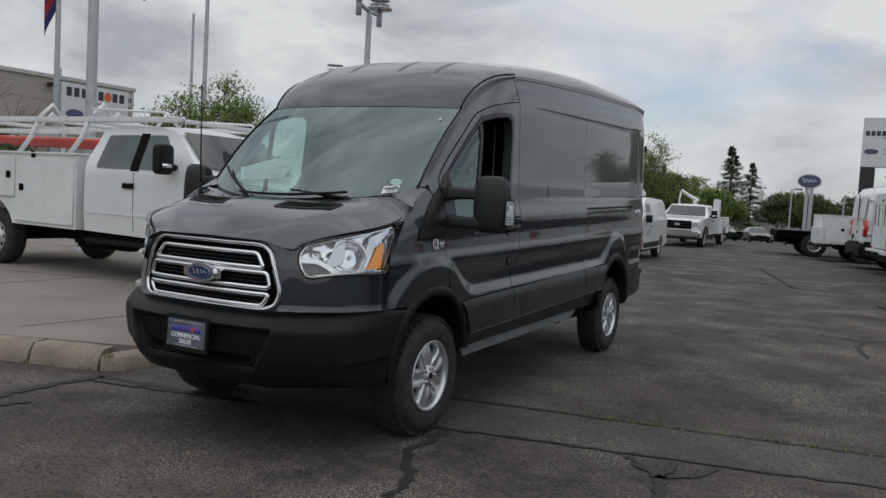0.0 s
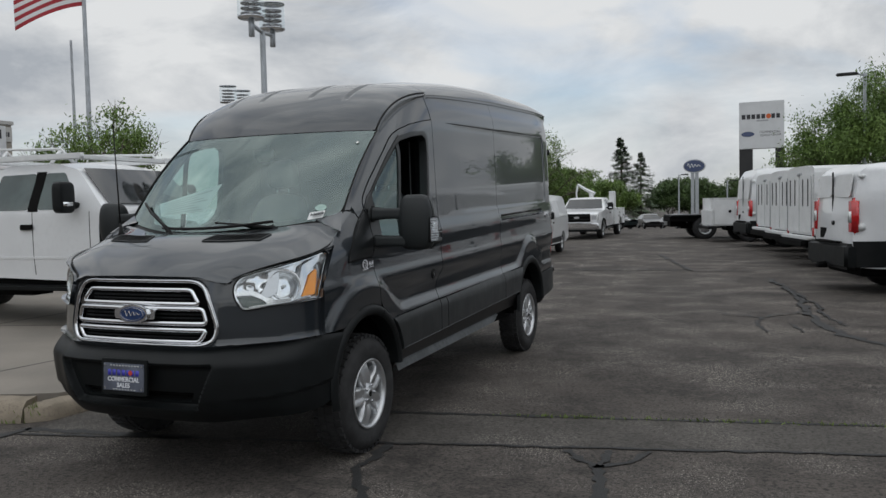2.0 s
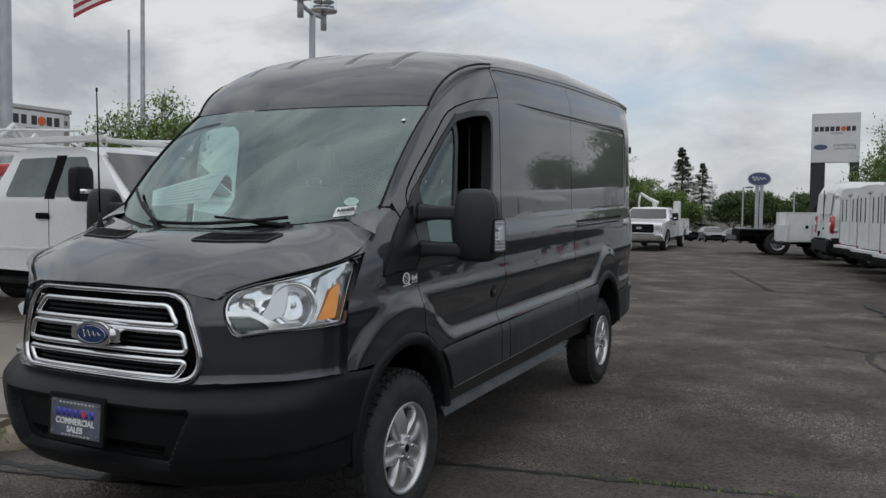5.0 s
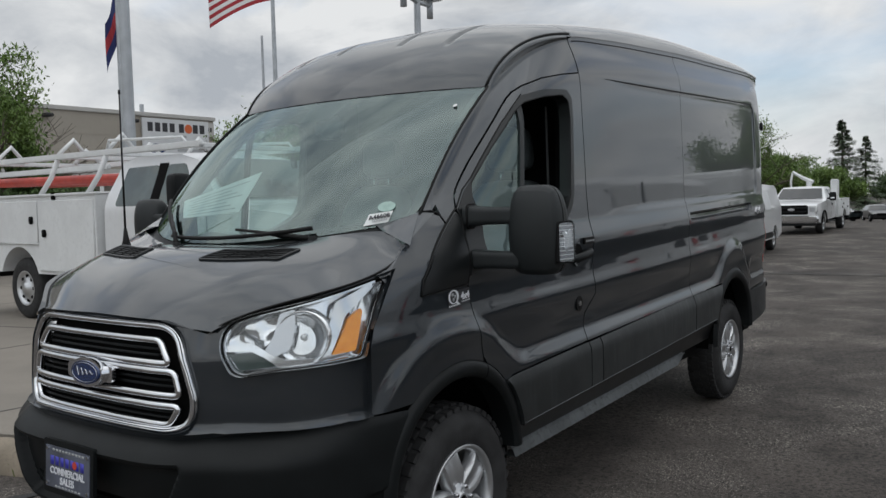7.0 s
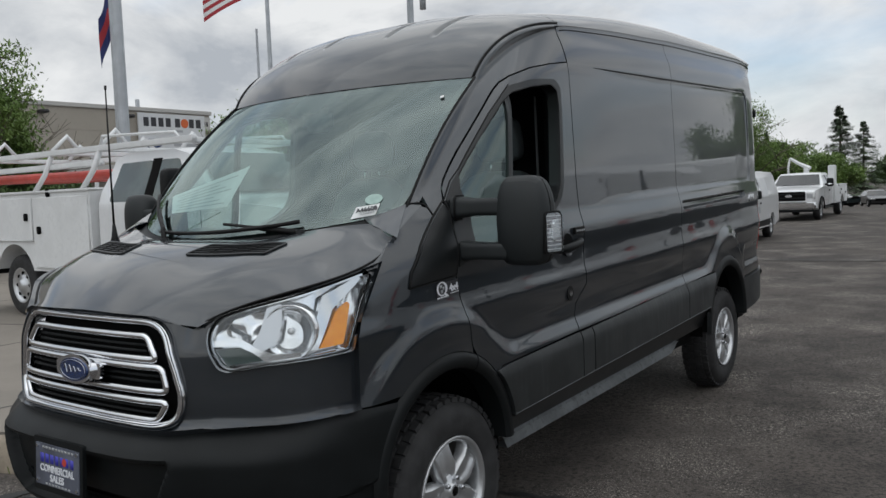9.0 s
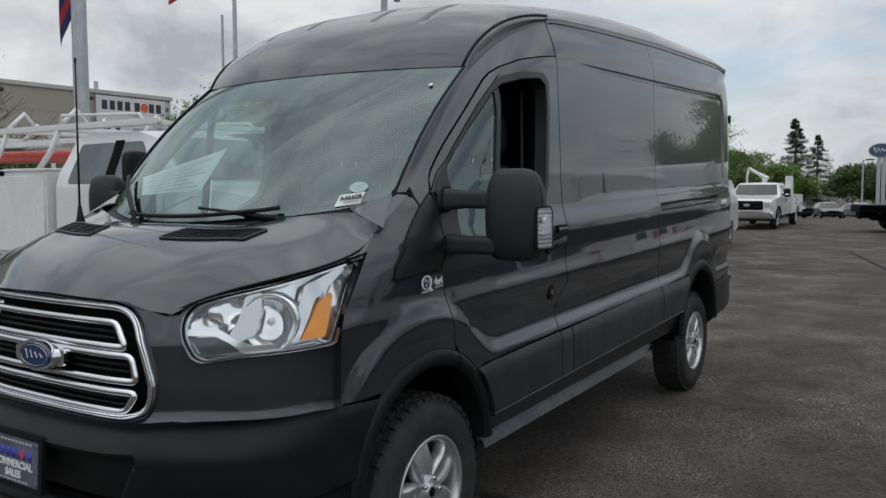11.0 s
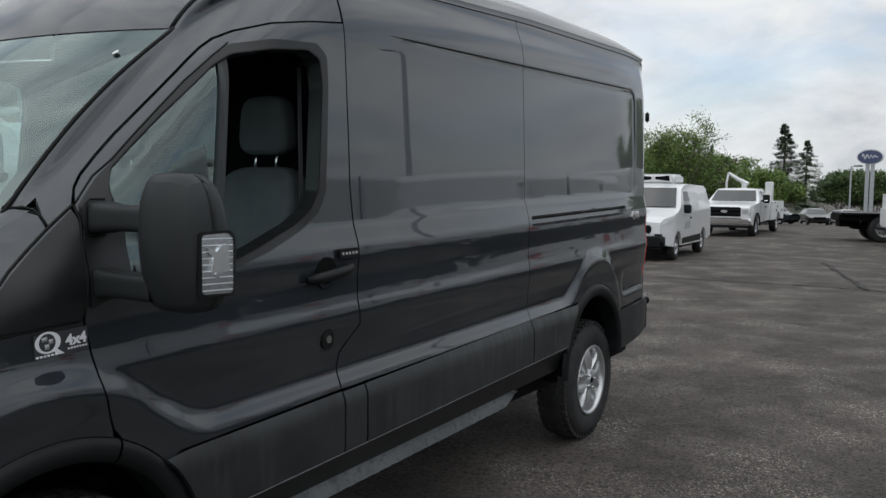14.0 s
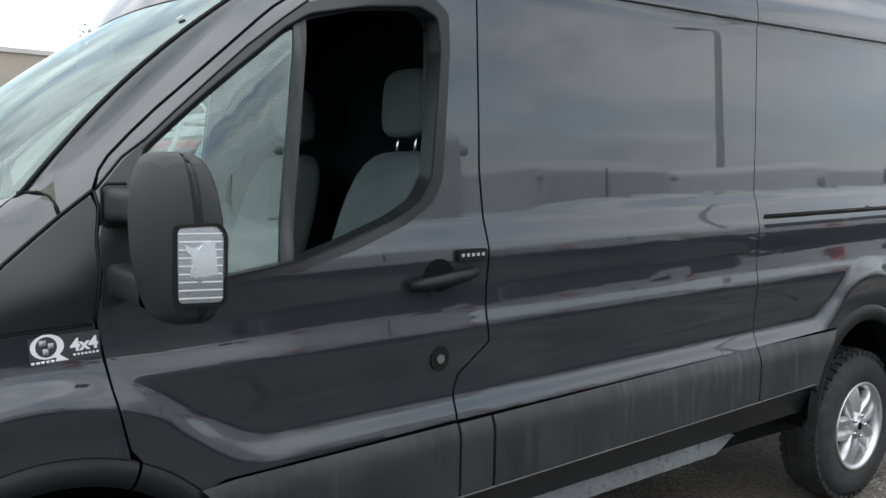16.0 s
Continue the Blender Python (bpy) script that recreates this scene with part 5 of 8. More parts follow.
# fender badge: a letter-like ring and its words
_m = basis(left_out(0.0025)(0.900, 1.254), (-side_x(0.86, 1.25) + side_x(0.94, 1.25), 0.08, 0.005), (0, 0, 1))
badge = part("fender_badge", card(_m, 0.154, 0.064, 0.0008, 0.004), M_INK, van, "black badge with a white ring-shaped mark and 4x4 lettering")
part("badge_ring", prism(arc(-0.038, 0.008, 0.036, 0, 345, 23, 0.029), 0.0014, _m), M_LETTER, badge)
part("badge_core", prism(arc(-0.040, 0.008, 0.023, 0, 345, 23, 0.024), 0.0020, _m), M_INK, badge)
part("badge_tail", prism([(-0.034, -0.010), (-0.022, -0.006), (0.006, -0.029), (-0.012, -0.029)], 0.0018, _m), M_LETTER, badge)
bar_parts("badge_map", _m @ pose(0, 0, 0.0021), [(0.012, -0.055, -0.040, 0.012), (-0.010, -0.048, -0.036, 0.014), (0.004, -0.036, -0.024, 0.012)], M_GREYINK, badge)
words("4x4", 0.040, M_LETTER, _m @ pose(0.042, 0.002, 0.0012), badge, "badge_words", bold=0.0014)
bar_parts("badge_lines", _m @ pose(0, 0, 0.001), [(-0.030, -0.074 + 0.0105 * k, -0.0665 + 0.0105 * k, 0.006) for k in range(6)] + [(-0.022, 0.016 + 0.0085 * k, 0.0215 + 0.0085 * k, 0.005) for k in range(7)], M_LETTER, badge)
_m = basis(left_out(0.004)(5.34, 1.50), (0, 1, 0.03), (0, 0, 1))
words("4X4", 0.085, M_CHROME, _m, van, "rear_badge", "chrome 4X4 badge", depth=0.004)


# mirrors
def mirror(s):
    def q(x, y, z):
        return Vector((s * x, y, z))
    bm = bmesh.new()
    bmesh.ops.create_cube(bm, size=1.0)
    bmesh.ops.subdivide_edges(bm, edges=bm.edges[:], cuts=10, use_grid_fill=True)
    for v in bm.verts:
        a, b, c = v.co * 2
        k = 1.0 / max(1e-6, (abs(a) ** 5 + abs(b) ** 5 + abs(c) ** 5) ** 0.2)
        a, b, c = a * k, b * k, c * k
        half = 0.118 - 0.022 * max(0, c) ** 2
        y = 1.062 + b * (0.085 - 0.022 * abs(c) ** 2) - 0.012 * c + (0.035 * a * a if b < 0 else 0)
        v.co = q(1.288 + a * half + 0.004 * c, y, 1.525 + c * 0.182)
    if s < 0:
        bmesh.ops.reverse_faces(bm, faces=bm.faces[:])
    house = part("door_mirror", bm, M_MIRROR, van, "large black plastic door mirror on two arms", 60)
    for zb in (1.585, 1.402):
        def arm(a, v):
            half = 0.046 - 0.010 * step(0.0, 0.45, v)
            c, d = math.cos(a), math.sin(a)
            k = (abs(c) ** 5 + abs(d) ** 5) ** -0.2
            return q(0.972 + 0.262 * v, 1.042 + (0.050 - 0.012 * step(0.0, 0.5, v)) * c * k, zb + half * d * k)
        part("mirror_arm", grid(arm, 32, 10, s > 0, u=(0, 2 * math.pi)), M_MIRROR, house)
        ring = [q(0.995, 1.042 + 0.054 * a, zb + 0.052 * b) for a, b in ((0.1, 0.97), (-0.75, 0.97), (-0.97, 0.75), (-0.97, -0.75), (-0.75, -0.97), (0.1, -0.97))]
        part("arm_seam", tube(ring, 0.004, 6), M_SEAL, house)
    lens = rounded([(-0.046, -0.082), (0.048, -0.082), (0.050, 0.06), (0.036, 0.080), (-0.046, 0.076)], 0.012)
    m = basis(q(1.401, 1.078, 1.478), (0.20, 0.98, 0) if s > 0 else (0.20, -0.98, 0), (0, 0.03, 1))
    part("mirror_lamp", prism(lens, 0.023, m), M_LENS, house, "clear indicator lens in the mirror")
    part("lamp_bowl", prism(scaled(lens, 0.94, 0.96), 0.002, m @ pose(0, 0, 0.012)), M_SATIN, house)
    part("lamp_bowl", prism([(-0.01, -0.03), (0.035, -0.02), (0.03, 0.05), (-0.02, 0.03)], 0.004, m @ pose(0, 0, 0.0125)), M_REFLECT, house)
    part("lamp_frame", prism(scaled(lens, 1.14, 1.06), 0.012, m), M_SEAL, house)
    for k in range(9):
        part("lens_rib", prism([(-0.042, -0.07 + 0.0165 * k), (0.044, -0.07 + 0.0165 * k), (0.044, -0.0675 + 0.0165 * k), (-0.042, -0.0675 + 0.0165 * k)], 0.0015, m @ pose(0, 0, 0.0145)), M_CLEARWHITE, house)
    part("lens_bulb", prism(arc(-0.002, -0.030, 0.007, 0, 330, 11), 0.004, m @ pose(0, 0, 0.0165)), M_SATIN, house)
    part("lamp_hook", prism([(-0.030, 0.040), (-0.005, 0.030), (0.012, 0.048), (0.020, 0.044), (0.0, 0.012), (-0.012, -0.022), (-0.022, -0.022), (-0.014, 0.016), (-0.028, 0.028)], 0.006, m @ pose(0, 0, 0.0165)), M_REFLECT, house)
    part("mirror_glass", box((min(s * 1.215, s * 1.365), 1.095, 1.40), (max(s * 1.215, s * 1.365), 1.128, 1.635), 0.004), M_CHROME, house)


mirror(1)
mirror(-1)


# wheels
def wheel(x, y, z, radius, s):
    w = thing("wheel", "", "")
    w.parent = van
    m = Matrix.Translation((x, y, z)) @ (pose(0, 0, 0) if s > 0 else pose(0, 0, 0, 0, 0, 180))
    k = radius / 0.39
    tyre = [(0.215, -0.02), (0.235, 0.0), (0.26, 0.008), (0.30, 0.014), (0.335, 0.008), (0.352, -0.008), (0.366, -0.024), (0.376, -0.040), (0.382, -0.065), (0.385, -0.11), (0.382, -0.165), (0.374, -0.20), (0.352, -0.222), (0.30, -0.232), (0.22, -0.22)]
    t = part("tyre", add_lathe(bmesh.new(), [(r * k, h) for r, h in tyre], m, 64), M_TYRE, w, "black all-terrain tyre", 50)
    bm = bmesh.new()
    for i in range(44):
        a = 360 / 44 * i
        for h0, h1, turn in ((-0.052, -0.018, 0), (-0.112, -0.062, 2.5), (-0.168, -0.122, 5), (-0.212, -0.178, 0)):
            rr = 0.385 if h0 < -0.06 and h1 > -0.17 else 0.378
            add_box(bm, ((rr - 0.012) * k, -0.019, -0.5 * (h1 - h0)), ((rr + 0.008) * k, 0.019, 0.5 * (h1 - h0)), 0.0, 1,
                    m @ Matrix.Rotation(radians(a + turn), 4, "X") @ Matrix(((0, 0, 1, 0.5 * (h0 + h1)), (1, 0, 0, 0), (0, 1, 0, 0), (0, 0, 0, 1))))
    bmesh.ops.recalc_face_normals(bm, faces=bm.faces[:])
    part("tread", bm, M_TYRE, t, smooth=0)
    rim = [(0.222, -0.012), (0.230, 0.004), (0.224, 0.008), (0.212, 0.002), (0.204, -0.02), (0.200, -0.09), (0.19, -0.19)]
    part("rim", add_lathe(bmesh.new(), [(r * k, h) for r, h in rim], m, 48), M_ALLOY, w, "silver five-spoke alloy rim", 50)
    bm = bmesh.new()
    for i in range(5):
        turn = m @ Matrix.Rotation(radians(72 * i + 18), 4, "X")
        # each spoke is a broad dished blade that widens towards the rim
        prof = [(0.040, 0.040, -0.010), (0.085, 0.056, -0.004), (0.115, 0.062, 0.000), (0.150, 0.058, -0.004), (0.185, 0.062, -0.012), (0.207, 0.076, -0.020)]
        rows = []
        for r, half, h in prof:
            rows.append([bm.verts.new(turn @ Vector((h + dh, q * half * k, r * k))) for q, dh in ((-1, -0.050), (-1, -0.014), (-0.80, 0.0), (-0.34, -0.002), (-0.22, -0.009), (0.22, -0.009), (0.34, -0.002), (0.80, 0.0), (1, -0.014), (1, -0.050))])
        for r0, r1 in zip(rows, rows[1:]):
            for j in range(9):
                bm.faces.new((r0[j], r0[j + 1], r1[j + 1], r1[j]))
    bmesh.ops.recalc_face_normals(bm, faces=bm.faces[:])
    part("spokes", bm, M_ALLOY, w, "", 45)
    part("hub", add_lathe(bmesh.new(), [(0.0, 0.004), (0.026, 0.004), (0.032, 0.002), (0.034, -0.006), (0.070, -0.010), (0.078, -0.018), (0.08, -0.05)], m, 32), M_ALLOY, w)
    part("hub_bore", add_lathe(bmesh.new(), [(0.0, 0.006), (0.020, 0.006), (0.021, 0.0)], m, 20), M_BLACK, w)
    for i in range(5):
        mm = m @ Matrix.Rotation(radians(72 * i + 54), 4, "X")
        part("wheel_nut", add_lathe(bmesh.new(), [(0.0, 0.010), (0.009, 0.010), (0.011, 0.004), (0.011, -0.015)], mm @ Matrix.Translation((0, 0, 0.056)), 6), M_SATIN, w)
    part("brake_drum", add_lathe(bmesh.new(), [(0.0, -0.06), (0.15, -0.065), (0.16, -0.08), (0.16, -0.12)], m, 28), M_BLACK, w)
    return w


for s in (1, -1):
    wheel(s * 0.985, 0.925, 0.392, 0.395, s)
    wheel(s * 0.955, 4.73, 0.418, 0.395, s)
part("rear_axle", tube([(-0.75, 4.755, 0.40), (0.75, 4.755, 0.40)], 0.055, 12), M_BLACK, van)
part("differential", add_lathe(bmesh.new(), [(0.0, -0.14), (0.10, -0.10), (0.14, 0), (0.10, 0.10), (0.0, 0.14)], Matrix.Translation((0, 4.755, 0.40)), 18), M_BLACK, van)
part("front_axle", tube([(-0.8, 0.925, 0.39), (0.8, 0.925, 0.39)], 0.06, 12), M_BLACK, van)
both("leaf_spring", lambda: tube([(0.62, 4.05, 0.58), (0.62, 4.45, 0.44), (0.62, 4.755, 0.40), (0.62, 5.1, 0.46), (0.62, 5.4, 0.58)], 0.028, 8), M_BLACK)
part("exhaust", tube([(0.55, 3.2, 0.42), (0.55, 4.0, 0.40), (0.62, 4.12, 0.40)], 0.05, 12), M_BLACK, van)


# cab
def seat(cx, y0):
    st = thing("cab_seat", "", "")
    st.parent = van
    part("seat_cushion", box((cx - 0.25, y0 - 0.05, 1.02), (cx + 0.25, y0 + 0.50, 1.16), 0.05, 3), M_SEAT, st, "grey cloth seat cushion")
    bm = bmesh.new()
    bmesh.ops.create_cube(bm, size=1.0)
    bmesh.ops.subdivide_edges(bm, edges=bm.edges[:], cuts=8, use_grid_fill=True)
    for v in bm.verts:
        a, b, c = v.co * 2
        k = 1.0 / (abs(a) ** 5 + abs(b) ** 5 + abs(c) ** 5) ** 0.2
        a, b, c = a * k, b * k, c * k
        v.co = Vector((cx + a * (0.255 - 0.05 * max(0, c) ** 3), y0 + 0.58 + 0.10 * (c + 1) + b * 0.085 * (1 - 0.25 * max(0, c)) + (0.03 * a * a * (-1) if b < 0 else 0), 1.42 + c * 0.34))
    part("seat_back", bm, M_SEAT, st, "grey cloth seat back", 60)
    hb = bmesh.new()
    bmesh.ops.create_cube(hb, size=1.0)
    bmesh.ops.subdivide_edges(hb, edges=hb.edges[:], cuts=8, use_grid_fill=True)
    for v in hb.verts:
        a, b, c = v.co * 2
        k = 1.0 / (abs(a) ** 4 + abs(b) ** 4 + abs(c) ** 4) ** 0.25
        v.co = Vector((cx + 0.135 * a * k * (1 - 0.10 * c * k), y0 + 0.78 + 0.058 * b * k, 1.935 + 0.125 * c * k))
    part("headrest", hb, M_SEAT, st, "grey cloth headrest", 60)
    for dx in (-0.06, 0.06):
        part("headrest_post", tube([(cx + dx, y0 + 0.76, 1.72), (cx + dx, y0 + 0.78, 1.86)], 0.007, 8), M_CHROME, st, "chrome headrest post")
    part("seat_base", box((cx - 0.22, y0, 0.72), (cx + 0.22, y0 + 0.45, 1.03), 0.02), M_CABSHADE, st)


seat(0.48, 1.43)
seat(-0.48, 1.43)
part("dashboard", grid(lambda u, v: Vector((0.88 * u, 0.62 + 0.30 * abs(u) ** 2 + 0.45 * v, 1.46 + 0.05 * math.sin(math.pi * v * 0.8) - 0.22 * max(0, v - 0.6) * 2.0)), 24, 12, False), M_DASH, van)
part("dash_front", box((-0.88, 1.02, 0.95), (0.88, 1.08, 1.30), 0.03), M_DASH, van)
wheelrim = [(0.44 + 0.19 * math.cos(a), 1.20 - 0.06 * math.sin(a), 1.38 + 0.17 * math.sin(a)) for a in np.linspace(0, 2 * math.pi, 25)]
steer = part("steering_wheel", tube(wheelrim, 0.016, 8), M_SEAL, van, "black steering wheel")
part("steering_hub", tube([(0.44, 1.20, 1.38), (0.44, 1.08, 1.33)], [0.06, 0.05], 12), M_SEAL, steer)
for a in (0.2, 2.94, 4.71):
    part("steering_spoke", tube([(0.44, 1.195, 1.38), (0.44 + 0.18 * math.cos(a), 1.20 - 0.055 * math.sin(a), 1.38 + 0.16 * math.sin(a))], 0.014, 6), M_SEAL, steer)
part("seat_belt", panel([(2.06, 1.45), (2.085, 1.45), (2.065, 2.14), (2.045, 2.14)], lambda y, z: Vector((0.80, y, z)), 0.1, flange=0.002), M_TRIMGREY, van, "grey seat belt on the door pillar")
part("pillar_trim", box((0.82, 2.09, 0.8), (0.90, 2.16, 2.25), 0.02), M_CABSHADE, van)
part("door_lining", panel([(1.06, 0.9), (1.06, 1.36), (1.6, 1.43), (2.0, 1.56), (2.02, 0.9)], lambda y, z: Vector((-0.90, y, z)), 0.1, flange=0.01), M_DASH, van)


def sheet(u, v):
    low = Vector((-0.50, 0.69, 1.600)).lerp(Vector((-0.20, 0.79, 1.625)), u)
    high = Vector((-0.55, 0.74, 1.685)).lerp(Vector((-0.10, 0.86, 1.815)), u)
    return low.lerp(high, v)


paper = part("window_sheet", grid(sheet, 6, 6, False, u=(0, 1)), M_PAPER, van, "printed white price sheet behind the windscreen")
for k in range(7):
    part("sheet_line", grid(lambda u, v: sheet(u, v) + Vector((0, -0.003, 0.001)), 2, 1, False, u=(0.08 + 0.05 * (k % 2), 0.9 - 0.11 * (k % 3)), v=(0.10 + 0.12 * k, 0.125 + 0.12 * k)), M_GREYINK, paper)


# ---- ground ----
def ground_z(x, y):
    return 0.026 * step(3.5, 4.4, y) - 0.030 * max(0.0, min(y, 110.0) - 40.0)


def ground_sheet():
    xs = [-400, -150, -60, -30, -15, -8, -4, -2, -1, 0, 1, 2, 3, 4, 5, 6, 7, 8, 15, 30, 60, 150, 400]
    ys = [-300, -100, -40, -15, -5, 0, 2, 3.5, 3.65, 3.8, 3.95, 4.1, 4.25, 4.4, 8, 14, 20, 27, 33, 40, 60, 90, 110, 140, 260, 400, 900]
    bm = bmesh.new()
    rows = [[bm.verts.new((x, y, ground_z(x, y))) for x in xs] for y in ys]
    for r0, r1 in zip(rows, rows[1:]):
        for k in range(len(xs) - 1):
            bm.faces.new((r0[k], r0[k + 1], r1[k + 1], r1[k]))
    return bm


ground = tagged(part("ground", ground_sheet(), M_ASPHALT), "worn dark grey asphalt car park", "ground", kind="structure")


def joint_a(x):
    return 1.77 + 0.192 * x


def joint_b(x):
    return 0.885 + 0.235 * x


def strip(xs, low, high, z):
    bm = bmesh.new()
    a = [bm.verts.new((x, low(x), z)) for x in xs]
    b = [bm.verts.new((x, high(x), z)) for x in xs]
    for k in range(len(xs) - 1):
        bm.faces.new((a[k], a[k + 1], b[k + 1], b[k]))
    return bm


tagged(part("gutter_pan", strip([-1.75, 0, 2, 4, 6, 7.9], joint_b, joint_a, 0.004), M_GUTTER), "paler grey paved drainage strip across the asphalt", "pavement", kind="structure")


def crack_path(points, jitter, seed, gap=0.07):
    rng = random.Random(seed)
    out = dense(points, gap, False)
    return [(x + rng.uniform(-jitter, jitter), y + rng.uniform(-jitter, jitter)) for x, y in out]


def crack(points, width, jitter=0.02, seed=1, label="jagged tar-dark crack in the asphalt", gap=0.07):
    rng = random.Random(seed * 7 + 1)
    path = crack_path(points, jitter, seed, gap)
    bm = bmesh.new()
    prev = None
    for k, (x, y) in enumerate(path):
        x1, y1 = path[min(k + 1, len(path) - 1)]
        x0, y0 = path[max(k - 1, 0)]
        d = math.hypot(x1 - x0, y1 - y0) or 1
        nx, ny = -(y1 - y0) / d, (x1 - x0) / d
        w = 0.5 * width * rng.uniform(0.35, 1.3)
        z = ground_z(x, y) + (0.008 if y < 8 else 0.02)
        pair = [bm.verts.new((x + nx * w, y + ny * w, z)), bm.verts.new((x - nx * w, y - ny * w, z))]
        if prev:
            bm.faces.new((prev[0], prev[1], pair[1], pair[0]))
        prev = pair
    bmesh.ops.recalc_face_normals(bm, faces=bm.faces[:])
    if bm.faces[0].normal.z < 0:
        bmesh.ops.reverse_faces(bm, faces=bm.faces[:])
    ob = part("crack", bm, M_TAR)
    return tagged(ob, label, "crack", "cracks in the asphalt", "structure")


crack([(x, joint_a(x)) for x in (-1.75, 0.5, 3, 7.9)], 0.058, 0.010, 1, "weedy joint along the drainage strip")
crack([(x, joint_b(x)) for x in (-1.75, 0.5, 3, 7.9)], 0.042, 0.014, 2, "dark open joint along the drainage strip")
crack([(2.22, 1.33), (2.36, 1.16), (2.479, 1.02), (2.556, 0.72), (2.62, 0.25)], 0.075, 0.02, 3)
crack([(2.46, 1.05), (2.60, 1.16), (2.69, 1.29), (2.72, 1.48)], 0.05, 0.02, 4)
crack([(1.02, 1.10), (1.061, 0.83), (1.071, 0.54), (1.339, 0.12), (1.40, -0.16)], 0.06, 0.02, 5)
crack([(2.479, 1.02), (2.50, 1.18), (2.47, 1.40)], 0.06, 0.02, 6)
crack([(3.28, 13.6), (3.55, 12.0), (3.76, 10.62), (3.81, 8.56), (3.98, 7.6), (4.16, 6.60), (4.36, 6.3), (4.55, 6.05), (4.9, 5.2)], 0.13, 0.05, 7, gap=0.16)
crack([(3.76, 10.62), (4.0, 9.4), (4.05, 8.2), (4.25, 7.4)], 0.06, 0.05, 18, gap=0.16)
crack([(2.76, 8.10), (3.30, 7.93), (3.81, 8.56)], 0.05, 0.05, 8)
crack([(3.30, 7.93), (3.20, 7.40), (3.37, 6.59)], 0.05, 0.04, 9)
crack([(3.61, 7.39), (3.76, 6.67)], 0.05, 0.04, 10)
crack([(-2.0, 15.2), (0.8, 15.5), (2.27, 15.35)], 0.10, 0.03, 11)
crack([(2.3, 15.4), (5.48, 16.0), (9.0, 16.7)], 0.08, 0.03, 12)
crack([(0.14, 21.0), (0.9, 18.2), (1.61, 15.4)], 0.09, 0.06, 13)
crack([(-6.0, 19.3), (-1.0, 19.7), (0.8, 20.0)], 0.06, 0.05, 14)
crack([(-1.82, -0.45), (-1.83, 0.0), (-1.84, 0.25), (-1.79, 0.62)], 0.10, 0.02, 15)
crack([(-1.79, 0.60), (-1.40, 0.66), (-1.03, 0.71), (-0.4, 0.80)], 0.10, 0.015, 16)
crack([(-1.7, -0.55), (-1.58, -0.36), (-1.50, -0.16)], 0.06, 0.02, 19)
crack([(5.2, 9.5), (6.2, 9.2), (7.5, 9.6)], 0.05, 0.05, 17)

def kerb_y(x):
    return 0.735 + 0.30 * (x + 1.95)


# weeds in the joint
rng = random.Random(5)
bm = bmesh.new()
for k in range(420):
    x = rng.choice([rng.uniform(1.4, 7.5), rng.gauss(3.2, 0.35), rng.gauss(2.1, 0.2), rng.gauss(4.4, 0.4)])
    y = joint_a(x) + rng.gauss(0, 0.016)
    a, h, w = rng.uniform(0, 6.3), rng.uniform(0.008, 0.032), rng.uniform(0.004, 0.009)
    dx, dy, lx, ly = w * math.cos(a), w * math.sin(a), rng.uniform(-0.02, 0.02), rng.uniform(-0.02, 0.02)
    bm.faces.new([bm.verts.new(p) for p in ((x - dx, y - dy, 0.004), (x + dx, y + dy, 0.004), (x + lx, y + ly, 0.004 + h))])
for k in range(150):
    x = rng.choice([rng.gauss(-2.02, 0.05), rng.gauss(-2.30, 0.16), rng.gauss(-2.61, 0.03)])
    y = kerb_y(x) + rng.uniform(-0.015, 0.12) if x < -1.9 else 0.8
    z = 0.0 if y < kerb_y(x) + 0.01 else 0.02 + 0.9 * (y - kerb_y(x))
    a, h, w = rng.uniform(0, 6.3), rng.uniform(0.02, 0.06), rng.uniform(0.004, 0.009)
    dx, dy = w * math.cos(a), w * math.sin(a)
    bm.faces.new([bm.verts.new(p) for p in ((x - dx, y - dy, z), (x + dx, y + dy, z), (x + rng.uniform(-0.03, 0.03), y + rng.uniform(-0.03, 0.02), z + h))])
tagged(part("joint_weeds", bm, M_GRASS, smooth=0), "low yellow-green weeds in the pavement joint", "weeds", kind="stuff")


# ---- raised concrete lot with its kerb ----
LOT = [(-1.93, 1.28), (-2.02, 1.12), (-2.22, 1.02), (-3.0, kerb_y(-3.0) + 0.30), (-14.0, kerb_y(-14) + 0.30), (-60, kerb_y(-14) - 6), (-60, 16.0), (-6.0, 15.0), (-3.0, 14.2), (-1.95, 13.0)]


def slab():
    bm = bmesh.new()
    top = [bm.verts.new((x, y, 0.155)) for x, y in LOT]
    low = [bm.verts.new((x, y, -0.2)) for x, y in LOT]
    bm.faces.new(top[::-1])
    for k in range(len(LOT)):
        j = (k + 1) % len(LOT)
        bm.faces.new((low[j], low[k], top[k], top[j]))
    bmesh.ops.recalc_face_normals(bm, faces=bm.faces[:])
    return bm


lot = tagged(part("concrete_lot", slab(), M_CONCRETE), "raised pale concrete display lot", "pavement", kind="structure")
for (x0, y0), (x1, y1) in (((-2.0, 5.2), (-16, 1.2)), ((-2.0, 9.4), (-20, 5.0)), ((-6.2, -0.2), (-6.8, 15)), ((-10.6, -1.8), (-11.2, 15)), ((-3.4, 1.0), (-3.2, 3.2))):
    d = Vector((x1 - x0, y1 - y0, 0))
    part("lot_joint", prism([(-0.012, 0), (0.012, 0), (0.012, d.length), (-0.012, d.length)], 0.001, basis((x0, y0, 0.1555), (d.y, -d.x, 0), d)), M_TAR, lot)


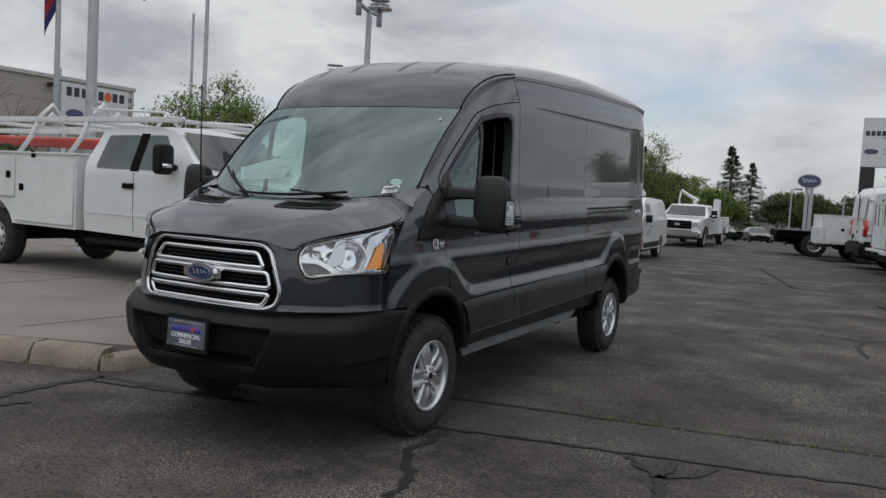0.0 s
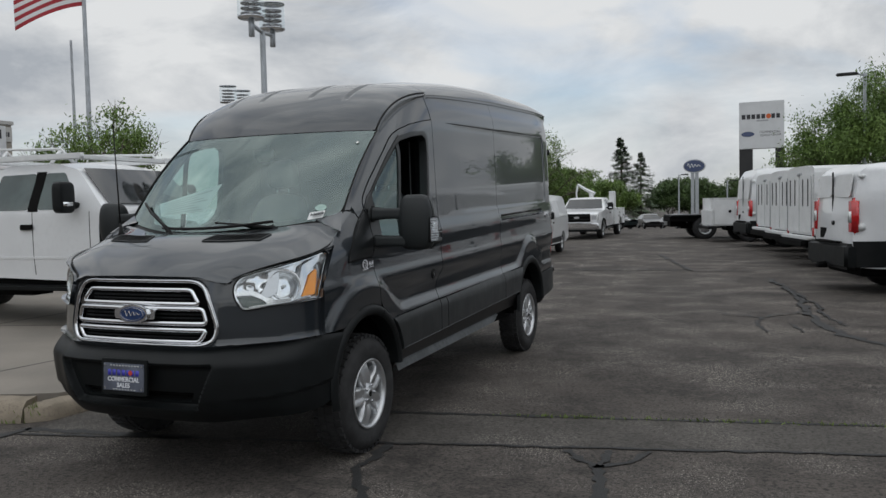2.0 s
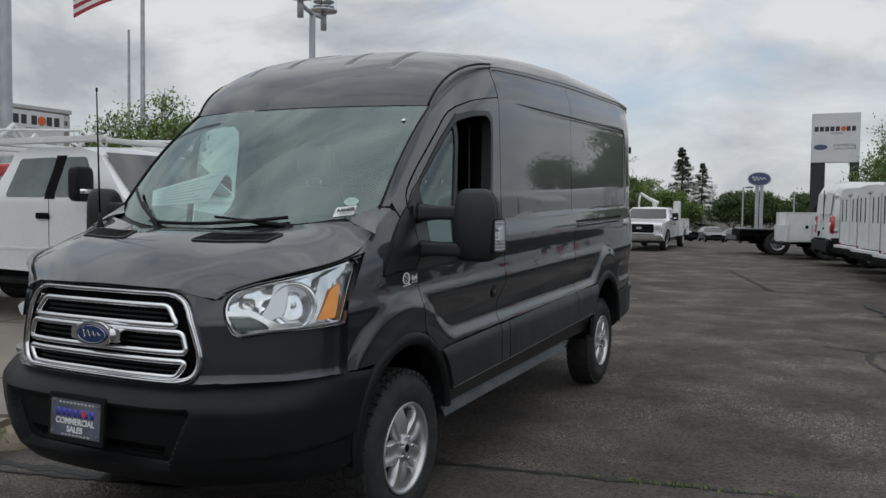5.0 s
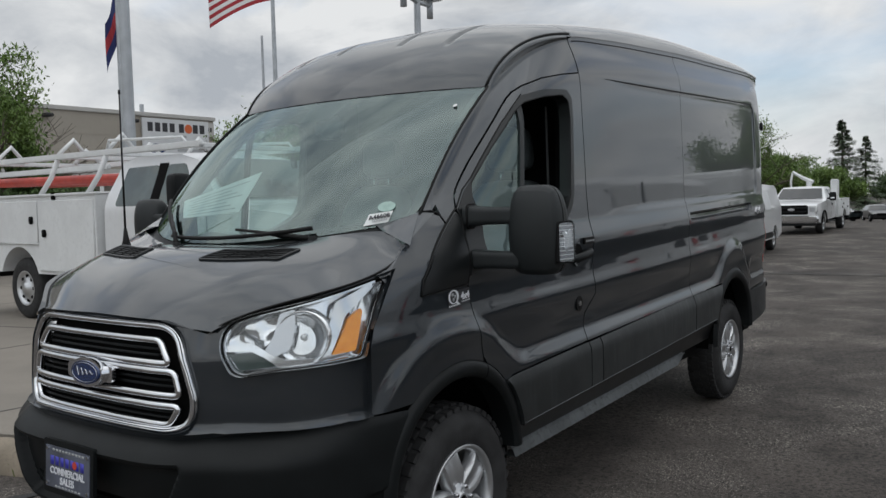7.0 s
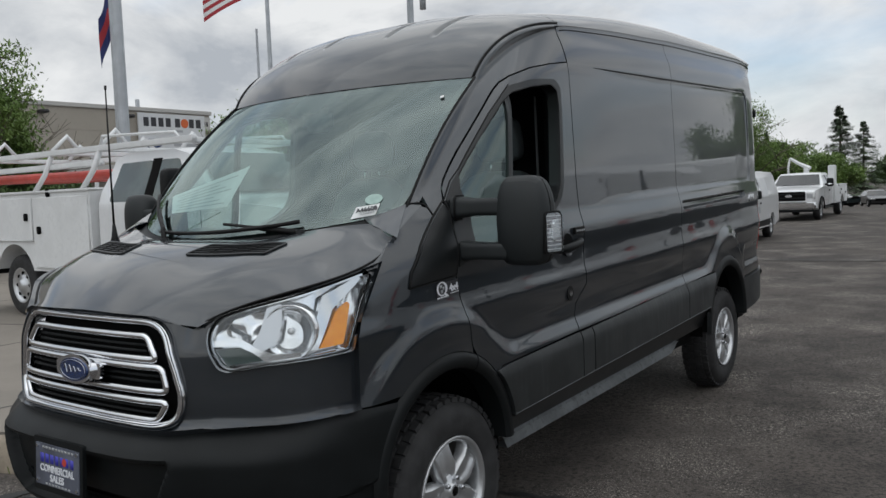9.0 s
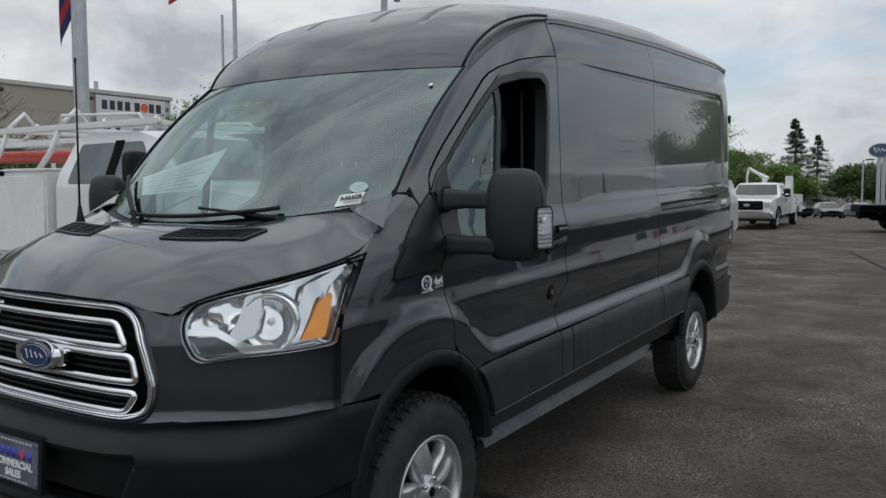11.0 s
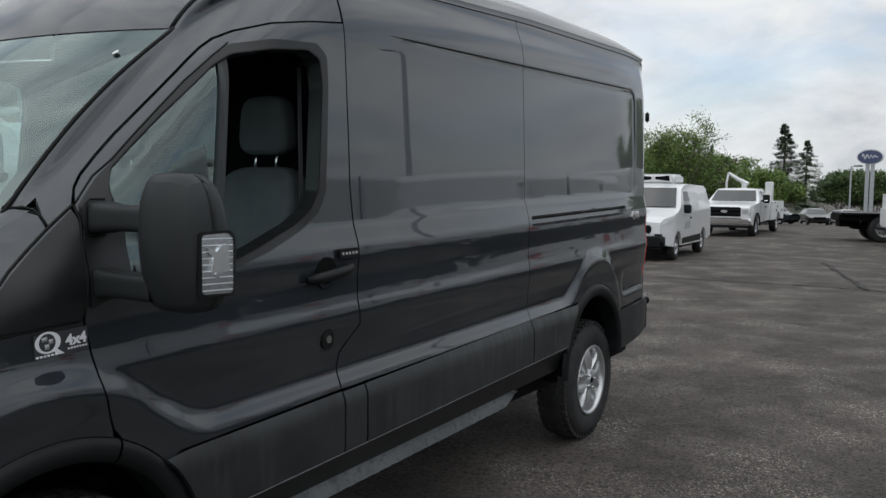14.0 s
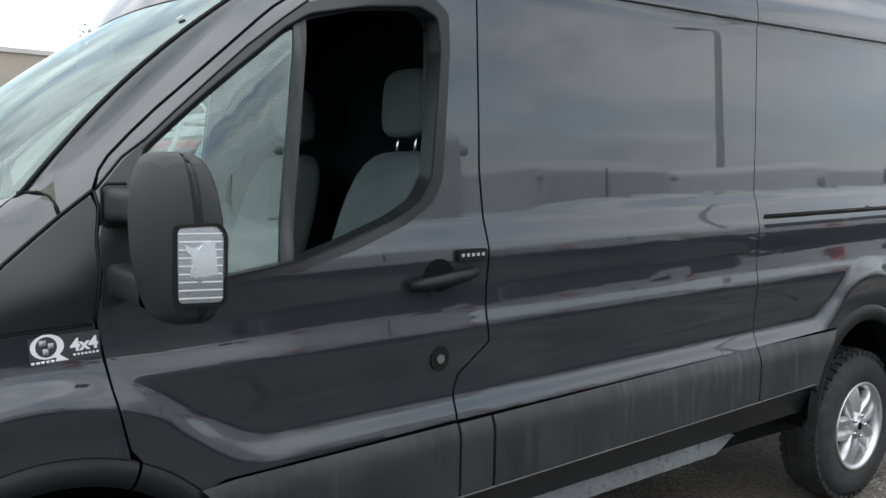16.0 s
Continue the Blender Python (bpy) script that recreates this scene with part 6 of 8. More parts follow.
def kerb_run(points, width=0.17, h=0.165, lean=0.05):
    """A kerb whose foot follows points; it leans back and has a rounded nose."""
    prof = [(0.0, -0.1), (0.0, 0.02), (lean * 0.6, h * 0.62), (lean, h * 0.86), (lean + 0.03, h), (lean + width, h + 0.003), (lean + width, -0.1)]
    rng = random.Random(9)
    bm, rows = bmesh.new(), []
    pts = dense(points, 0.12, False)
    for k, (x, y) in enumerate(pts):
        x1, y1 = pts[min(k + 1, len(pts) - 1)]
        x0, y0 = pts[max(k - 1, 0)]
        d = math.hypot(x1 - x0, y1 - y0)
        nx, ny = -(y1 - y0) / d, (x1 - x0) / d
        rows.append([bm.verts.new((x + nx * (a + rng.uniform(-0.006, 0.006)), y + ny * (a + rng.uniform(-0.006, 0.006)), b + (rng.uniform(-0.006, 0.004) if b > 0.1 else 0))) for a, b in prof])
    for r0, r1 in zip(rows, rows[1:]):
        for k in range(len(prof) - 1):
            bm.faces.new((r0[k], r1[k], r1[k + 1], r0[k + 1]))
    bm.faces.new(rows[0][::-1])
    bm.faces.new(rows[-1])
    bmesh.ops.recalc_face_normals(bm, faces=bm.faces[:])
    return bm


tagged(part("kerb", kerb_run([(-16, kerb_y(-16)), (-2.62, kerb_y(-2.62))]), M_KERB), "long weathered concrete kerb", "kerb", kind="structure")
tagged(part("kerb", kerb_run([(-2.60, kerb_y(-2.60)), (-1.99, kerb_y(-1.99))]), M_KERB), "chipped concrete kerb end block", "kerb", kind="structure")
tagged(part("kerb", kerb_run([(-1.97, 0.735), (-1.84, 0.86), (-1.80, 1.10), (-1.78, 1.5), (-1.76, 13.0)], 0.16, 0.12), M_KERB), "low worn kerb return beside the van", "kerb", kind="structure")


# ---- signs, poles, building ----
building = thing("dealership_building", "low tan metal-clad building with a white wall sign", "building")
BX = -34.0
part("wall", box((BX - 22, -34.0, -0.3), (BX, 27.9, 6.35)), M_WALL, building)
for k in range(7):
    part("wall_rib", box((BX, -34.0, 0.25 + 0.84 * k), (BX + 0.012, 27.9, 0.275 + 0.84 * k)), M_WALL, building)
part("parapet", box((BX - 22.1, -34.1, 6.35), (BX + 0.10, 28.0, 6.55), 0.02), M_WALLTRIM, building)
_m = basis((BX + 0.06, 25.4, 5.22), (0, 1, 0), (0, 0, 1))
wsign = part("wall_sign", card(_m, 4.1, 2.1, 0.08), M_SIGNWHITE, building, "white wall sign with unreadable dark name")
bar_parts("sign_name", _m @ pose(0, 0, 0.081), [(0.38, -1.75 + 0.44 * k, -1.44 + 0.44 * k, 0.46) for k in range(4)] + [(0.38, 0.14 + 0.44 * k, 0.46 + 0.44 * k, 0.46) for k in (0, 2, 3)], M_INK, wsign)
part("sign_disc", prism(arc(0.74, 0.60, 0.24, 0, 345, 23), 0.01, _m @ pose(0, 0, 0.081)), M_ORANGE, wsign)
bar_parts("sign_line", _m @ pose(0, 0, 0.081), [(0.12, -0.2, 0.6, 0.12), (-0.62, 0.0, 1.6, 0.16)], M_GREYINK, wsign)
part("sign_oval", prism(arc(-1.25, -0.50, 0.52, 0, 345, 23, 0.25), 0.02, _m @ pose(0, 0, 0.081)), M_BLUE, wsign)
part("number_panel", card(basis((BX + 0.05, 27.75 - 0.35, 5.85), (0, 1, 0), (0, 0, 1)), 0.0 + 0.9, 0.75, 0.06), M_WALLTRIM, building)
bar_parts("number_bars", basis((BX + 0.115, 27.4, 5.85), (0, 1, 0), (0, 0, 1)), [(-0.12, -0.33 + 0.17 * k, -0.22 + 0.17 * k, 0.24) for k in range(4)], M_INK, building)
for y in (18.2, 22.6, 10.0, 2.0):
    part("wall_lamp", box((BX, y, 5.95), (BX + 0.55, y + 0.35, 6.12), 0.04), M_BLACKPOST, building)
part("canopy", box((BX, 14.0, 3.1), (BX + 2.5, 21.5, 3.5), 0.03), M_WALLTRIM, building)
for y in (14.3, 17.8, 21.2):
    part("canopy_post", box((BX + 2.2, y, 0.0), (BX + 2.4, y + 0.2, 3.1)), M_STEELPOLE, building)
    part("doorway", box((BX - 0.02, y - 1.6, 0.1), (BX + 0.02, y - 0.2, 2.6)), M_DARKGLASS, building)
part("roof_vent", tube([(BX - 4, 26.2, 6.5), (BX - 4, 26.2, 7.5)], 0.12, 8), M_STEELPOLE, building)


def pole(name, x, y, h, r0, r1, label, category, z=0.1, lean=(0, 0)):
    p = thing(name, label, category)
    p.matrix_world = Matrix.Translation((x, y, z))
    part("shaft", tube([(0, 0, -0.3), (lean[0] * 0.5, lean[1] * 0.5, h * 0.5), (lean[0], lean[1], h)], [r0, (r0 + r1) / 2, r1], 14), M_STEELPOLE, p)
    part("base_plate", add_lathe(bmesh.new(), [(0.0, 0.05), (r0 * 2.2, 0.05), (r0 * 2.2, -0.2)], pose(0, 0, 0, 0, -90, 0), 14), M_STEELPOLE, p)
    return p


pole("light_pole", -9.85, 6.64, 9.0, 0.105, 0.085, "tall plain grey steel pole behind the work truck", "pole", 0.155)
us_pole = pole("flagpole", -23.0, 22.35, 12.7, 0.12, 0.07, "tall white flagpole with a striped flag", "flagpole")
pole("flagpole", -25.05, 23.55, 9.05, 0.09, 0.05, "bare slim flagpole with a ball top", "flagpole")
co_pole = pole("flagpole", -20.25, 13.35, 9.4, 0.11, 0.07, "white flagpole with a dark hanging flag", "flagpole")
part("ball", add_lathe(bmesh.new(), [(0.0, 0.08), (0.06, 0.05), (0.08, 0), (0.06, -0.05), (0, -0.08)], Matrix.Translation((0, 0, 12.75)), 12), M_SATIN, us_pole)


def flag(parent, z1, w, h, stripes, sag, way):
    """A limp flag whose cloth ripples; one mesh a stripe."""
    for k, mat in enumerate(stripes):
        a, b = k / len(stripes), (k + 1) / len(stripes)

        def cloth(u, v, a=a, b=b):
            q = a + (b - a) * v
            x = w * u
            return Vector((way[0] * x + 0.16 * math.sin(7 * u + 2 * q) * u * -way[1], way[1] * x + 0.16 * math.sin(7 * u + 2 * q) * u * way[0], z1 - h * q - sag * u ** 1.4 + 0.1 * math.sin(5 * u) * u))
        part("flag_stripe", grid(cloth, 16, 3, False, u=(0, 1)), mat, parent)


flag(us_pole, 12.2, 2.6, 2.15, [M_FLAGRED, M_FLAGWHITE] * 6 + [M_FLAGRED], 1.05, (-0.75, -0.65))
flag(co_pole, 8.2, 0.38, 1.5, [M_FLAGBLUE, M_FLAGRED, M_FLAGBLUE], 0.85, (-0.75, -0.65))


def twin_lamp(x, y, h, label):
    p = thing("lot_lamp", label, "lamp post", "twin-headed lot lamps")
    p.matrix_world = Matrix.Translation((x, y, 0.1))
    part("shaft", tube([(0, 0, -0.3), (0, 0, h)], [0.06, 0.05], 14), M_STEELPOLE, p)
    for s in (-1, 1):
        cx, cy = -0.10 * s, 0.46 * s
        part("arm", tube([(0, 0, h - 0.02), (cx, cy, h + 0.02)], 0.035, 8), M_STEELPOLE, p)
        part("stem", tube([(cx, cy, h - 0.18), (cx, cy, h + 0.16)], 0.05, 10), M_STEELPOLE, p)
        up = Matrix.Translation((cx, cy, h + 0.12)) @ pose(0, 0, 0, 0, -90, 0)
        head = part("lamp_head", add_lathe(bmesh.new(), [(0.05, 0.0), (0.215, 0.02), (0.225, 0.05), (0.225, 0.42), (0.21, 0.45), (0.0, 0.46)], up, 28), M_LENS, p, "clear ribbed acrylic lamp drum")
        head.visible_shadow = False
        for k in range(4):
            part("louvre", add_lathe(bmesh.new(), [(0.05, 0.09 + 0.085 * k), (0.17, 0.07 + 0.085 * k), (0.175, 0.085 + 0.085 * k), (0.05, 0.105 + 0.085 * k)], up, 24), M_SATIN, head)
        part("lamp_cap", add_lathe(bmesh.new(), [(0.0, 0.475), (0.228, 0.465), (0.23, 0.445)], up, 28), M_SATIN, head)
        part("lamp_base", add_lathe(bmesh.new(), [(0.0, -0.01), (0.22, 0.0), (0.23, 0.025), (0.0, 0.03)], up, 28), M_SATIN, head)
    return p


twin_lamp(-4.83, 8.35, 4.62, "grey lot lamp with two clear drum heads")
twin_lamp(-10.63, 15.44, 4.35, "grey lot lamp with two clear drum heads")
twin_lamp(-14.2, 33.0, 4.6, "grey lot lamp with two clear drum heads beside the trees")


def street_lamp(x, y, h, way, label):
    p = thing("street_lamp", label, "street lamp", "tall lot lamps")
    p.matrix_world = Matrix.Translation((x, y, ground_z(x, y)))
    part("shaft", tube([(0, 0, -0.3), (0, 0, h)], [0.10, 0.07], 12), M_STEELPOLE, p)
    part("bracket", tube([(0, 0, h - 0.1), (0.35 * way[0], 0.35 * way[1], h)], 0.04, 8), M_STEELPOLE, p)
    part("lamp_head", box((-0.42, -0.17, -0.05), (0.42, 0.17, 0.06), 0.04, 2), M_BLACKPOST, p).matrix_local = basis((0.65 * way[0], 0.65 * way[1], h), (way[0], way[1], 0), (-way[1], way[0], 0))
    return p


street_lamp(6.6, 34.0, 6.6, (-1, 0.1), "pale lamp post in front of the big tree")
street_lamp(9.6, 15.6, 5.9, (0.9, 0.4), "slim grey lamp post beyond the parked vans")
street_lamp(-7.3, 92.0, 6.0, (1, 0), "far pale lamp post near the oval sign")
street_lamp(-2.4, 96.0, 5.4, (1, 0), "far pale lamp post near the oval sign")
street_lamp(-23.0, 88.0, 5.0, (-1, 0), "far arched lamp post beside the spruces")

pylon = thing("pylon_sign", "tall white pylon sign on black posts with an unreadable name", "sign")
pylon.matrix_world = Matrix.Translation((1.95, 66.0, ground_z(0, 66)))
part("post", box((-1.65, -0.2, -0.3), (-0.65, 0.2, 7.3)), M_BLACKPOST, pylon)
part("post", box((1.0, -0.2, -0.3), (1.65, 0.2, 7.2)), M_BLACKPOST, pylon)
part("cabinet", box((-1.65, -0.3, 6.28), (1.65, 0.3, 9.95), 0.03), M_SIGNWHITE, pylon)
_m = basis((0, -0.302, 8.15), (1, 0, 0), (0, 0, 1))
bar_parts("sign_name", _m, [(0.45, -1.45 + 0.36 * k, -1.17 + 0.36 * k, 0.36) for k in range(5)] + [(0.45, 0.72 + 0.36 * k, 0.98 + 0.36 * k, 0.36) for k in range(2)], M_INK, pylon)
part("sign_disc", prism(arc(0.52, 0.63, 0.19, 0, 345, 23), 0.01, _m), M_ORANGE, pylon)
bar_parts("sign_line", _m, [(0.24, -0.35, 0.5, 0.12)], M_GREYINK, pylon)
part("sign_oval", prism(arc(-1.0, -0.72, 0.48, 0, 345, 23, 0.20), 0.02, _m), M_BLUE, pylon)
words("COMMERCIAL", 0.24, M_INK, _m @ pose(0.62, -0.60, 0.002), pylon, "sign_words", depth=0.002)
words("VEHICLE CENTER", 0.20, M_INK, _m @ pose(0.66, -0.85, 0.002), pylon, "sign_words", depth=0.002)

oval = thing("oval_sign", "blue oval sign with a pale rim on a twin grey post", "sign")
oval.matrix_world = Matrix.Translation((-6.85, 105.0, ground_z(0, 105)))
_m = basis((0, -0.3, 7.8), (1, 0, 0), (0, 0, 1))
part("oval_rim", prism(arc(0, 0, 1.36, 0, 350, 35, 0.86), 0.4, _m @ pose(0, 0, -0.35)), M_SIGNWHITE, oval)
part("oval_face", prism(arc(0, 0, 1.25, 0, 350, 35, 0.75), 0.06, _m @ pose(0, 0, 0.05)), M_BLUE, oval)
part("oval_mark", tube([_m @ Vector((-0.80 + 1.6 * k / 40, 0.24 * math.sin(k * 0.62) * (1.3 - k / 40) + 0.03, 0.125)) for k in range(41)], 0.045, 5), M_LETTER, oval, "pale squiggle")
for x in (-0.42, 0.1):
    part("post", box((x, -0.25, -0.3), (x + 0.40, 0.1, 7.2)), M_STEELPOLE, oval)


# ---- trees ----
def branch(bm, p, d, length, r, rng, tips, depth):
    q = p + d * length
    mid = p.lerp(q, 0.5) + Vector((rng.uniform(-1, 1), rng.uniform(-1, 1), rng.uniform(-0.3, 0.5))) * 0.07 * length
    add_tube(bm, [p, mid, q], [r, r * 0.8, r * 0.6], 6, False)
    tips.append((q, depth))
    if depth:
        for _ in range(rng.randint(3, 4)):
            way = (d * 0.8 + Vector((rng.uniform(-1, 1), rng.uniform(-1, 1), rng.uniform(-0.25, 0.6)))).normalized()
            branch(bm, p.lerp(q, rng.uniform(0.55, 1)), way, length * rng.uniform(0.55, 0.8), r * 0.55, rng, tips, depth - 1)


def leaf_cloud(centres, count, size, rng):
    bm = bmesh.new()
    for _ in range(count):
        c, spread = rng.choice(centres)
        p = c + Vector((rng.gauss(0, spread), rng.gauss(0, spread), rng.gauss(0, spread * 0.75)))
        a = Vector((rng.uniform(-1, 1), rng.uniform(-1, 1), rng.uniform(-0.6, 0.6))).normalized()
        b = a.orthogonal().normalized()
        b = (Matrix.Rotation(rng.uniform(0, 6.3), 3, a) @ b) * size * rng.uniform(0.6, 1.3)
        a = a * size * rng.uniform(0.25, 0.45)
        bm.faces.new([bm.verts.new(v) for v in (p - b, p + a, p + b, p - a)])
    return bm


def tree(x, y, h, crown, trunk, leaves, size, mat, seed, label, group="", base=None, spread=None):
    """A broadleaved tree: trunk, forking limbs and a crown of separate leaves."""
    rng = random.Random(seed)
    t = thing("tree", label, "tree", group)
    t.matrix_world = Matrix.Translation((x, y, ground_z(x, y) if base is None else base))
    bm, tips = bmesh.new(), []
    add_tube(bm, [(0, 0, -0.3), (0.02, 0, trunk * 0.5), (0.04, 0.03, trunk)], [0.022 * h, 0.017 * h, 0.013 * h], 10, False)
    for k in range(6):
        a = 6.283 * k / 6 + rng.uniform(-0.3, 0.3)
        up = rng.uniform(0.5, 1.3)
        branch(bm, Vector((0.03, 0.02, trunk * rng.uniform(0.75, 1.0))), Vector((math.cos(a), math.sin(a), up)).normalized(), (h - trunk) * rng.uniform(0.36, 0.5), 0.009 * h, rng, tips, 3)
    branch(bm, Vector((0.04, 0.03, trunk)), Vector((0.05, 0.02, 1)), (h - trunk) * 0.5, 0.011 * h, rng, tips, 3)
    part("trunk", bm, M_BARK, t)
    centres = []
    for p, d in tips:
        if d > 1:
            continue
        r = math.hypot(p.x, p.y)
        if r > crown:
            p = Vector((p.x * crown / r, p.y * crown / r, p.z))
        centres.append((Vector((p.x, p.y, min(p.z, h * 0.97))), (spread or 0.075) * (h - trunk) * rng.uniform(0.5, 1.0)))
    part("crown", leaf_cloud(centres, leaves, size, rng), mat, t, smooth=0)
    return t


def spruce(x, y, h, r, seed, label, count=9000, group="spruces"):
    rng = random.Random(seed)
    t = thing("tree", label, "tree", group)
    t.matrix_world = Matrix.Translation((x, y, ground_z(x, y)))
    part("trunk", tube([(0, 0, -0.3), (0, 0, h * 0.55), (0, 0, h * 0.99)], [0.022 * h, 0.012 * h, 0.003 * h], 8), M_BARK, t)
    bm = bmesh.new()
    whorls = []
    z = 0.08 * h
    while z < 0.985 * h:
        reach = r * (1 - z / h) ** 0.95 * rng.uniform(0.62, 1.12) + 0.03 * r
        for k in range(7):
            whorls.append((z + rng.uniform(-0.01, 0.01) * h, rng.uniform(0, 6.3), reach * rng.uniform(0.6, 1.12)))
        z += h * rng.uniform(0.022, 0.036)
    for _ in range(count):
        z, a, reach = rng.choice(whorls)
        q = rng.random() ** 0.55
        d = Vector((math.cos(a), math.sin(a), 0))
        side = Vector((-d.y, d.x, 0))
        p = d * reach * q + side * rng.gauss(0, 0.11) * reach * (1 - 0.5 * q) + Vector((0, 0, z - 0.22 * reach * q + 0.10 * reach * q * q + rng.gauss(0, 0.008) * h))
        n = (d + side * rng.uniform(-0.7, 0.7) + Vector((0, 0, rng.uniform(-0.5, 0.2)))).normalized() * 0.020 * h * rng.uniform(0.6, 1.2)
        w = side * 0.010 * h * rng.uniform(0.6, 1.2)
        bm.faces.new([bm.verts.new(v) for v in (p - w, p + w + n * 0.3, p + n, p - w + n * 0.4)])
    part("needles", bm, M_NEEDLE, t, smooth=0)
    return t


spruce(-18.7, 120.0, 13.4, 6.0, 3, "tall dark blue-green spruce beyond the car park", 26000)
spruce(-16.2, 122.0, 11.0, 5.6, 4, "dark spruce beside a taller one", 22000)
spruce(-15.4, 70.0, 6.5, 1.9, 6, "small spruce among leafy trees", 6000)
tree(7.8, 36.0, 7.4, 3.5, 2.0, 80000, 0.075, M_LEAF, 11, "large airy bright green locust tree behind the parked vans", base=-0.4)
tree(4.1, 38.0, 4.6, 1.7, 1.4, 16000, 0.09, M_LEAF, 12, "smaller bright green tree at the foot of the sign", base=-0.4)
tree(-14.6, 14.2, 4.5, 1.35, 1.6, 9000, 0.065, M_LEAF, 13, "small round dark green tree behind the work truck", base=0.15)
tree(-17.3, 7.0, 5.3, 1.6, 1.6, 16000, 0.07, M_LEAF, 14, "small green tree in front of the building", base=0.15)
tree(-17.5, 8.6, 3.0, 1.5, 0.8, 12000, 0.07, M_LEAFDARK, 15, "low green tree in front of the building", base=0.15)
tree(-12.6, 52.0, 6.9, 1.7, 1.5, 16000, 0.09, M_LEAF, 16, "slender light green tree behind the small white van")
tree(-15.5, 55.0, 6.0, 2.2, 1.4, 16000, 0.09, M_LEAF, 17, "light green tree behind the small white van")
tree(-12.4, 60.0, 4.6, 2.6, 0.8, 118000, 0.12, M_LEAF, 18, "bushy bright green tree beyond the crane truck")
tree(-14.0, 75.0, 5.6, 2.8, 0.8, 18000, 0.13, M_LEAF, 19, "bushy green tree beyond the crane truck")
tree(-10.5, 68.0, 4.2, 2.6, 0.6, 18000, 0.12, M_LEAF, 20, "bushy green tree beyond the crane truck")
first = tree(-8.0, 128.0, 6.9, 4.0, 0.8, 16000, 0.22, M_LEAFDARK, 21, "dense dark green tree in the far tree line", "far tree line")
for x, y, k, turn in ((-2.5, 130, 0.98, 40), (3.0, 128, 1.0, 95), (8.0, 131, 0.9, 160), (-12.5, 130, 1.02, 200), (-22, 132, 0.95, 250), (-28, 126, 0.9, 300), (-35, 130, 1.0, 20), (14, 128, 1.05, 70), (21, 130, 1.0, 130), (30, 130, 1.1, 200), (-44, 132, 1.1, 270), (-55, 130, 1.2, 330)):
    c = copy_thing(first, pose(x, y, ground_z(x, y), 0, 0, turn) @ Matrix.Scale(k, 4))


# ---- other vehicles ----
def hull(outline, half, gap=0.12, crown=0.02, ribs=8):
    """A closed body: two sides cut to an outline (y, z) and skins across between them."""
    bm = bmesh.new()
    for s in (1, -1):
        add_bm(bm, panel(outline, lambda y, z: Vector((s * half(y, z), y, z)), gap, flange=0, flip=s < 0))
    pts = dense(list(outline), gap)
    area = sum(a[0] * b[1] - a[1] * b[0] for a, b in zip(pts, pts[1:] + pts[:1]))
    rows = []
    for k, (y, z) in enumerate(pts):
        (y0, z0), (y1, z1) = pts[k - 1], pts[(k + 1) % len(pts)]
        d = math.hypot(y1 - y0, z1 - z0) or 1
        ny, nz = (z1 - z0) / d * (1 if area > 0 else -1), -(y1 - y0) / d * (1 if area > 0 else -1)
        c = crown if nz > -0.3 and z > 0.5 else 0.0
        rows.append([bm.verts.new((half(y, z) * t, y + ny * c * (1 - t * t), z + nz * c * (1 - t * t))) for t in np.linspace(-1, 1, ribs + 1)])
    for k in range(len(rows)):
        r0, r1 = rows[k], rows[(k + 1) % len(rows)]
        for i in range(ribs):
            f = (r0[i], r0[i + 1], r1[i + 1], r1[i])
            bm.faces.new(f if area > 0 else f[::-1])
    bmesh.ops.recalc_face_normals(bm, faces=bm.faces[:])
    return bm


def patch(poly, half, s, out=0.006, gap=0.15):
    return panel(poly, lambda y, z: Vector((s * (half(y, z) + out), y, z)), gap, flange=0.012, flip=s < 0)


HOLES = {}


def road_wheel(parent, x, y, r, width=0.24, dual=False, steel=True):
    s = 1 if x > 0 else -1
    w = thing("wheel", "", "")
    w.parent = parent
    m = Matrix.Translation((x, y, r)) @ (Matrix.Identity(4) if s > 0 else pose(0, 0, 0, 0, 0, 180))
    part("tyre", add_lathe(bmesh.new(), [(r * 0.56, -0.01), (r * 0.64, 0.0), (r * 0.85, 0.006), (r * 0.95, -0.015), (r, -0.05), (r, -width + 0.05), (r * 0.95, -width), (r * 0.6, -width)], m, 30), M_TYRE, w, "", 50)
    part("rim", add_lathe(bmesh.new(), [(r * 0.58, -0.004), (r * 0.55, 0.0), (r * 0.50, -0.03), (r * 0.44, -0.05), (r * 0.36, -0.03), (r * 0.2, -0.02), (r * 0.17, 0.01), (0.0, 0.012)], m, 24), M_ALLOY if steel else M_SATIN, w)
    key = round(r, 3)
    if key not in HOLES:
        HOLES[key] = mesh_of("rim_hole", add_lathe(bmesh.new(), [(0.0, 0.0), (r * 0.055, 0.0), (r * 0.055, -0.05)], Matrix.Translation((-0.024, 0, r * 0.40)), 8), M_BLACK)
    for i in range(8):
        hole = new("rim_hole", HOLES[key])
        hole.parent, hole.matrix_local = w, m @ Matrix.Rotation(radians(45 * i), 4, "X")
    return w


def place(ob, x, y, yaw, z=None):
    ob.matrix_world = pose(x, y, ground_z(x, y) if z is None else z, 0, 0, yaw)
    return ob


def wheel_cut(y, r, a0=180, a1=0, z=0.42):
    return arc(y, z, r, a0, a1, 10)


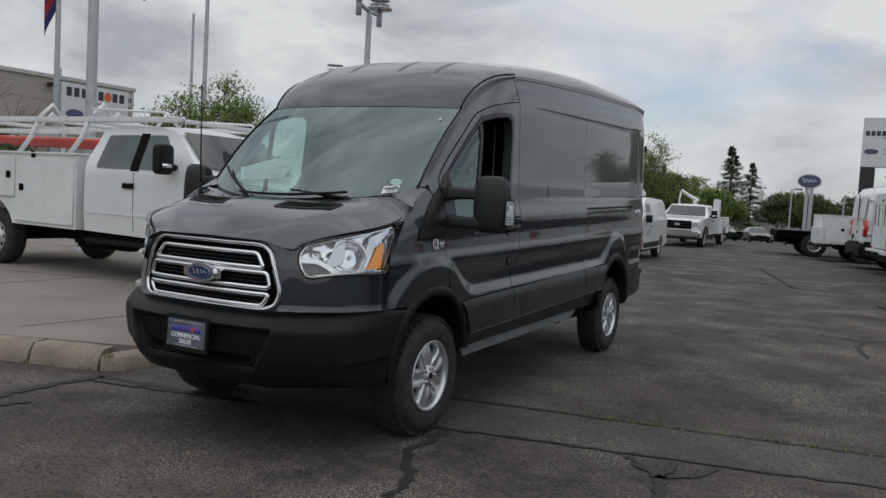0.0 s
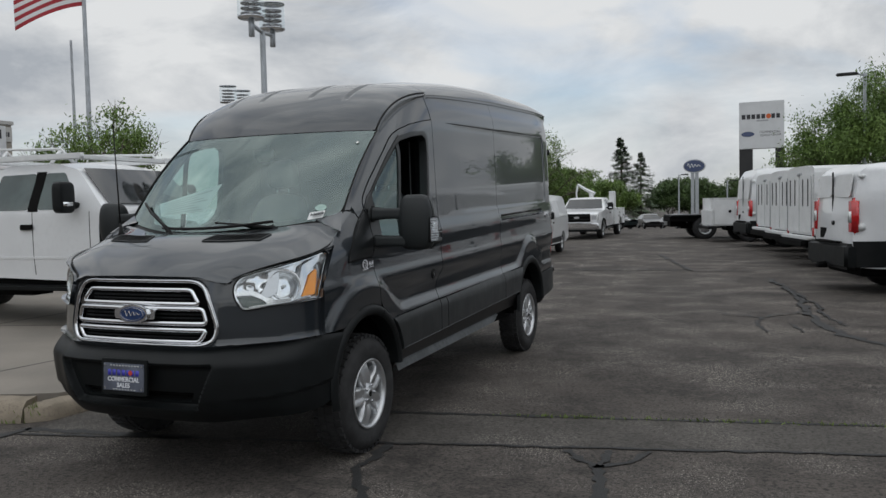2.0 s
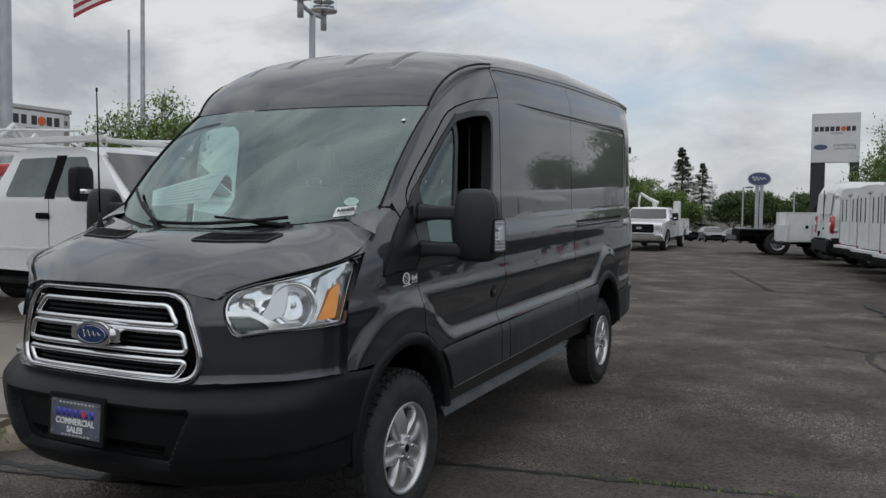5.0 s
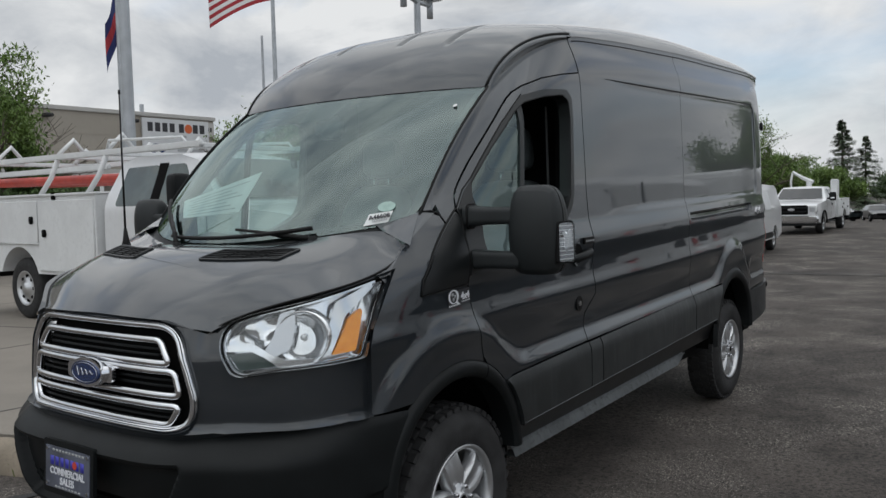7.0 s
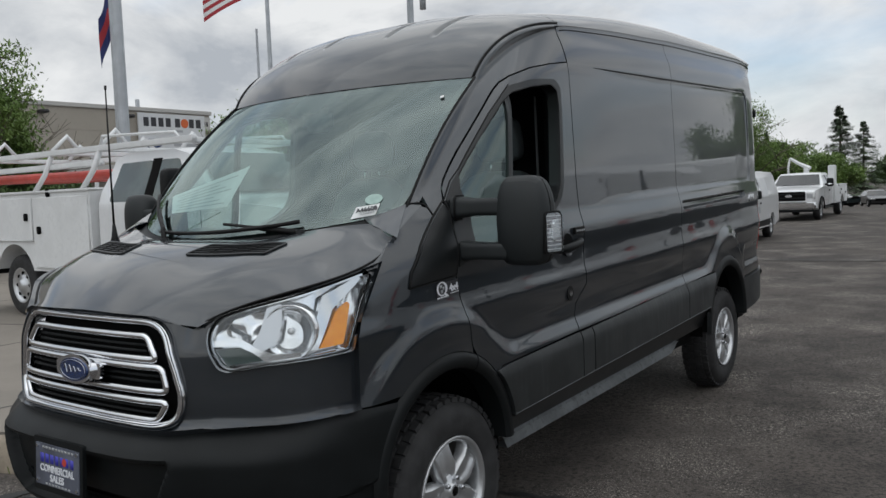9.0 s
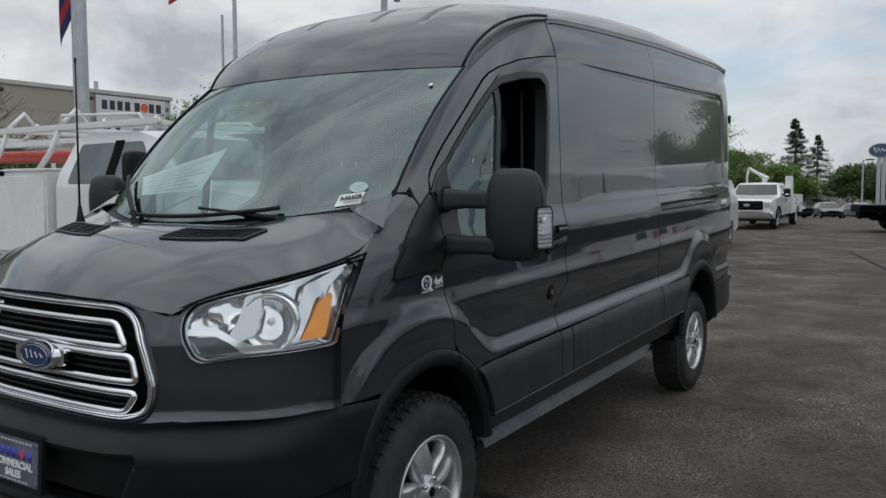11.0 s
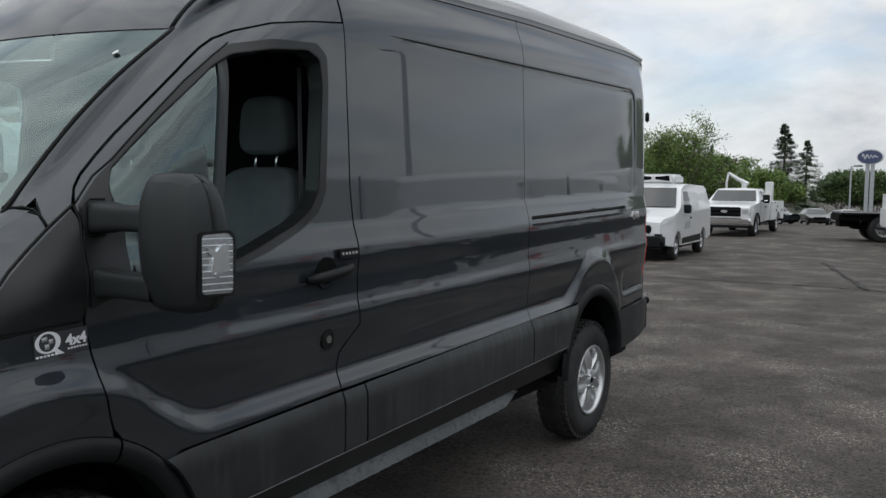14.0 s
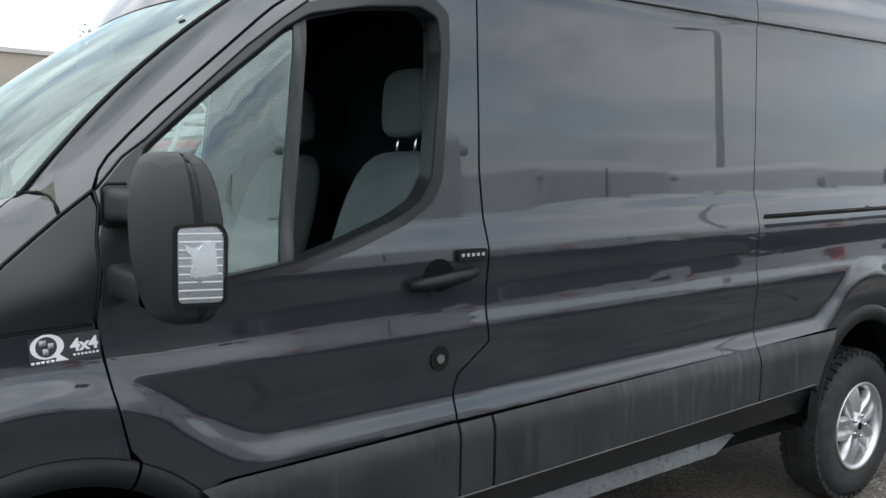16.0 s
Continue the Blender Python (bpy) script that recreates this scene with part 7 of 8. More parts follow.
# a white work-van like the grey one
VAN_OUT = [(0.05, 0.42), (-0.06, 0.55), (-0.08, 0.80), (-0.03, 1.12), (0.10, 1.25), (0.55, 1.47), (0.85, 1.62), (1.40, 2.14), (1.75, 2.38), (2.15, 2.52), (2.8, 2.57), (5.3, 2.58), (5.62, 2.52), (5.76, 2.30), (5.86, 1.30), (5.88, 0.55), (5.80, 0.46)] + wheel_cut(4.72, 0.44, 0, 180) + wheel_cut(0.98, 0.44, 0, 180)


def van_half(y, z):
    w = 1.02 - 0.05 * step(1.5, 2.4, z) - 0.12 * step(2.35, 2.62, z) - 0.012 * math.sin(max(0, min(1, (z - 0.9) / 0.6)) * math.pi)
    if y < 0.9:
        w -= 0.33 * (1 - max(y, 0) / 0.9) ** 2.4
    if y > 5.5:
        w -= 0.10 * ((y - 5.5) / 0.38) ** 2
    return w


def squash(v, z0=1.66, k=0.52):
    """Lowers the roof of a vehicle."""
    for ob in v.children:
        if ob.type == "MESH" and ob.name.split(".")[0] not in ("tail_lamp", "lamp_white", "door_mirror"):
            for w in ob.data.vertices:
                if w.co.z > z0:
                    w.co.z = z0 + (w.co.z - z0) * k
    return v


def white_van(label, high=0.0):
    v = thing("cargo_van", label, "van", "white work vehicles in a row")
    part("body", hull(VAN_OUT, van_half, 0.06, 0.03), M_WHITEPAINT, v, "", 30)
    for s in (1, -1):
        part("lower_cladding", patch([(1.46, 0.43), (4.24, 0.43), (4.24, 0.88), (1.46, 0.88)], van_half, s), M_PLASTIC, v)
        part("rear_cladding", patch([(5.18, 0.46), (5.83, 0.46), (5.87, 0.88), (5.02, 0.88), (5.16, 0.60)], van_half, s, 0.008), M_PLASTIC, v)
        part("side_window", patch(rounded([(1.05, 1.62), (1.2, 1.45), (1.95, 1.55), (1.98, 2.10), (1.55, 2.06)], 0.05), van_half, s), M_DARKGLASS, v)
        part("side_recess", patch(rounded([(2.3, 1.56), (5.45, 1.60), (5.45, 2.26), (2.3, 2.26)], 0.08), van_half, s, 0.003), M_WHITEPAINT, v)
        part("sliding_rail", patch([(3.7, 1.42), (5.3, 1.42), (5.3, 1.47), (3.7, 1.47)], van_half, s, 0.010), M_BLACK, v)
        part("tail_lamp", box((0.76 if s > 0 else -0.985, 5.74, 0.98), (0.985 if s > 0 else -0.76, 5.895, 1.58), 0.05, 3), M_RED, v, "tall red tail lamp")
        part("lamp_white", box((0.80 if s > 0 else -0.94, 5.89, 1.18), (0.94 if s > 0 else -0.80, 5.903, 1.36), 0.005), M_CLEARWHITE, v)
        m = basis((s * 0.45, 5.842, 1.92), (-1, 0, 0), (0, -0.07, 1))
        part("door_recess", card(m, 0.74, 0.66, 0.014, 0.06), M_WHITESTEEL, v)
        part("rear_door_seam", box((-0.006, 5.86, 0.85), (0.006, 5.885, 2.35)), M_BLACK, v) if s > 0 else None
        for z in (1.05, 2.10):
            part("rear_hinge", box((0.94 if s > 0 else -1.02, 5.70, z), (1.02 if s > 0 else -0.94, 5.80, z + 0.12), 0.02), M_WHITESTEEL, v)
        for y in (0.98, 4.72):
            road_wheel(v, s * 0.97, y, 0.36)
        part("door_mirror", blob((1.05 if s > 0 else -1.26, 1.05, 1.35), (1.26 if s > 0 else -1.05, 1.22, 1.78)), M_PLASTIC, v)
        part("headlight", patch([(0.06, 1.02), (0.42, 1.08), (0.62, 1.36), (0.30, 1.24)], van_half, s, 0.01), M_CLEARWHITE, v)
    part("rear_bumper", box((-0.97, 5.78, 0.42), (0.97, 6.00, 0.84), 0.05, 3), M_PLASTIC, v)
    part("bumper_step", box((-0.55, 5.9, 0.835), (0.55, 6.00, 0.865), 0.01), M_BLACK, v)
    part("plate_recess", card(basis((0.42, 5.885, 0.98), (-1, 0, 0), (0, 0, 1)), 0.34, 0.18, 0.01), M_BLACK, v)
    part("door_handle", box((-0.16, 5.87, 1.12), (-0.02, 5.91, 1.20), 0.015), M_PLASTIC, v)
    part("tow_hitch", box((-0.06, 5.98, 0.40), (0.06, 6.12, 0.50)), M_BLACK, v)
    part("front_grille", box((-0.55, -0.15, 0.90), (0.55, -0.08, 1.18), 0.03), M_PLASTIC, v)
    part("front_bumper", box((-0.86, -0.14, 0.45), (0.86, 0.1, 0.80), 0.06, 3), M_PLASTIC, v)
    m = [Vector((sx * (0.80 - 0.02 * k), y, z)) for k, (sx, y, z) in enumerate(((-1, 0.86, 1.66), (1, 0.86, 1.66), (1, 1.37, 2.14), (-1, 1.37, 2.14)))]
    bm = bmesh.new()
    bm.faces.new([bm.verts.new(p + Vector((0, -0.055, 0.055))) for p in m])
    part("windscreen", bm, M_DARKGLASS, v, smooth=0)
    part("underbody", box((-0.85, 0.3, 0.30), (0.85, 5.7, 0.55), 0.03), M_BLACK, v)
    return v


# pick-up cab with a working body behind it
CAB_OUT = [(0.02, 0.60), (-0.06, 0.80), (-0.05, 1.18), (0.08, 1.30), (0.6, 1.37), (1.25, 1.42), (1.42, 1.46), (2.02, 1.96), (2.35, 2.04), (3.2, 2.05), (3.50, 1.98), (3.64, 1.60), (3.66, 0.62), (1.55, 0.58)] + wheel_cut(0.98, 0.52, 0, 180, 0.46)


def cab_half(y, z):
    w = 1.0 - 0.21 * step(1.42, 2.08, z) ** 0.8 - 0.025 * step(0.95, 0.60, z)
    if y < 0.5:
        w -= 0.10 * (1 - max(y, -0.06) / 0.5) ** 2
    return w


def pickup_cab(v, paint=None):
    paint = paint or M_WHITEPAINT
    part("cab", hull(CAB_OUT, cab_half, 0.07, 0.035), paint, v, "", 38)
    for s in (1, -1):
        part("front_window", patch(rounded([(1.86, 1.47), (2.55, 1.47), (2.55, 1.93), (2.22, 1.93)], 0.04), cab_half, s), M_DARKGLASS if v.get("far") else M_TINTED, v)
        part("rear_window", patch(rounded([(2.72, 1.47), (3.42, 1.47), (3.36, 1.92), (2.72, 1.93)], 0.05), cab_half, s), M_DARKGLASS if v.get("far") else M_TINTED, v)
        part("window_pillar", patch([(2.55, 1.45), (2.72, 1.45), (2.72, 1.95), (2.55, 1.95)], cab_half, s, 0.008), M_BLACK, v)
        for y0 in (1.66, 2.64):
            part("door_seam", patch([(y0, 0.66), (y0 + 0.010, 0.66), (y0 + 0.010, 1.44), (y0, 1.44)], cab_half, s, 0.002), M_BLACK, v)
        part("door_handle", patch(rounded([(2.62, 1.22), (2.84, 1.22), (2.84, 1.29), (2.62, 1.29)], 0.02), cab_half, s, 0.03), M_BLACK, v, "black door handle")
        part("door_crease", patch([(1.56, 0.86), (3.64, 0.86), (3.64, 0.885), (1.56, 0.885)], cab_half, s, 0.008), paint, v)
        mir = part("door_mirror", blob((1.04 if s > 0 else -1.30, 1.82, 1.42), (1.30 if s > 0 else -1.04, 1.98, 1.80)), M_PLASTIC, v, "black towing mirror")
        part("mirror_arm", tube([(s * 0.92, 1.86, 1.50), (s * 1.10, 1.90, 1.54)], 0.04, 8), M_PLASTIC, mir)
        part("mirror_light", box((1.10 if s > 0 else -1.26, 1.808, 1.50), (1.26 if s > 0 else -1.10, 1.822, 1.56), 0.008), M_CHROME, mir)
        part("running_board", box((0.86 if s > 0 else -1.02, 1.55, 0.46), (1.02 if s > 0 else -0.86, 3.6, 0.53), 0.02), M_PLASTIC, v)
        lamp = part("headlight", box((0.60 if s > 0 else -0.93, -0.085, 0.92), (0.93 if s > 0 else -0.60, 0.10, 1.24), 0.03), M_CLEARWHITE, v, "clear headlight")
        part("lamp_dark", box((0.66 if s > 0 else -0.86, -0.092, 0.98), (0.86 if s > 0 else -0.66, -0.08, 1.16), 0.01), M_GREYINK, lamp)
        part("fender_flare", grid(lambda a, q: Vector((s * (1.0 + 0.05 * math.sin(math.pi * q)), 0.98 + (0.50 + 0.07 * q) * math.cos(radians(a)), 0.46 + (0.50 + 0.07 * q) * math.sin(radians(a)))), 20, 3, s < 0, u=(0, 180)), M_BLACK, v)
    grille_p = part("grille", box((-0.60, -0.13, 0.86), (0.60, -0.05, 1.26), 0.03), M_BLACK, v, "black grille with two bars")
    for z in (0.95, 1.12):
        part("grille_bar", box((-0.58, -0.15, z), (0.58, -0.12, z + 0.06), 0.01), M_PLASTIC, grille_p)
    part("emblem", prism(arc(0, 0, 0.13, 0, 345, 23, 0.06), 0.02, basis((0, -0.15, 1.075), (1, 0, 0), (0, 0, 1))), M_SATIN, grille_p)
    part("front_bumper", box((-0.98, -0.20, 0.50), (0.98, 0.0, 0.82), 0.05, 3), M_CHROME, v, "chrome front bumper")
    part("bumper_lower", box((-0.90, -0.16, 0.38), (0.90, 0.05, 0.52), 0.03), M_PLASTIC, v)

    def screen(u, t):
        return Vector((u * (0.86 - 0.11 * t), 1.47 + 0.52 * t - 0.06 * (1 - u * u) * 1.0 - 0.012, 1.50 + 0.45 * t + 0.030))
    part("windscreen", grid(screen, 10, 6, False), M_DARKGLASS, v)
    part("seat_row", box((-0.7, 2.5, 0.9), (0.7, 2.75, 1.62), 0.08, 3), M_SEAT, v)
    for x in (-0.42, 0.42):
        part("headrest", box((x - 0.12, 2.56, 1.60), (x + 0.12, 2.68, 1.82), 0.04, 3), M_SEAT, v)
    part("chassis", box((-0.45, 0.3, 0.42), (0.45, 6.4, 0.62), 0.02), M_BLACK, v)
    part("underside", box((-0.9, 1.5, 0.50), (0.9, 3.6, 0.62)), M_BLACK, v)


def latch(parent, x, y, z, s):
    part("latch", box((min(x, x + s * 0.02), y - 0.05, z - 0.05), (max(x, x + s * 0.02), y + 0.05, z + 0.05), 0.01), M_BLACK, parent)


def utility_bed(v, y0, y1, top, rack):
    """A white service body with side lockers."""
    bed = part("service_body", box((-0.55, y0, 0.62), (0.55, y1, 0.78)), M_WHITESTEEL, v)
    wy = 5.68
    for s in (1, -1):
        out = [(y0, 0.62), (y0, top), (y1, top), (y1, 0.62)] + [(y, z) for y, z in arc(wy, 0.44, 0.53, 20.5, 159.5, 14)]
        bm = bmesh.new()
        for x0, x1 in ((0.60, 1.06),):
            add_bm(bm, prism(out, x1 - x0, basis((s * x0 if s > 0 else s * x1, 0, 0), (0, 1, 0), (0, 0, 1))))
        part("side_locker", bm, M_WHITESTEEL, v, "", 0)
        part("locker_lid", box((0.575 if s > 0 else -1.085, y0 - 0.01, top), (1.085 if s > 0 else -0.575, y1 + 0.01, top + 0.035), 0.01), M_WHITESTEEL, v)
        for a, b, lo in ((y0 + 0.04, 5.09, 0.68), (6.26, y1 - 0.04, 0.68), (5.13, 6.22, 1.02)):
            bm = bmesh.new()
            add_box(bm, (1.058 if s > 0 else -1.076, a, lo), (1.076 if s > 0 else -1.058, b, top - 0.05), 0.008, 2)
            d = part("locker_door", bm, M_WHITESTEEL, v)
            latch(d, s * 1.076, b - 0.14 if b < 5.5 else a + 0.14, (lo + top) / 2, s)
            part("rain_rail", box((1.058 if s > 0 else -1.085, a, lo - 0.012), (1.085 if s > 0 else -1.058, b, lo + 0.004)), M_WHITESTEEL, v)
        latch(bed, s * 1.06, 4.7, top + 0.0, s)
        if rack:
            z2 = 2.09
            part("rack_rail", box((0.80 if s > 0 else -0.87, 1.9, z2), (0.87 if s > 0 else -0.80, y1 + 0.1, z2 + 0.075), 0.01), M_WHITESTEEL, v)
            part("rack_rail", box((0.80 if s > 0 else -0.86, y0 + 0.02, z2 - 0.17), (0.86 if s > 0 else -0.80, y1, z2 - 0.10), 0.01), M_WHITESTEEL, v)
            part("rack_top_rail", tube([(s * 0.84, y0 + 0.05, z2 + 0.05), (s * 0.84, y0 - 0.02, z2 + 0.18), (s * 0.84, 2.25, z2 + 0.13), (s * 0.84, 2.15, z2 + 0.04)], 0.018, 8), M_WHITESTEEL, v)
            for y in (y0 + 0.06, 4.95, y1 - 0.35):
                part("rack_leg", tube([(s * 0.98, y + 0.22, top + 0.02), (s * 0.90, y + 0.08, 1.86), (s * 0.84, y, z2)], 0.034, 8), M_WHITESTEEL, v)
                part("rack_gusset", tube([(s * 0.83, y - 0.02, z2 + 0.07), (s * 0.60, y, z2 + 0.27), (s * 0.40, y, z2 + 0.05)], 0.030, 8), M_WHITESTEEL, v)
    if rack:
        for y in (2.0, y0 + 0.05, 4.75, y1 - 0.3):
            part("rack_cross_bar", box((-0.84, y, 2.09), (0.84, y + 0.06, 2.15), 0.01), M_WHITESTEEL, v)
        part("red_tube", tube([(-0.55, y0 + 0.15, 1.82), (-0.55, y1 + 0.3, 1.86)], 0.065, 14), M_REDTUBE, v, "red painted tube under the rack")
        part("red_tube", tube([(0.30, y0 + 0.15, 1.82), (0.30, y1 + 0.3, 1.86)], 0.065, 14), M_REDTUBE, v, "red painted tube under the rack")
    part("tailgate", box((-1.06, y1 - 0.03, 0.62), (1.06, y1 + 0.05, 1.2), 0.01), M_WHITESTEEL, v)
    part("rear_step", box((-1.06, y1, 0.50), (1.06, y1 + 0.18, 0.60), 0.02), M_PLASTIC, v)


def work_truck(name, label, top=1.50, rack=False, cab=True, length=7.0, far=True, dual=False):
    v = thing(name, label, "truck", "white work vehicles in a row" if far else "")
    if far:
        v["far"] = True
    pickup_cab(v)
    if far:
        del v["far"]
    utility_bed(v, 3.74, length, top, rack)
    for s in (1, -1):
        road_wheel(v, s * 0.98, 0.98, 0.41)
        road_wheel(v, s * 1.0, 5.68, 0.41, 0.26)
    part("rear_axle", tube([(-0.9, 5.68, 0.42), (0.9, 5.68, 0.42)], 0.07, 10), M_BLACK, v)
    part("fuel_tank", box((-0.75, 3.0, 0.36), (-0.3, 4.2, 0.58), 0.05), M_BLACK, v)
    return v


ladder_truck = place(work_truck("work_truck", "white extended-cab work truck with a ladder rack and side lockers", 1.62, True, far=False), -2.90, 5.03, 90, 0.155)
ladder_truck.scale = (1.0, 1.0, 1.045)

crane_truck = place(work_truck("crane_truck", "white service truck with a small folded crane", 1.45), -4.72, 31.4, 2)
crane_truck.scale = (0.97, 1.0, 0.88)
part("crane_post", tube([(-0.10, 4.0, 1.4), (-0.10, 4.0, 2.30)], 0.11, 12), M_WHITESTEEL, crane_truck)
part("crane_boom", tube([(0.05, 4.0, 2.28), (-0.40, 4.1, 2.52), (-0.80, 4.2, 2.80)], [0.11, 0.09, 0.07], 6), M_WHITESTEEL, crane_truck)
part("crane_strut", tube([(-0.80, 4.2, 2.80), (-0.88, 4.2, 2.35), (-0.85, 4.2, 1.5)], 0.05, 6), M_WHITESTEEL, crane_truck)
part("crane_hook", box((0.70, 4.3, 1.48), (1.0, 4.6, 2.40), 0.03), M_WHITESTEEL, crane_truck)


def service_box(label, high=2.30, length=6.7):
    """A cab with a tall enclosed service body, seen from behind."""
    v = thing("service_box_truck", label, "truck", "white work vehicles in a row")
    v["far"] = True
    pickup_cab(v)
    del v["far"]
    y0, y1 = 3.74, length
    prof = [(-1.04, 0.74), (1.04, 0.74), (1.04, high - 0.14), (1.01, high - 0.05), (0.92, high), (0.4, high + 0.03), (-0.4, high + 0.03), (-0.92, high), (-1.01, high - 0.05), (-1.04, high - 0.14)]
    part("enclosed_body", prism(prof, y1 - y0, basis((0, y1, 0), (1, 0, 0), (0, 0, 1))), M_WHITESTEEL, v, "", 25)
    for s in (1, -1):
        for a, b in ((y0 + 0.05, 4.6), (5.70, y1 - 0.05)):
            d = part("locker_door", box((1.038 if s > 0 else -1.056, a, 0.78), (1.056 if s > 0 else -1.038, b, 1.60), 0.008), M_WHITESTEEL, v)
            latch(d, s * 1.056, (a + b) / 2, 1.15, s)
        part("side_rail", box((1.038 if s > 0 else -1.07, y0, 1.66), (1.07 if s > 0 else -1.038, y1, 1.70)), M_WHITESTEEL, v)
        m = basis((s * 0.50, y1 + 0.002, 1.46), (-1, 0, 0), (0, 0, 1))
        door = part("rear_door", card(m, 0.92, 1.34, 0.03, 0.02), M_WHITESTEEL, v)
        for dx in (-0.2, 0.18):
            part("door_slot", card(m @ pose(dx, 0.25, 0.031), 0.035, 0.62, 0.012), M_BLACK, door)
        part("hinge_strip", card(m @ pose(-s * 0.44, 0, 0.031), 0.03, 1.25, 0.015), M_GREYINK, door)
        part("rear_light", box((0.94 if s > 0 else -1.02, y1, 0.72), (1.02 if s > 0 else -0.94, y1 + 0.03, 0.92), 0.01), M_RED, v)
        road_wheel(v, s * 0.98, 0.98, 0.41)
        road_wheel(v, s * 1.0, 5.15, 0.41, 0.26)
    part("rear_platform", box((-1.06, y1, 0.64), (1.06, y1 + 0.16, 0.72), 0.01), M_WHITESTEEL, v)
    part("platform_skirt", box((-0.9, y1 + 0.02, 0.48), (0.9, y1 + 0.25, 0.62), 0.02), M_BLACK, v)
    part("door_lamp", box((-0.12, y1, high - 0.20), (0.12, y1 + 0.05, high - 0.12), 0.01), M_GREYINK, v)
    return v


# the row of parked white vehicles; each stands with its tail to the lane
ROW = 105.0


def tail_at(ob, x, y, length, yaw=ROW):
    """Stands a vehicle with the middle of its tail at (x, y)."""
    a = radians(yaw)
    return place(ob, x + length * math.sin(a), y - length * math.cos(a), yaw)


tail_at(squash(white_van("white low-roof van with a dark lower body, tail to lane")), 4.24, 11.7, 5.95)
tail_at(squash(white_van("white low-roof cargo van parked in the row, tail to the lane")), 4.75, 14.4, 5.95)
tail_at(squash(white_van("white low-roof cargo van parked in the row, tail to the lane")), 5.75, 8.3, 5.95)
tail_at(white_van("white cargo van parked in the row, tail to the lane"), 6.0, 4.9, 5.95)
tail_at(squash(white_van("white low-roof cargo van parked in the row, tail to the lane")), 6.7, 1.0, 5.95)
tail_at(service_box("white enclosed service truck with slotted rear doors"), 3.52, 17.3, 7.1)
tail_at(service_box("white enclosed service truck with slotted rear doors"), 3.08, 20.1, 7.1)
tail_at(service_box("white enclosed service truck with slotted rear doors"), 2.65, 22.9, 7.1)
tail_at(white_van("white cargo van between service trucks, tail to the lane"), 2.20, 25.7, 5.95)
low_truck = tail_at(work_truck("work_truck", "white truck with low side lockers and a rounded cap", 1.62), 0.60, 29.3, 7.25)
part("bed_cap", prism([(-1.0, 1.65), (1.0, 1.65), (1.0, 2.15), (0.85, 2.34), (-0.85, 2.34), (-1.0, 2.15)], 1.3, basis((0, 5.2, 0), (1, 0, 0), (0, 0, 1))), M_WHITESTEEL, low_truck, "", 25)


def flatbed():
    v = thing("flatbed_truck", "white flatbed truck with a dark platform", "truck", "white work vehicles in a row")
    v["far"] = True
    pickup_cab(v)
    del v["far"]
    part("platform", box((-1.15, 3.8, 0.94), (1.15, 6.9, 1.00), 0.01), M_PLASTIC, v)
    part("platform_rail", box((-1.0, 3.8, 0.72), (1.0, 6.95, 0.94), 0.02), M_BLACK, v)
    part("headboard", box((-1.1, 3.72, 0.95), (1.1, 3.80, 1.9), 0.02), M_BLACK, v)
    for s in (1, -1):
        road_wheel(v, s * 0.98, 0.98, 0.41)
        road_wheel(v, s * 1.10, 5.55, 0.46, 0.5)
    part("rear_frame", box((-0.45, 6.2, 0.5), (0.45, 6.85, 0.8)), M_BLACK, v)
    return v


tail_at(flatbed(), -1.0, 32.0, 6.9)

# small white delivery van with a cooling unit on its roof
CITY_OUT = [(0.04, 0.40), (-0.05, 0.60), (-0.03, 0.92), (0.12, 1.02), (0.85, 1.18), (1.05, 1.24), (1.62, 1.72), (1.95, 1.82), (2.6, 1.85), (4.4, 1.82), (4.68, 1.72), (4.80, 1.1), (4.82, 0.45)] + wheel_cut(3.85, 0.37, 0, 180, 0.34) + wheel_cut(0.86, 0.37, 0, 180, 0.34)


def city_half(y, z):
    w = 0.92 - 0.14 * step(1.1, 1.85, z)
    if y < 0.7:
        w -= 0.22 * (1 - max(y, 0) / 0.7) ** 2.2
    return w


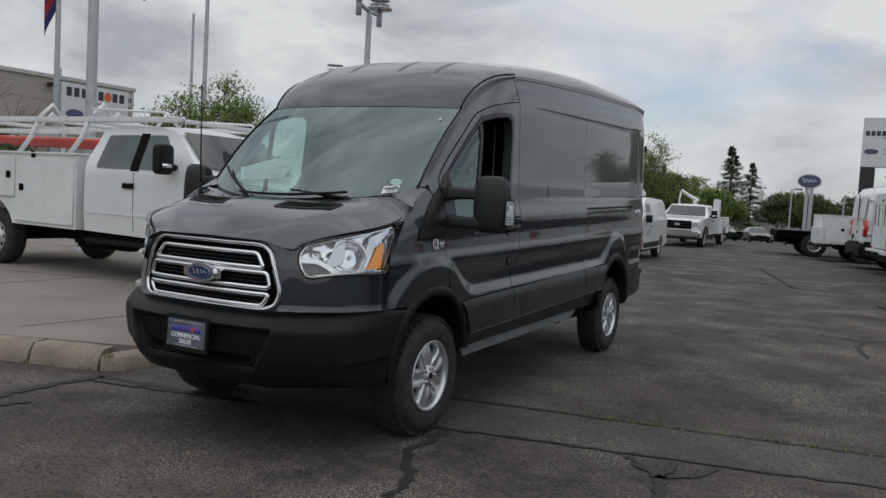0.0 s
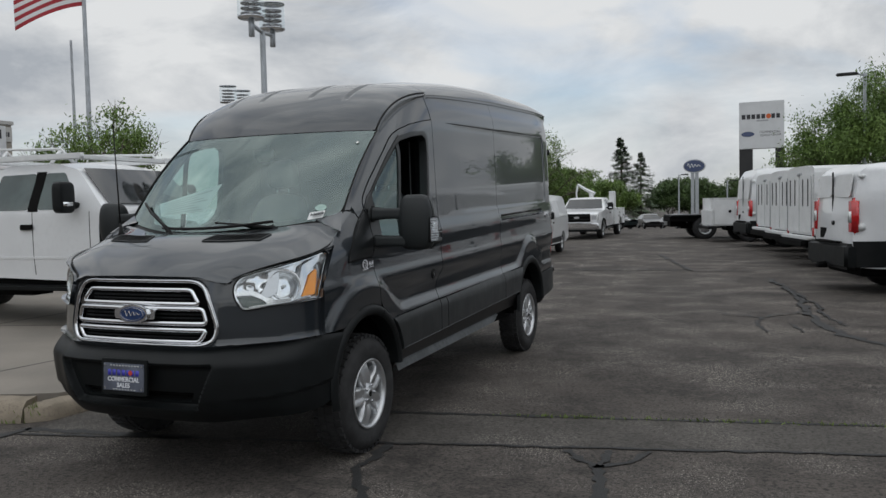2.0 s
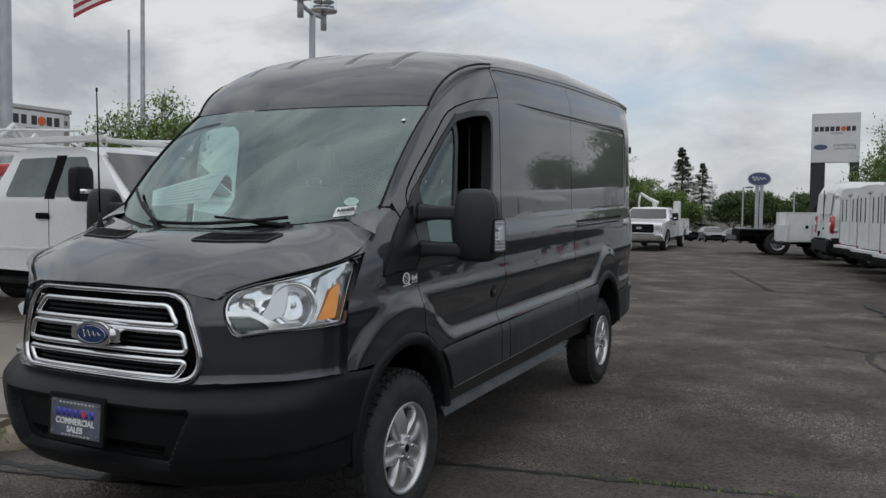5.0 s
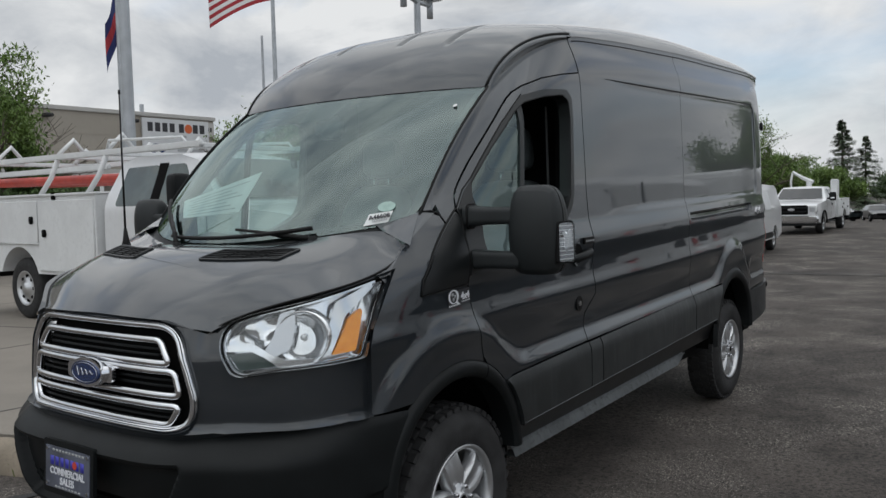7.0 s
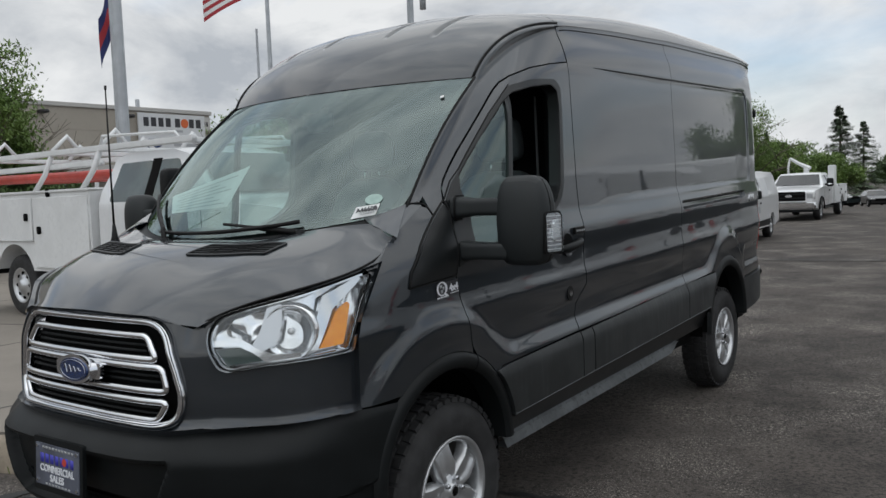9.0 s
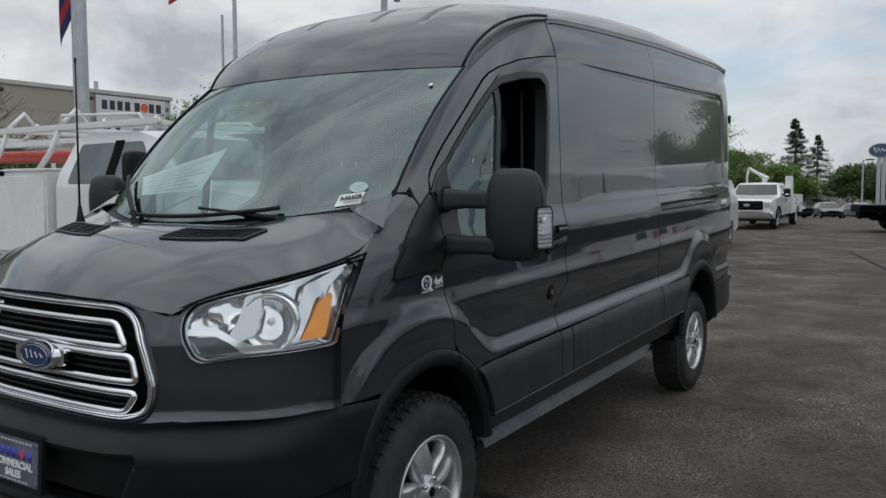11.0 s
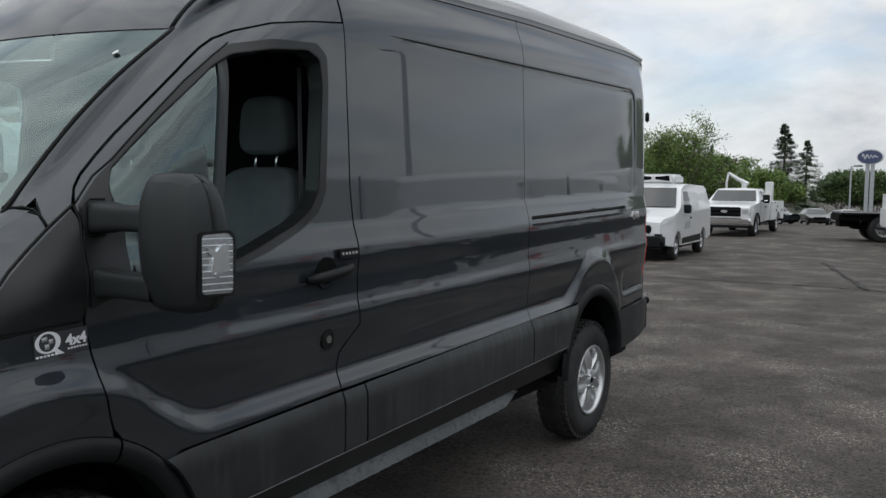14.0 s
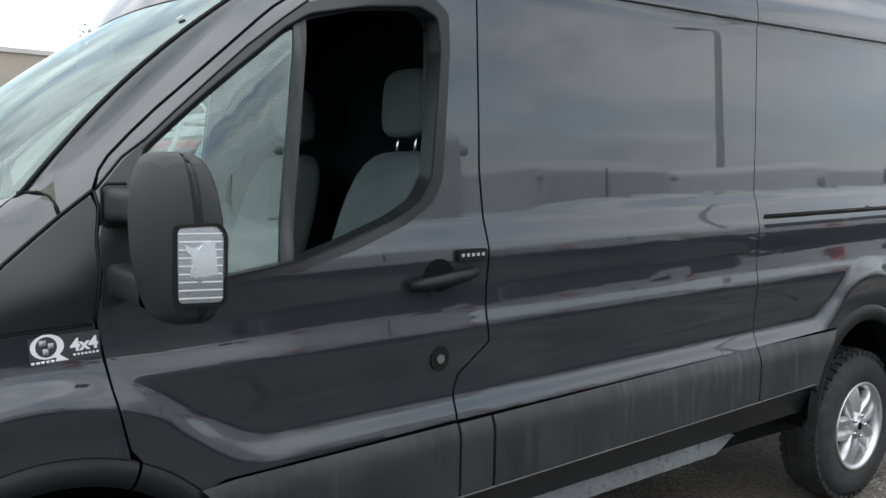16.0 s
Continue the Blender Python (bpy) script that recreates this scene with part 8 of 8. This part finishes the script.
city = thing("delivery_van", "small white delivery van with a roof cooling unit and black bumper", "van")
part("body", hull(CITY_OUT, city_half, 0.07, 0.04), M_WHITEPAINT, city, "", 40)
part("windscreen", grid(lambda u, t: Vector((u * (0.80 - 0.12 * t), 1.02 + 0.56 * t - 0.10 * (1 - u * u) + 0.02, 1.27 + 0.46 * t + 0.02)), 10, 6, False), M_DARKGLASS, city)
for s in (1, -1):
    part("front_window", patch(rounded([(1.38, 1.18), (2.25, 1.16), (2.25, 1.66), (1.75, 1.66)], 0.04), city_half, s), M_DARKGLASS, city)
    part("side_panel", patch(rounded([(2.42, 1.16), (3.3, 1.16), (3.3, 1.66), (2.42, 1.66)], 0.05), city_half, s, 0.004), M_SIGNWHITE, city)
    part("side_print", patch(rounded([(1.5, 0.72), (2.2, 0.74), (2.1, 0.92), (1.6, 0.90)], 0.05), city_half, s, 0.004), M_GREYINK, city)
    part("headlight", patch([(0.02, 0.86), (0.30, 0.90), (0.66, 1.10), (0.25, 1.02)], city_half, s, 0.012), M_CLEARWHITE, city)
    part("sill", patch([(1.26, 0.38), (3.46, 0.38), (3.46, 0.55), (1.26, 0.52)], city_half, s), M_PLASTIC, city)
    part("door_mirror", blob((0.90 if s > 0 else -1.08, 1.42, 1.12), (1.08 if s > 0 else -0.90, 1.56, 1.34)), M_PLASTIC, city)
    part("door_handle", patch([(2.08, 0.98), (2.24, 0.98), (2.24, 1.02), (2.08, 1.02)], city_half, s, 0.02), M_BLACK, city)
    for y in (0.86, 3.85):
        road_wheel(city, s * 0.88, y, 0.325, 0.2)
part("front_bumper", box((-0.80, -0.13, 0.30), (0.80, 0.15, 0.66), 0.07, 3), M_PLASTIC, city)
gr = part("grille", box((-0.50, -0.10, 0.66), (0.50, 0.0, 0.86), 0.03), M_BLACK, city)
for k in range(4):
    part("grille_slat", box((-0.48, -0.112, 0.68 + 0.045 * k), (0.48, -0.098, 0.70 + 0.045 * k)), M_PLASTIC, gr)
unit = part("cooling_unit", box((-0.55, 1.95, 1.84), (0.55, 2.95, 2.10), 0.06, 3), M_WHITESTEEL, city, "white roof cooling unit")
part("fan_slot", prism(rounded([(-0.42, -0.06), (-0.05, -0.02), (-0.05, 0.05), (-0.40, 0.08)], 0.02), 0.01, basis((0, 1.955, 1.98), (1, 0, 0), (0, 0, 1))), M_BLACK, unit)
part("fan_slot", prism(rounded([(0.05, -0.02), (0.42, -0.06), (0.40, 0.08), (0.05, 0.05)], 0.02), 0.01, basis((0, 1.955, 1.98), (1, 0, 0), (0, 0, 1))), M_BLACK, unit)
bar_parts("bonnet_print", basis((0, 0.55, 1.175), (1, 0, 0), (0, 1, 0.15)), [(0.0, -0.3, 0.3, 0.05)], M_GREYINK, city)
part("underside", box((-0.75, 0.3, 0.25), (0.75, 4.7, 0.45)), M_BLACK, city)
place(city, -3.75, 18.55, 4)

# far cars
SUV_OUT = [(0.03, 0.42), (-0.04, 0.9), (0.9, 1.05), (1.25, 1.15), (1.85, 1.75), (2.3, 1.84), (4.6, 1.82), (4.95, 1.2), (5.0, 0.5)] + wheel_cut(4.0, 0.42, 0, 180, 0.38) + wheel_cut(0.95, 0.42, 0, 180, 0.38)
CAR_OUT = [(0.03, 0.32), (-0.04, 0.68), (0.9, 0.88), (1.25, 0.95), (1.95, 1.38), (2.4, 1.45), (3.3, 1.40), (4.1, 1.02), (4.6, 0.95), (4.68, 0.4)] + wheel_cut(3.75, 0.36, 0, 180, 0.32) + wheel_cut(0.9, 0.36, 0, 180, 0.32)


def car(kind, paint, label, x, y, yaw, group="cars at the far end"):
    out, belt, top, wr = (SUV_OUT, 1.18, 1.72, 0.38) if kind == "suv" else (CAR_OUT, 0.95, 1.36, 0.32)

    def half(y, z):
        return 0.95 - 0.24 * step(belt - 0.05, top + 0.1, z) - (0.15 * (1 - max(y, 0) / 0.6) ** 2 if y < 0.6 else 0)
    c = thing("car", label, "car", group)
    part("body", hull(out, half, 0.12, 0.04), paint, c, "", 40)
    a, b = (1.75, 4.7) if kind == "suv" else (1.75, 3.6)
    for s in (1, -1):
        part("side_window", patch(rounded([(a - 0.2, belt), (b, belt), (b - 0.25, top - 0.04), (a + 0.35, top - 0.04)], 0.06), half, s), M_DARKGLASS, c)
        part("headlight", patch([(0.0, belt - 0.32), (0.35, belt - 0.26), (0.4, belt - 0.12), (0.02, belt - 0.18)], half, s, 0.012), M_CLEARWHITE, c)
        for yy in ((0.95, 4.0) if kind == "suv" else (0.9, 3.75)):
            road_wheel(c, s * 0.93, yy, wr, 0.2)
    part("windscreen", grid(lambda u, t: Vector((u * (0.80 - 0.12 * t), (1.30 + 0.5 * t if kind == "suv" else 1.32 + 0.58 * t) - 0.07 * (1 - u * u), belt + 0.03 + (top - belt) * 0.93 * t + 0.03)), 8, 4, False), M_DARKGLASS, c)
    part("front_grille", box((-0.5, -0.08, belt - 0.42), (0.5, -0.03, belt - 0.2), 0.02), M_BLACK, c)
    part("underside", box((-0.75, 0.2, 0.2), (0.75, 4.4, 0.42)), M_BLACK, c)
    return place(c, x, y, yaw)


car("suv", M_DARKTEAL, "dark green sport utility car at the far end of the lot", -10.4, 80.0, 65)
car("car", M_DARKCAR, "black saloon at the far end of the lot", -8.3, 80.0, 20)
car("car", M_SILVERCAR, "silver car at the far end of the lot", -5.2, 82.0, 35)
car("car", M_DARKCAR, "black car at the far end of the lot", -2.2, 84.0, 25)
car("car", M_SILVERCAR, "pale car at the far end of the lot", -13.5, 80.0, 80)
car("suv", M_DARKTEAL, "dark sport utility car behind the delivery van", -7.6, 29.5, 10)
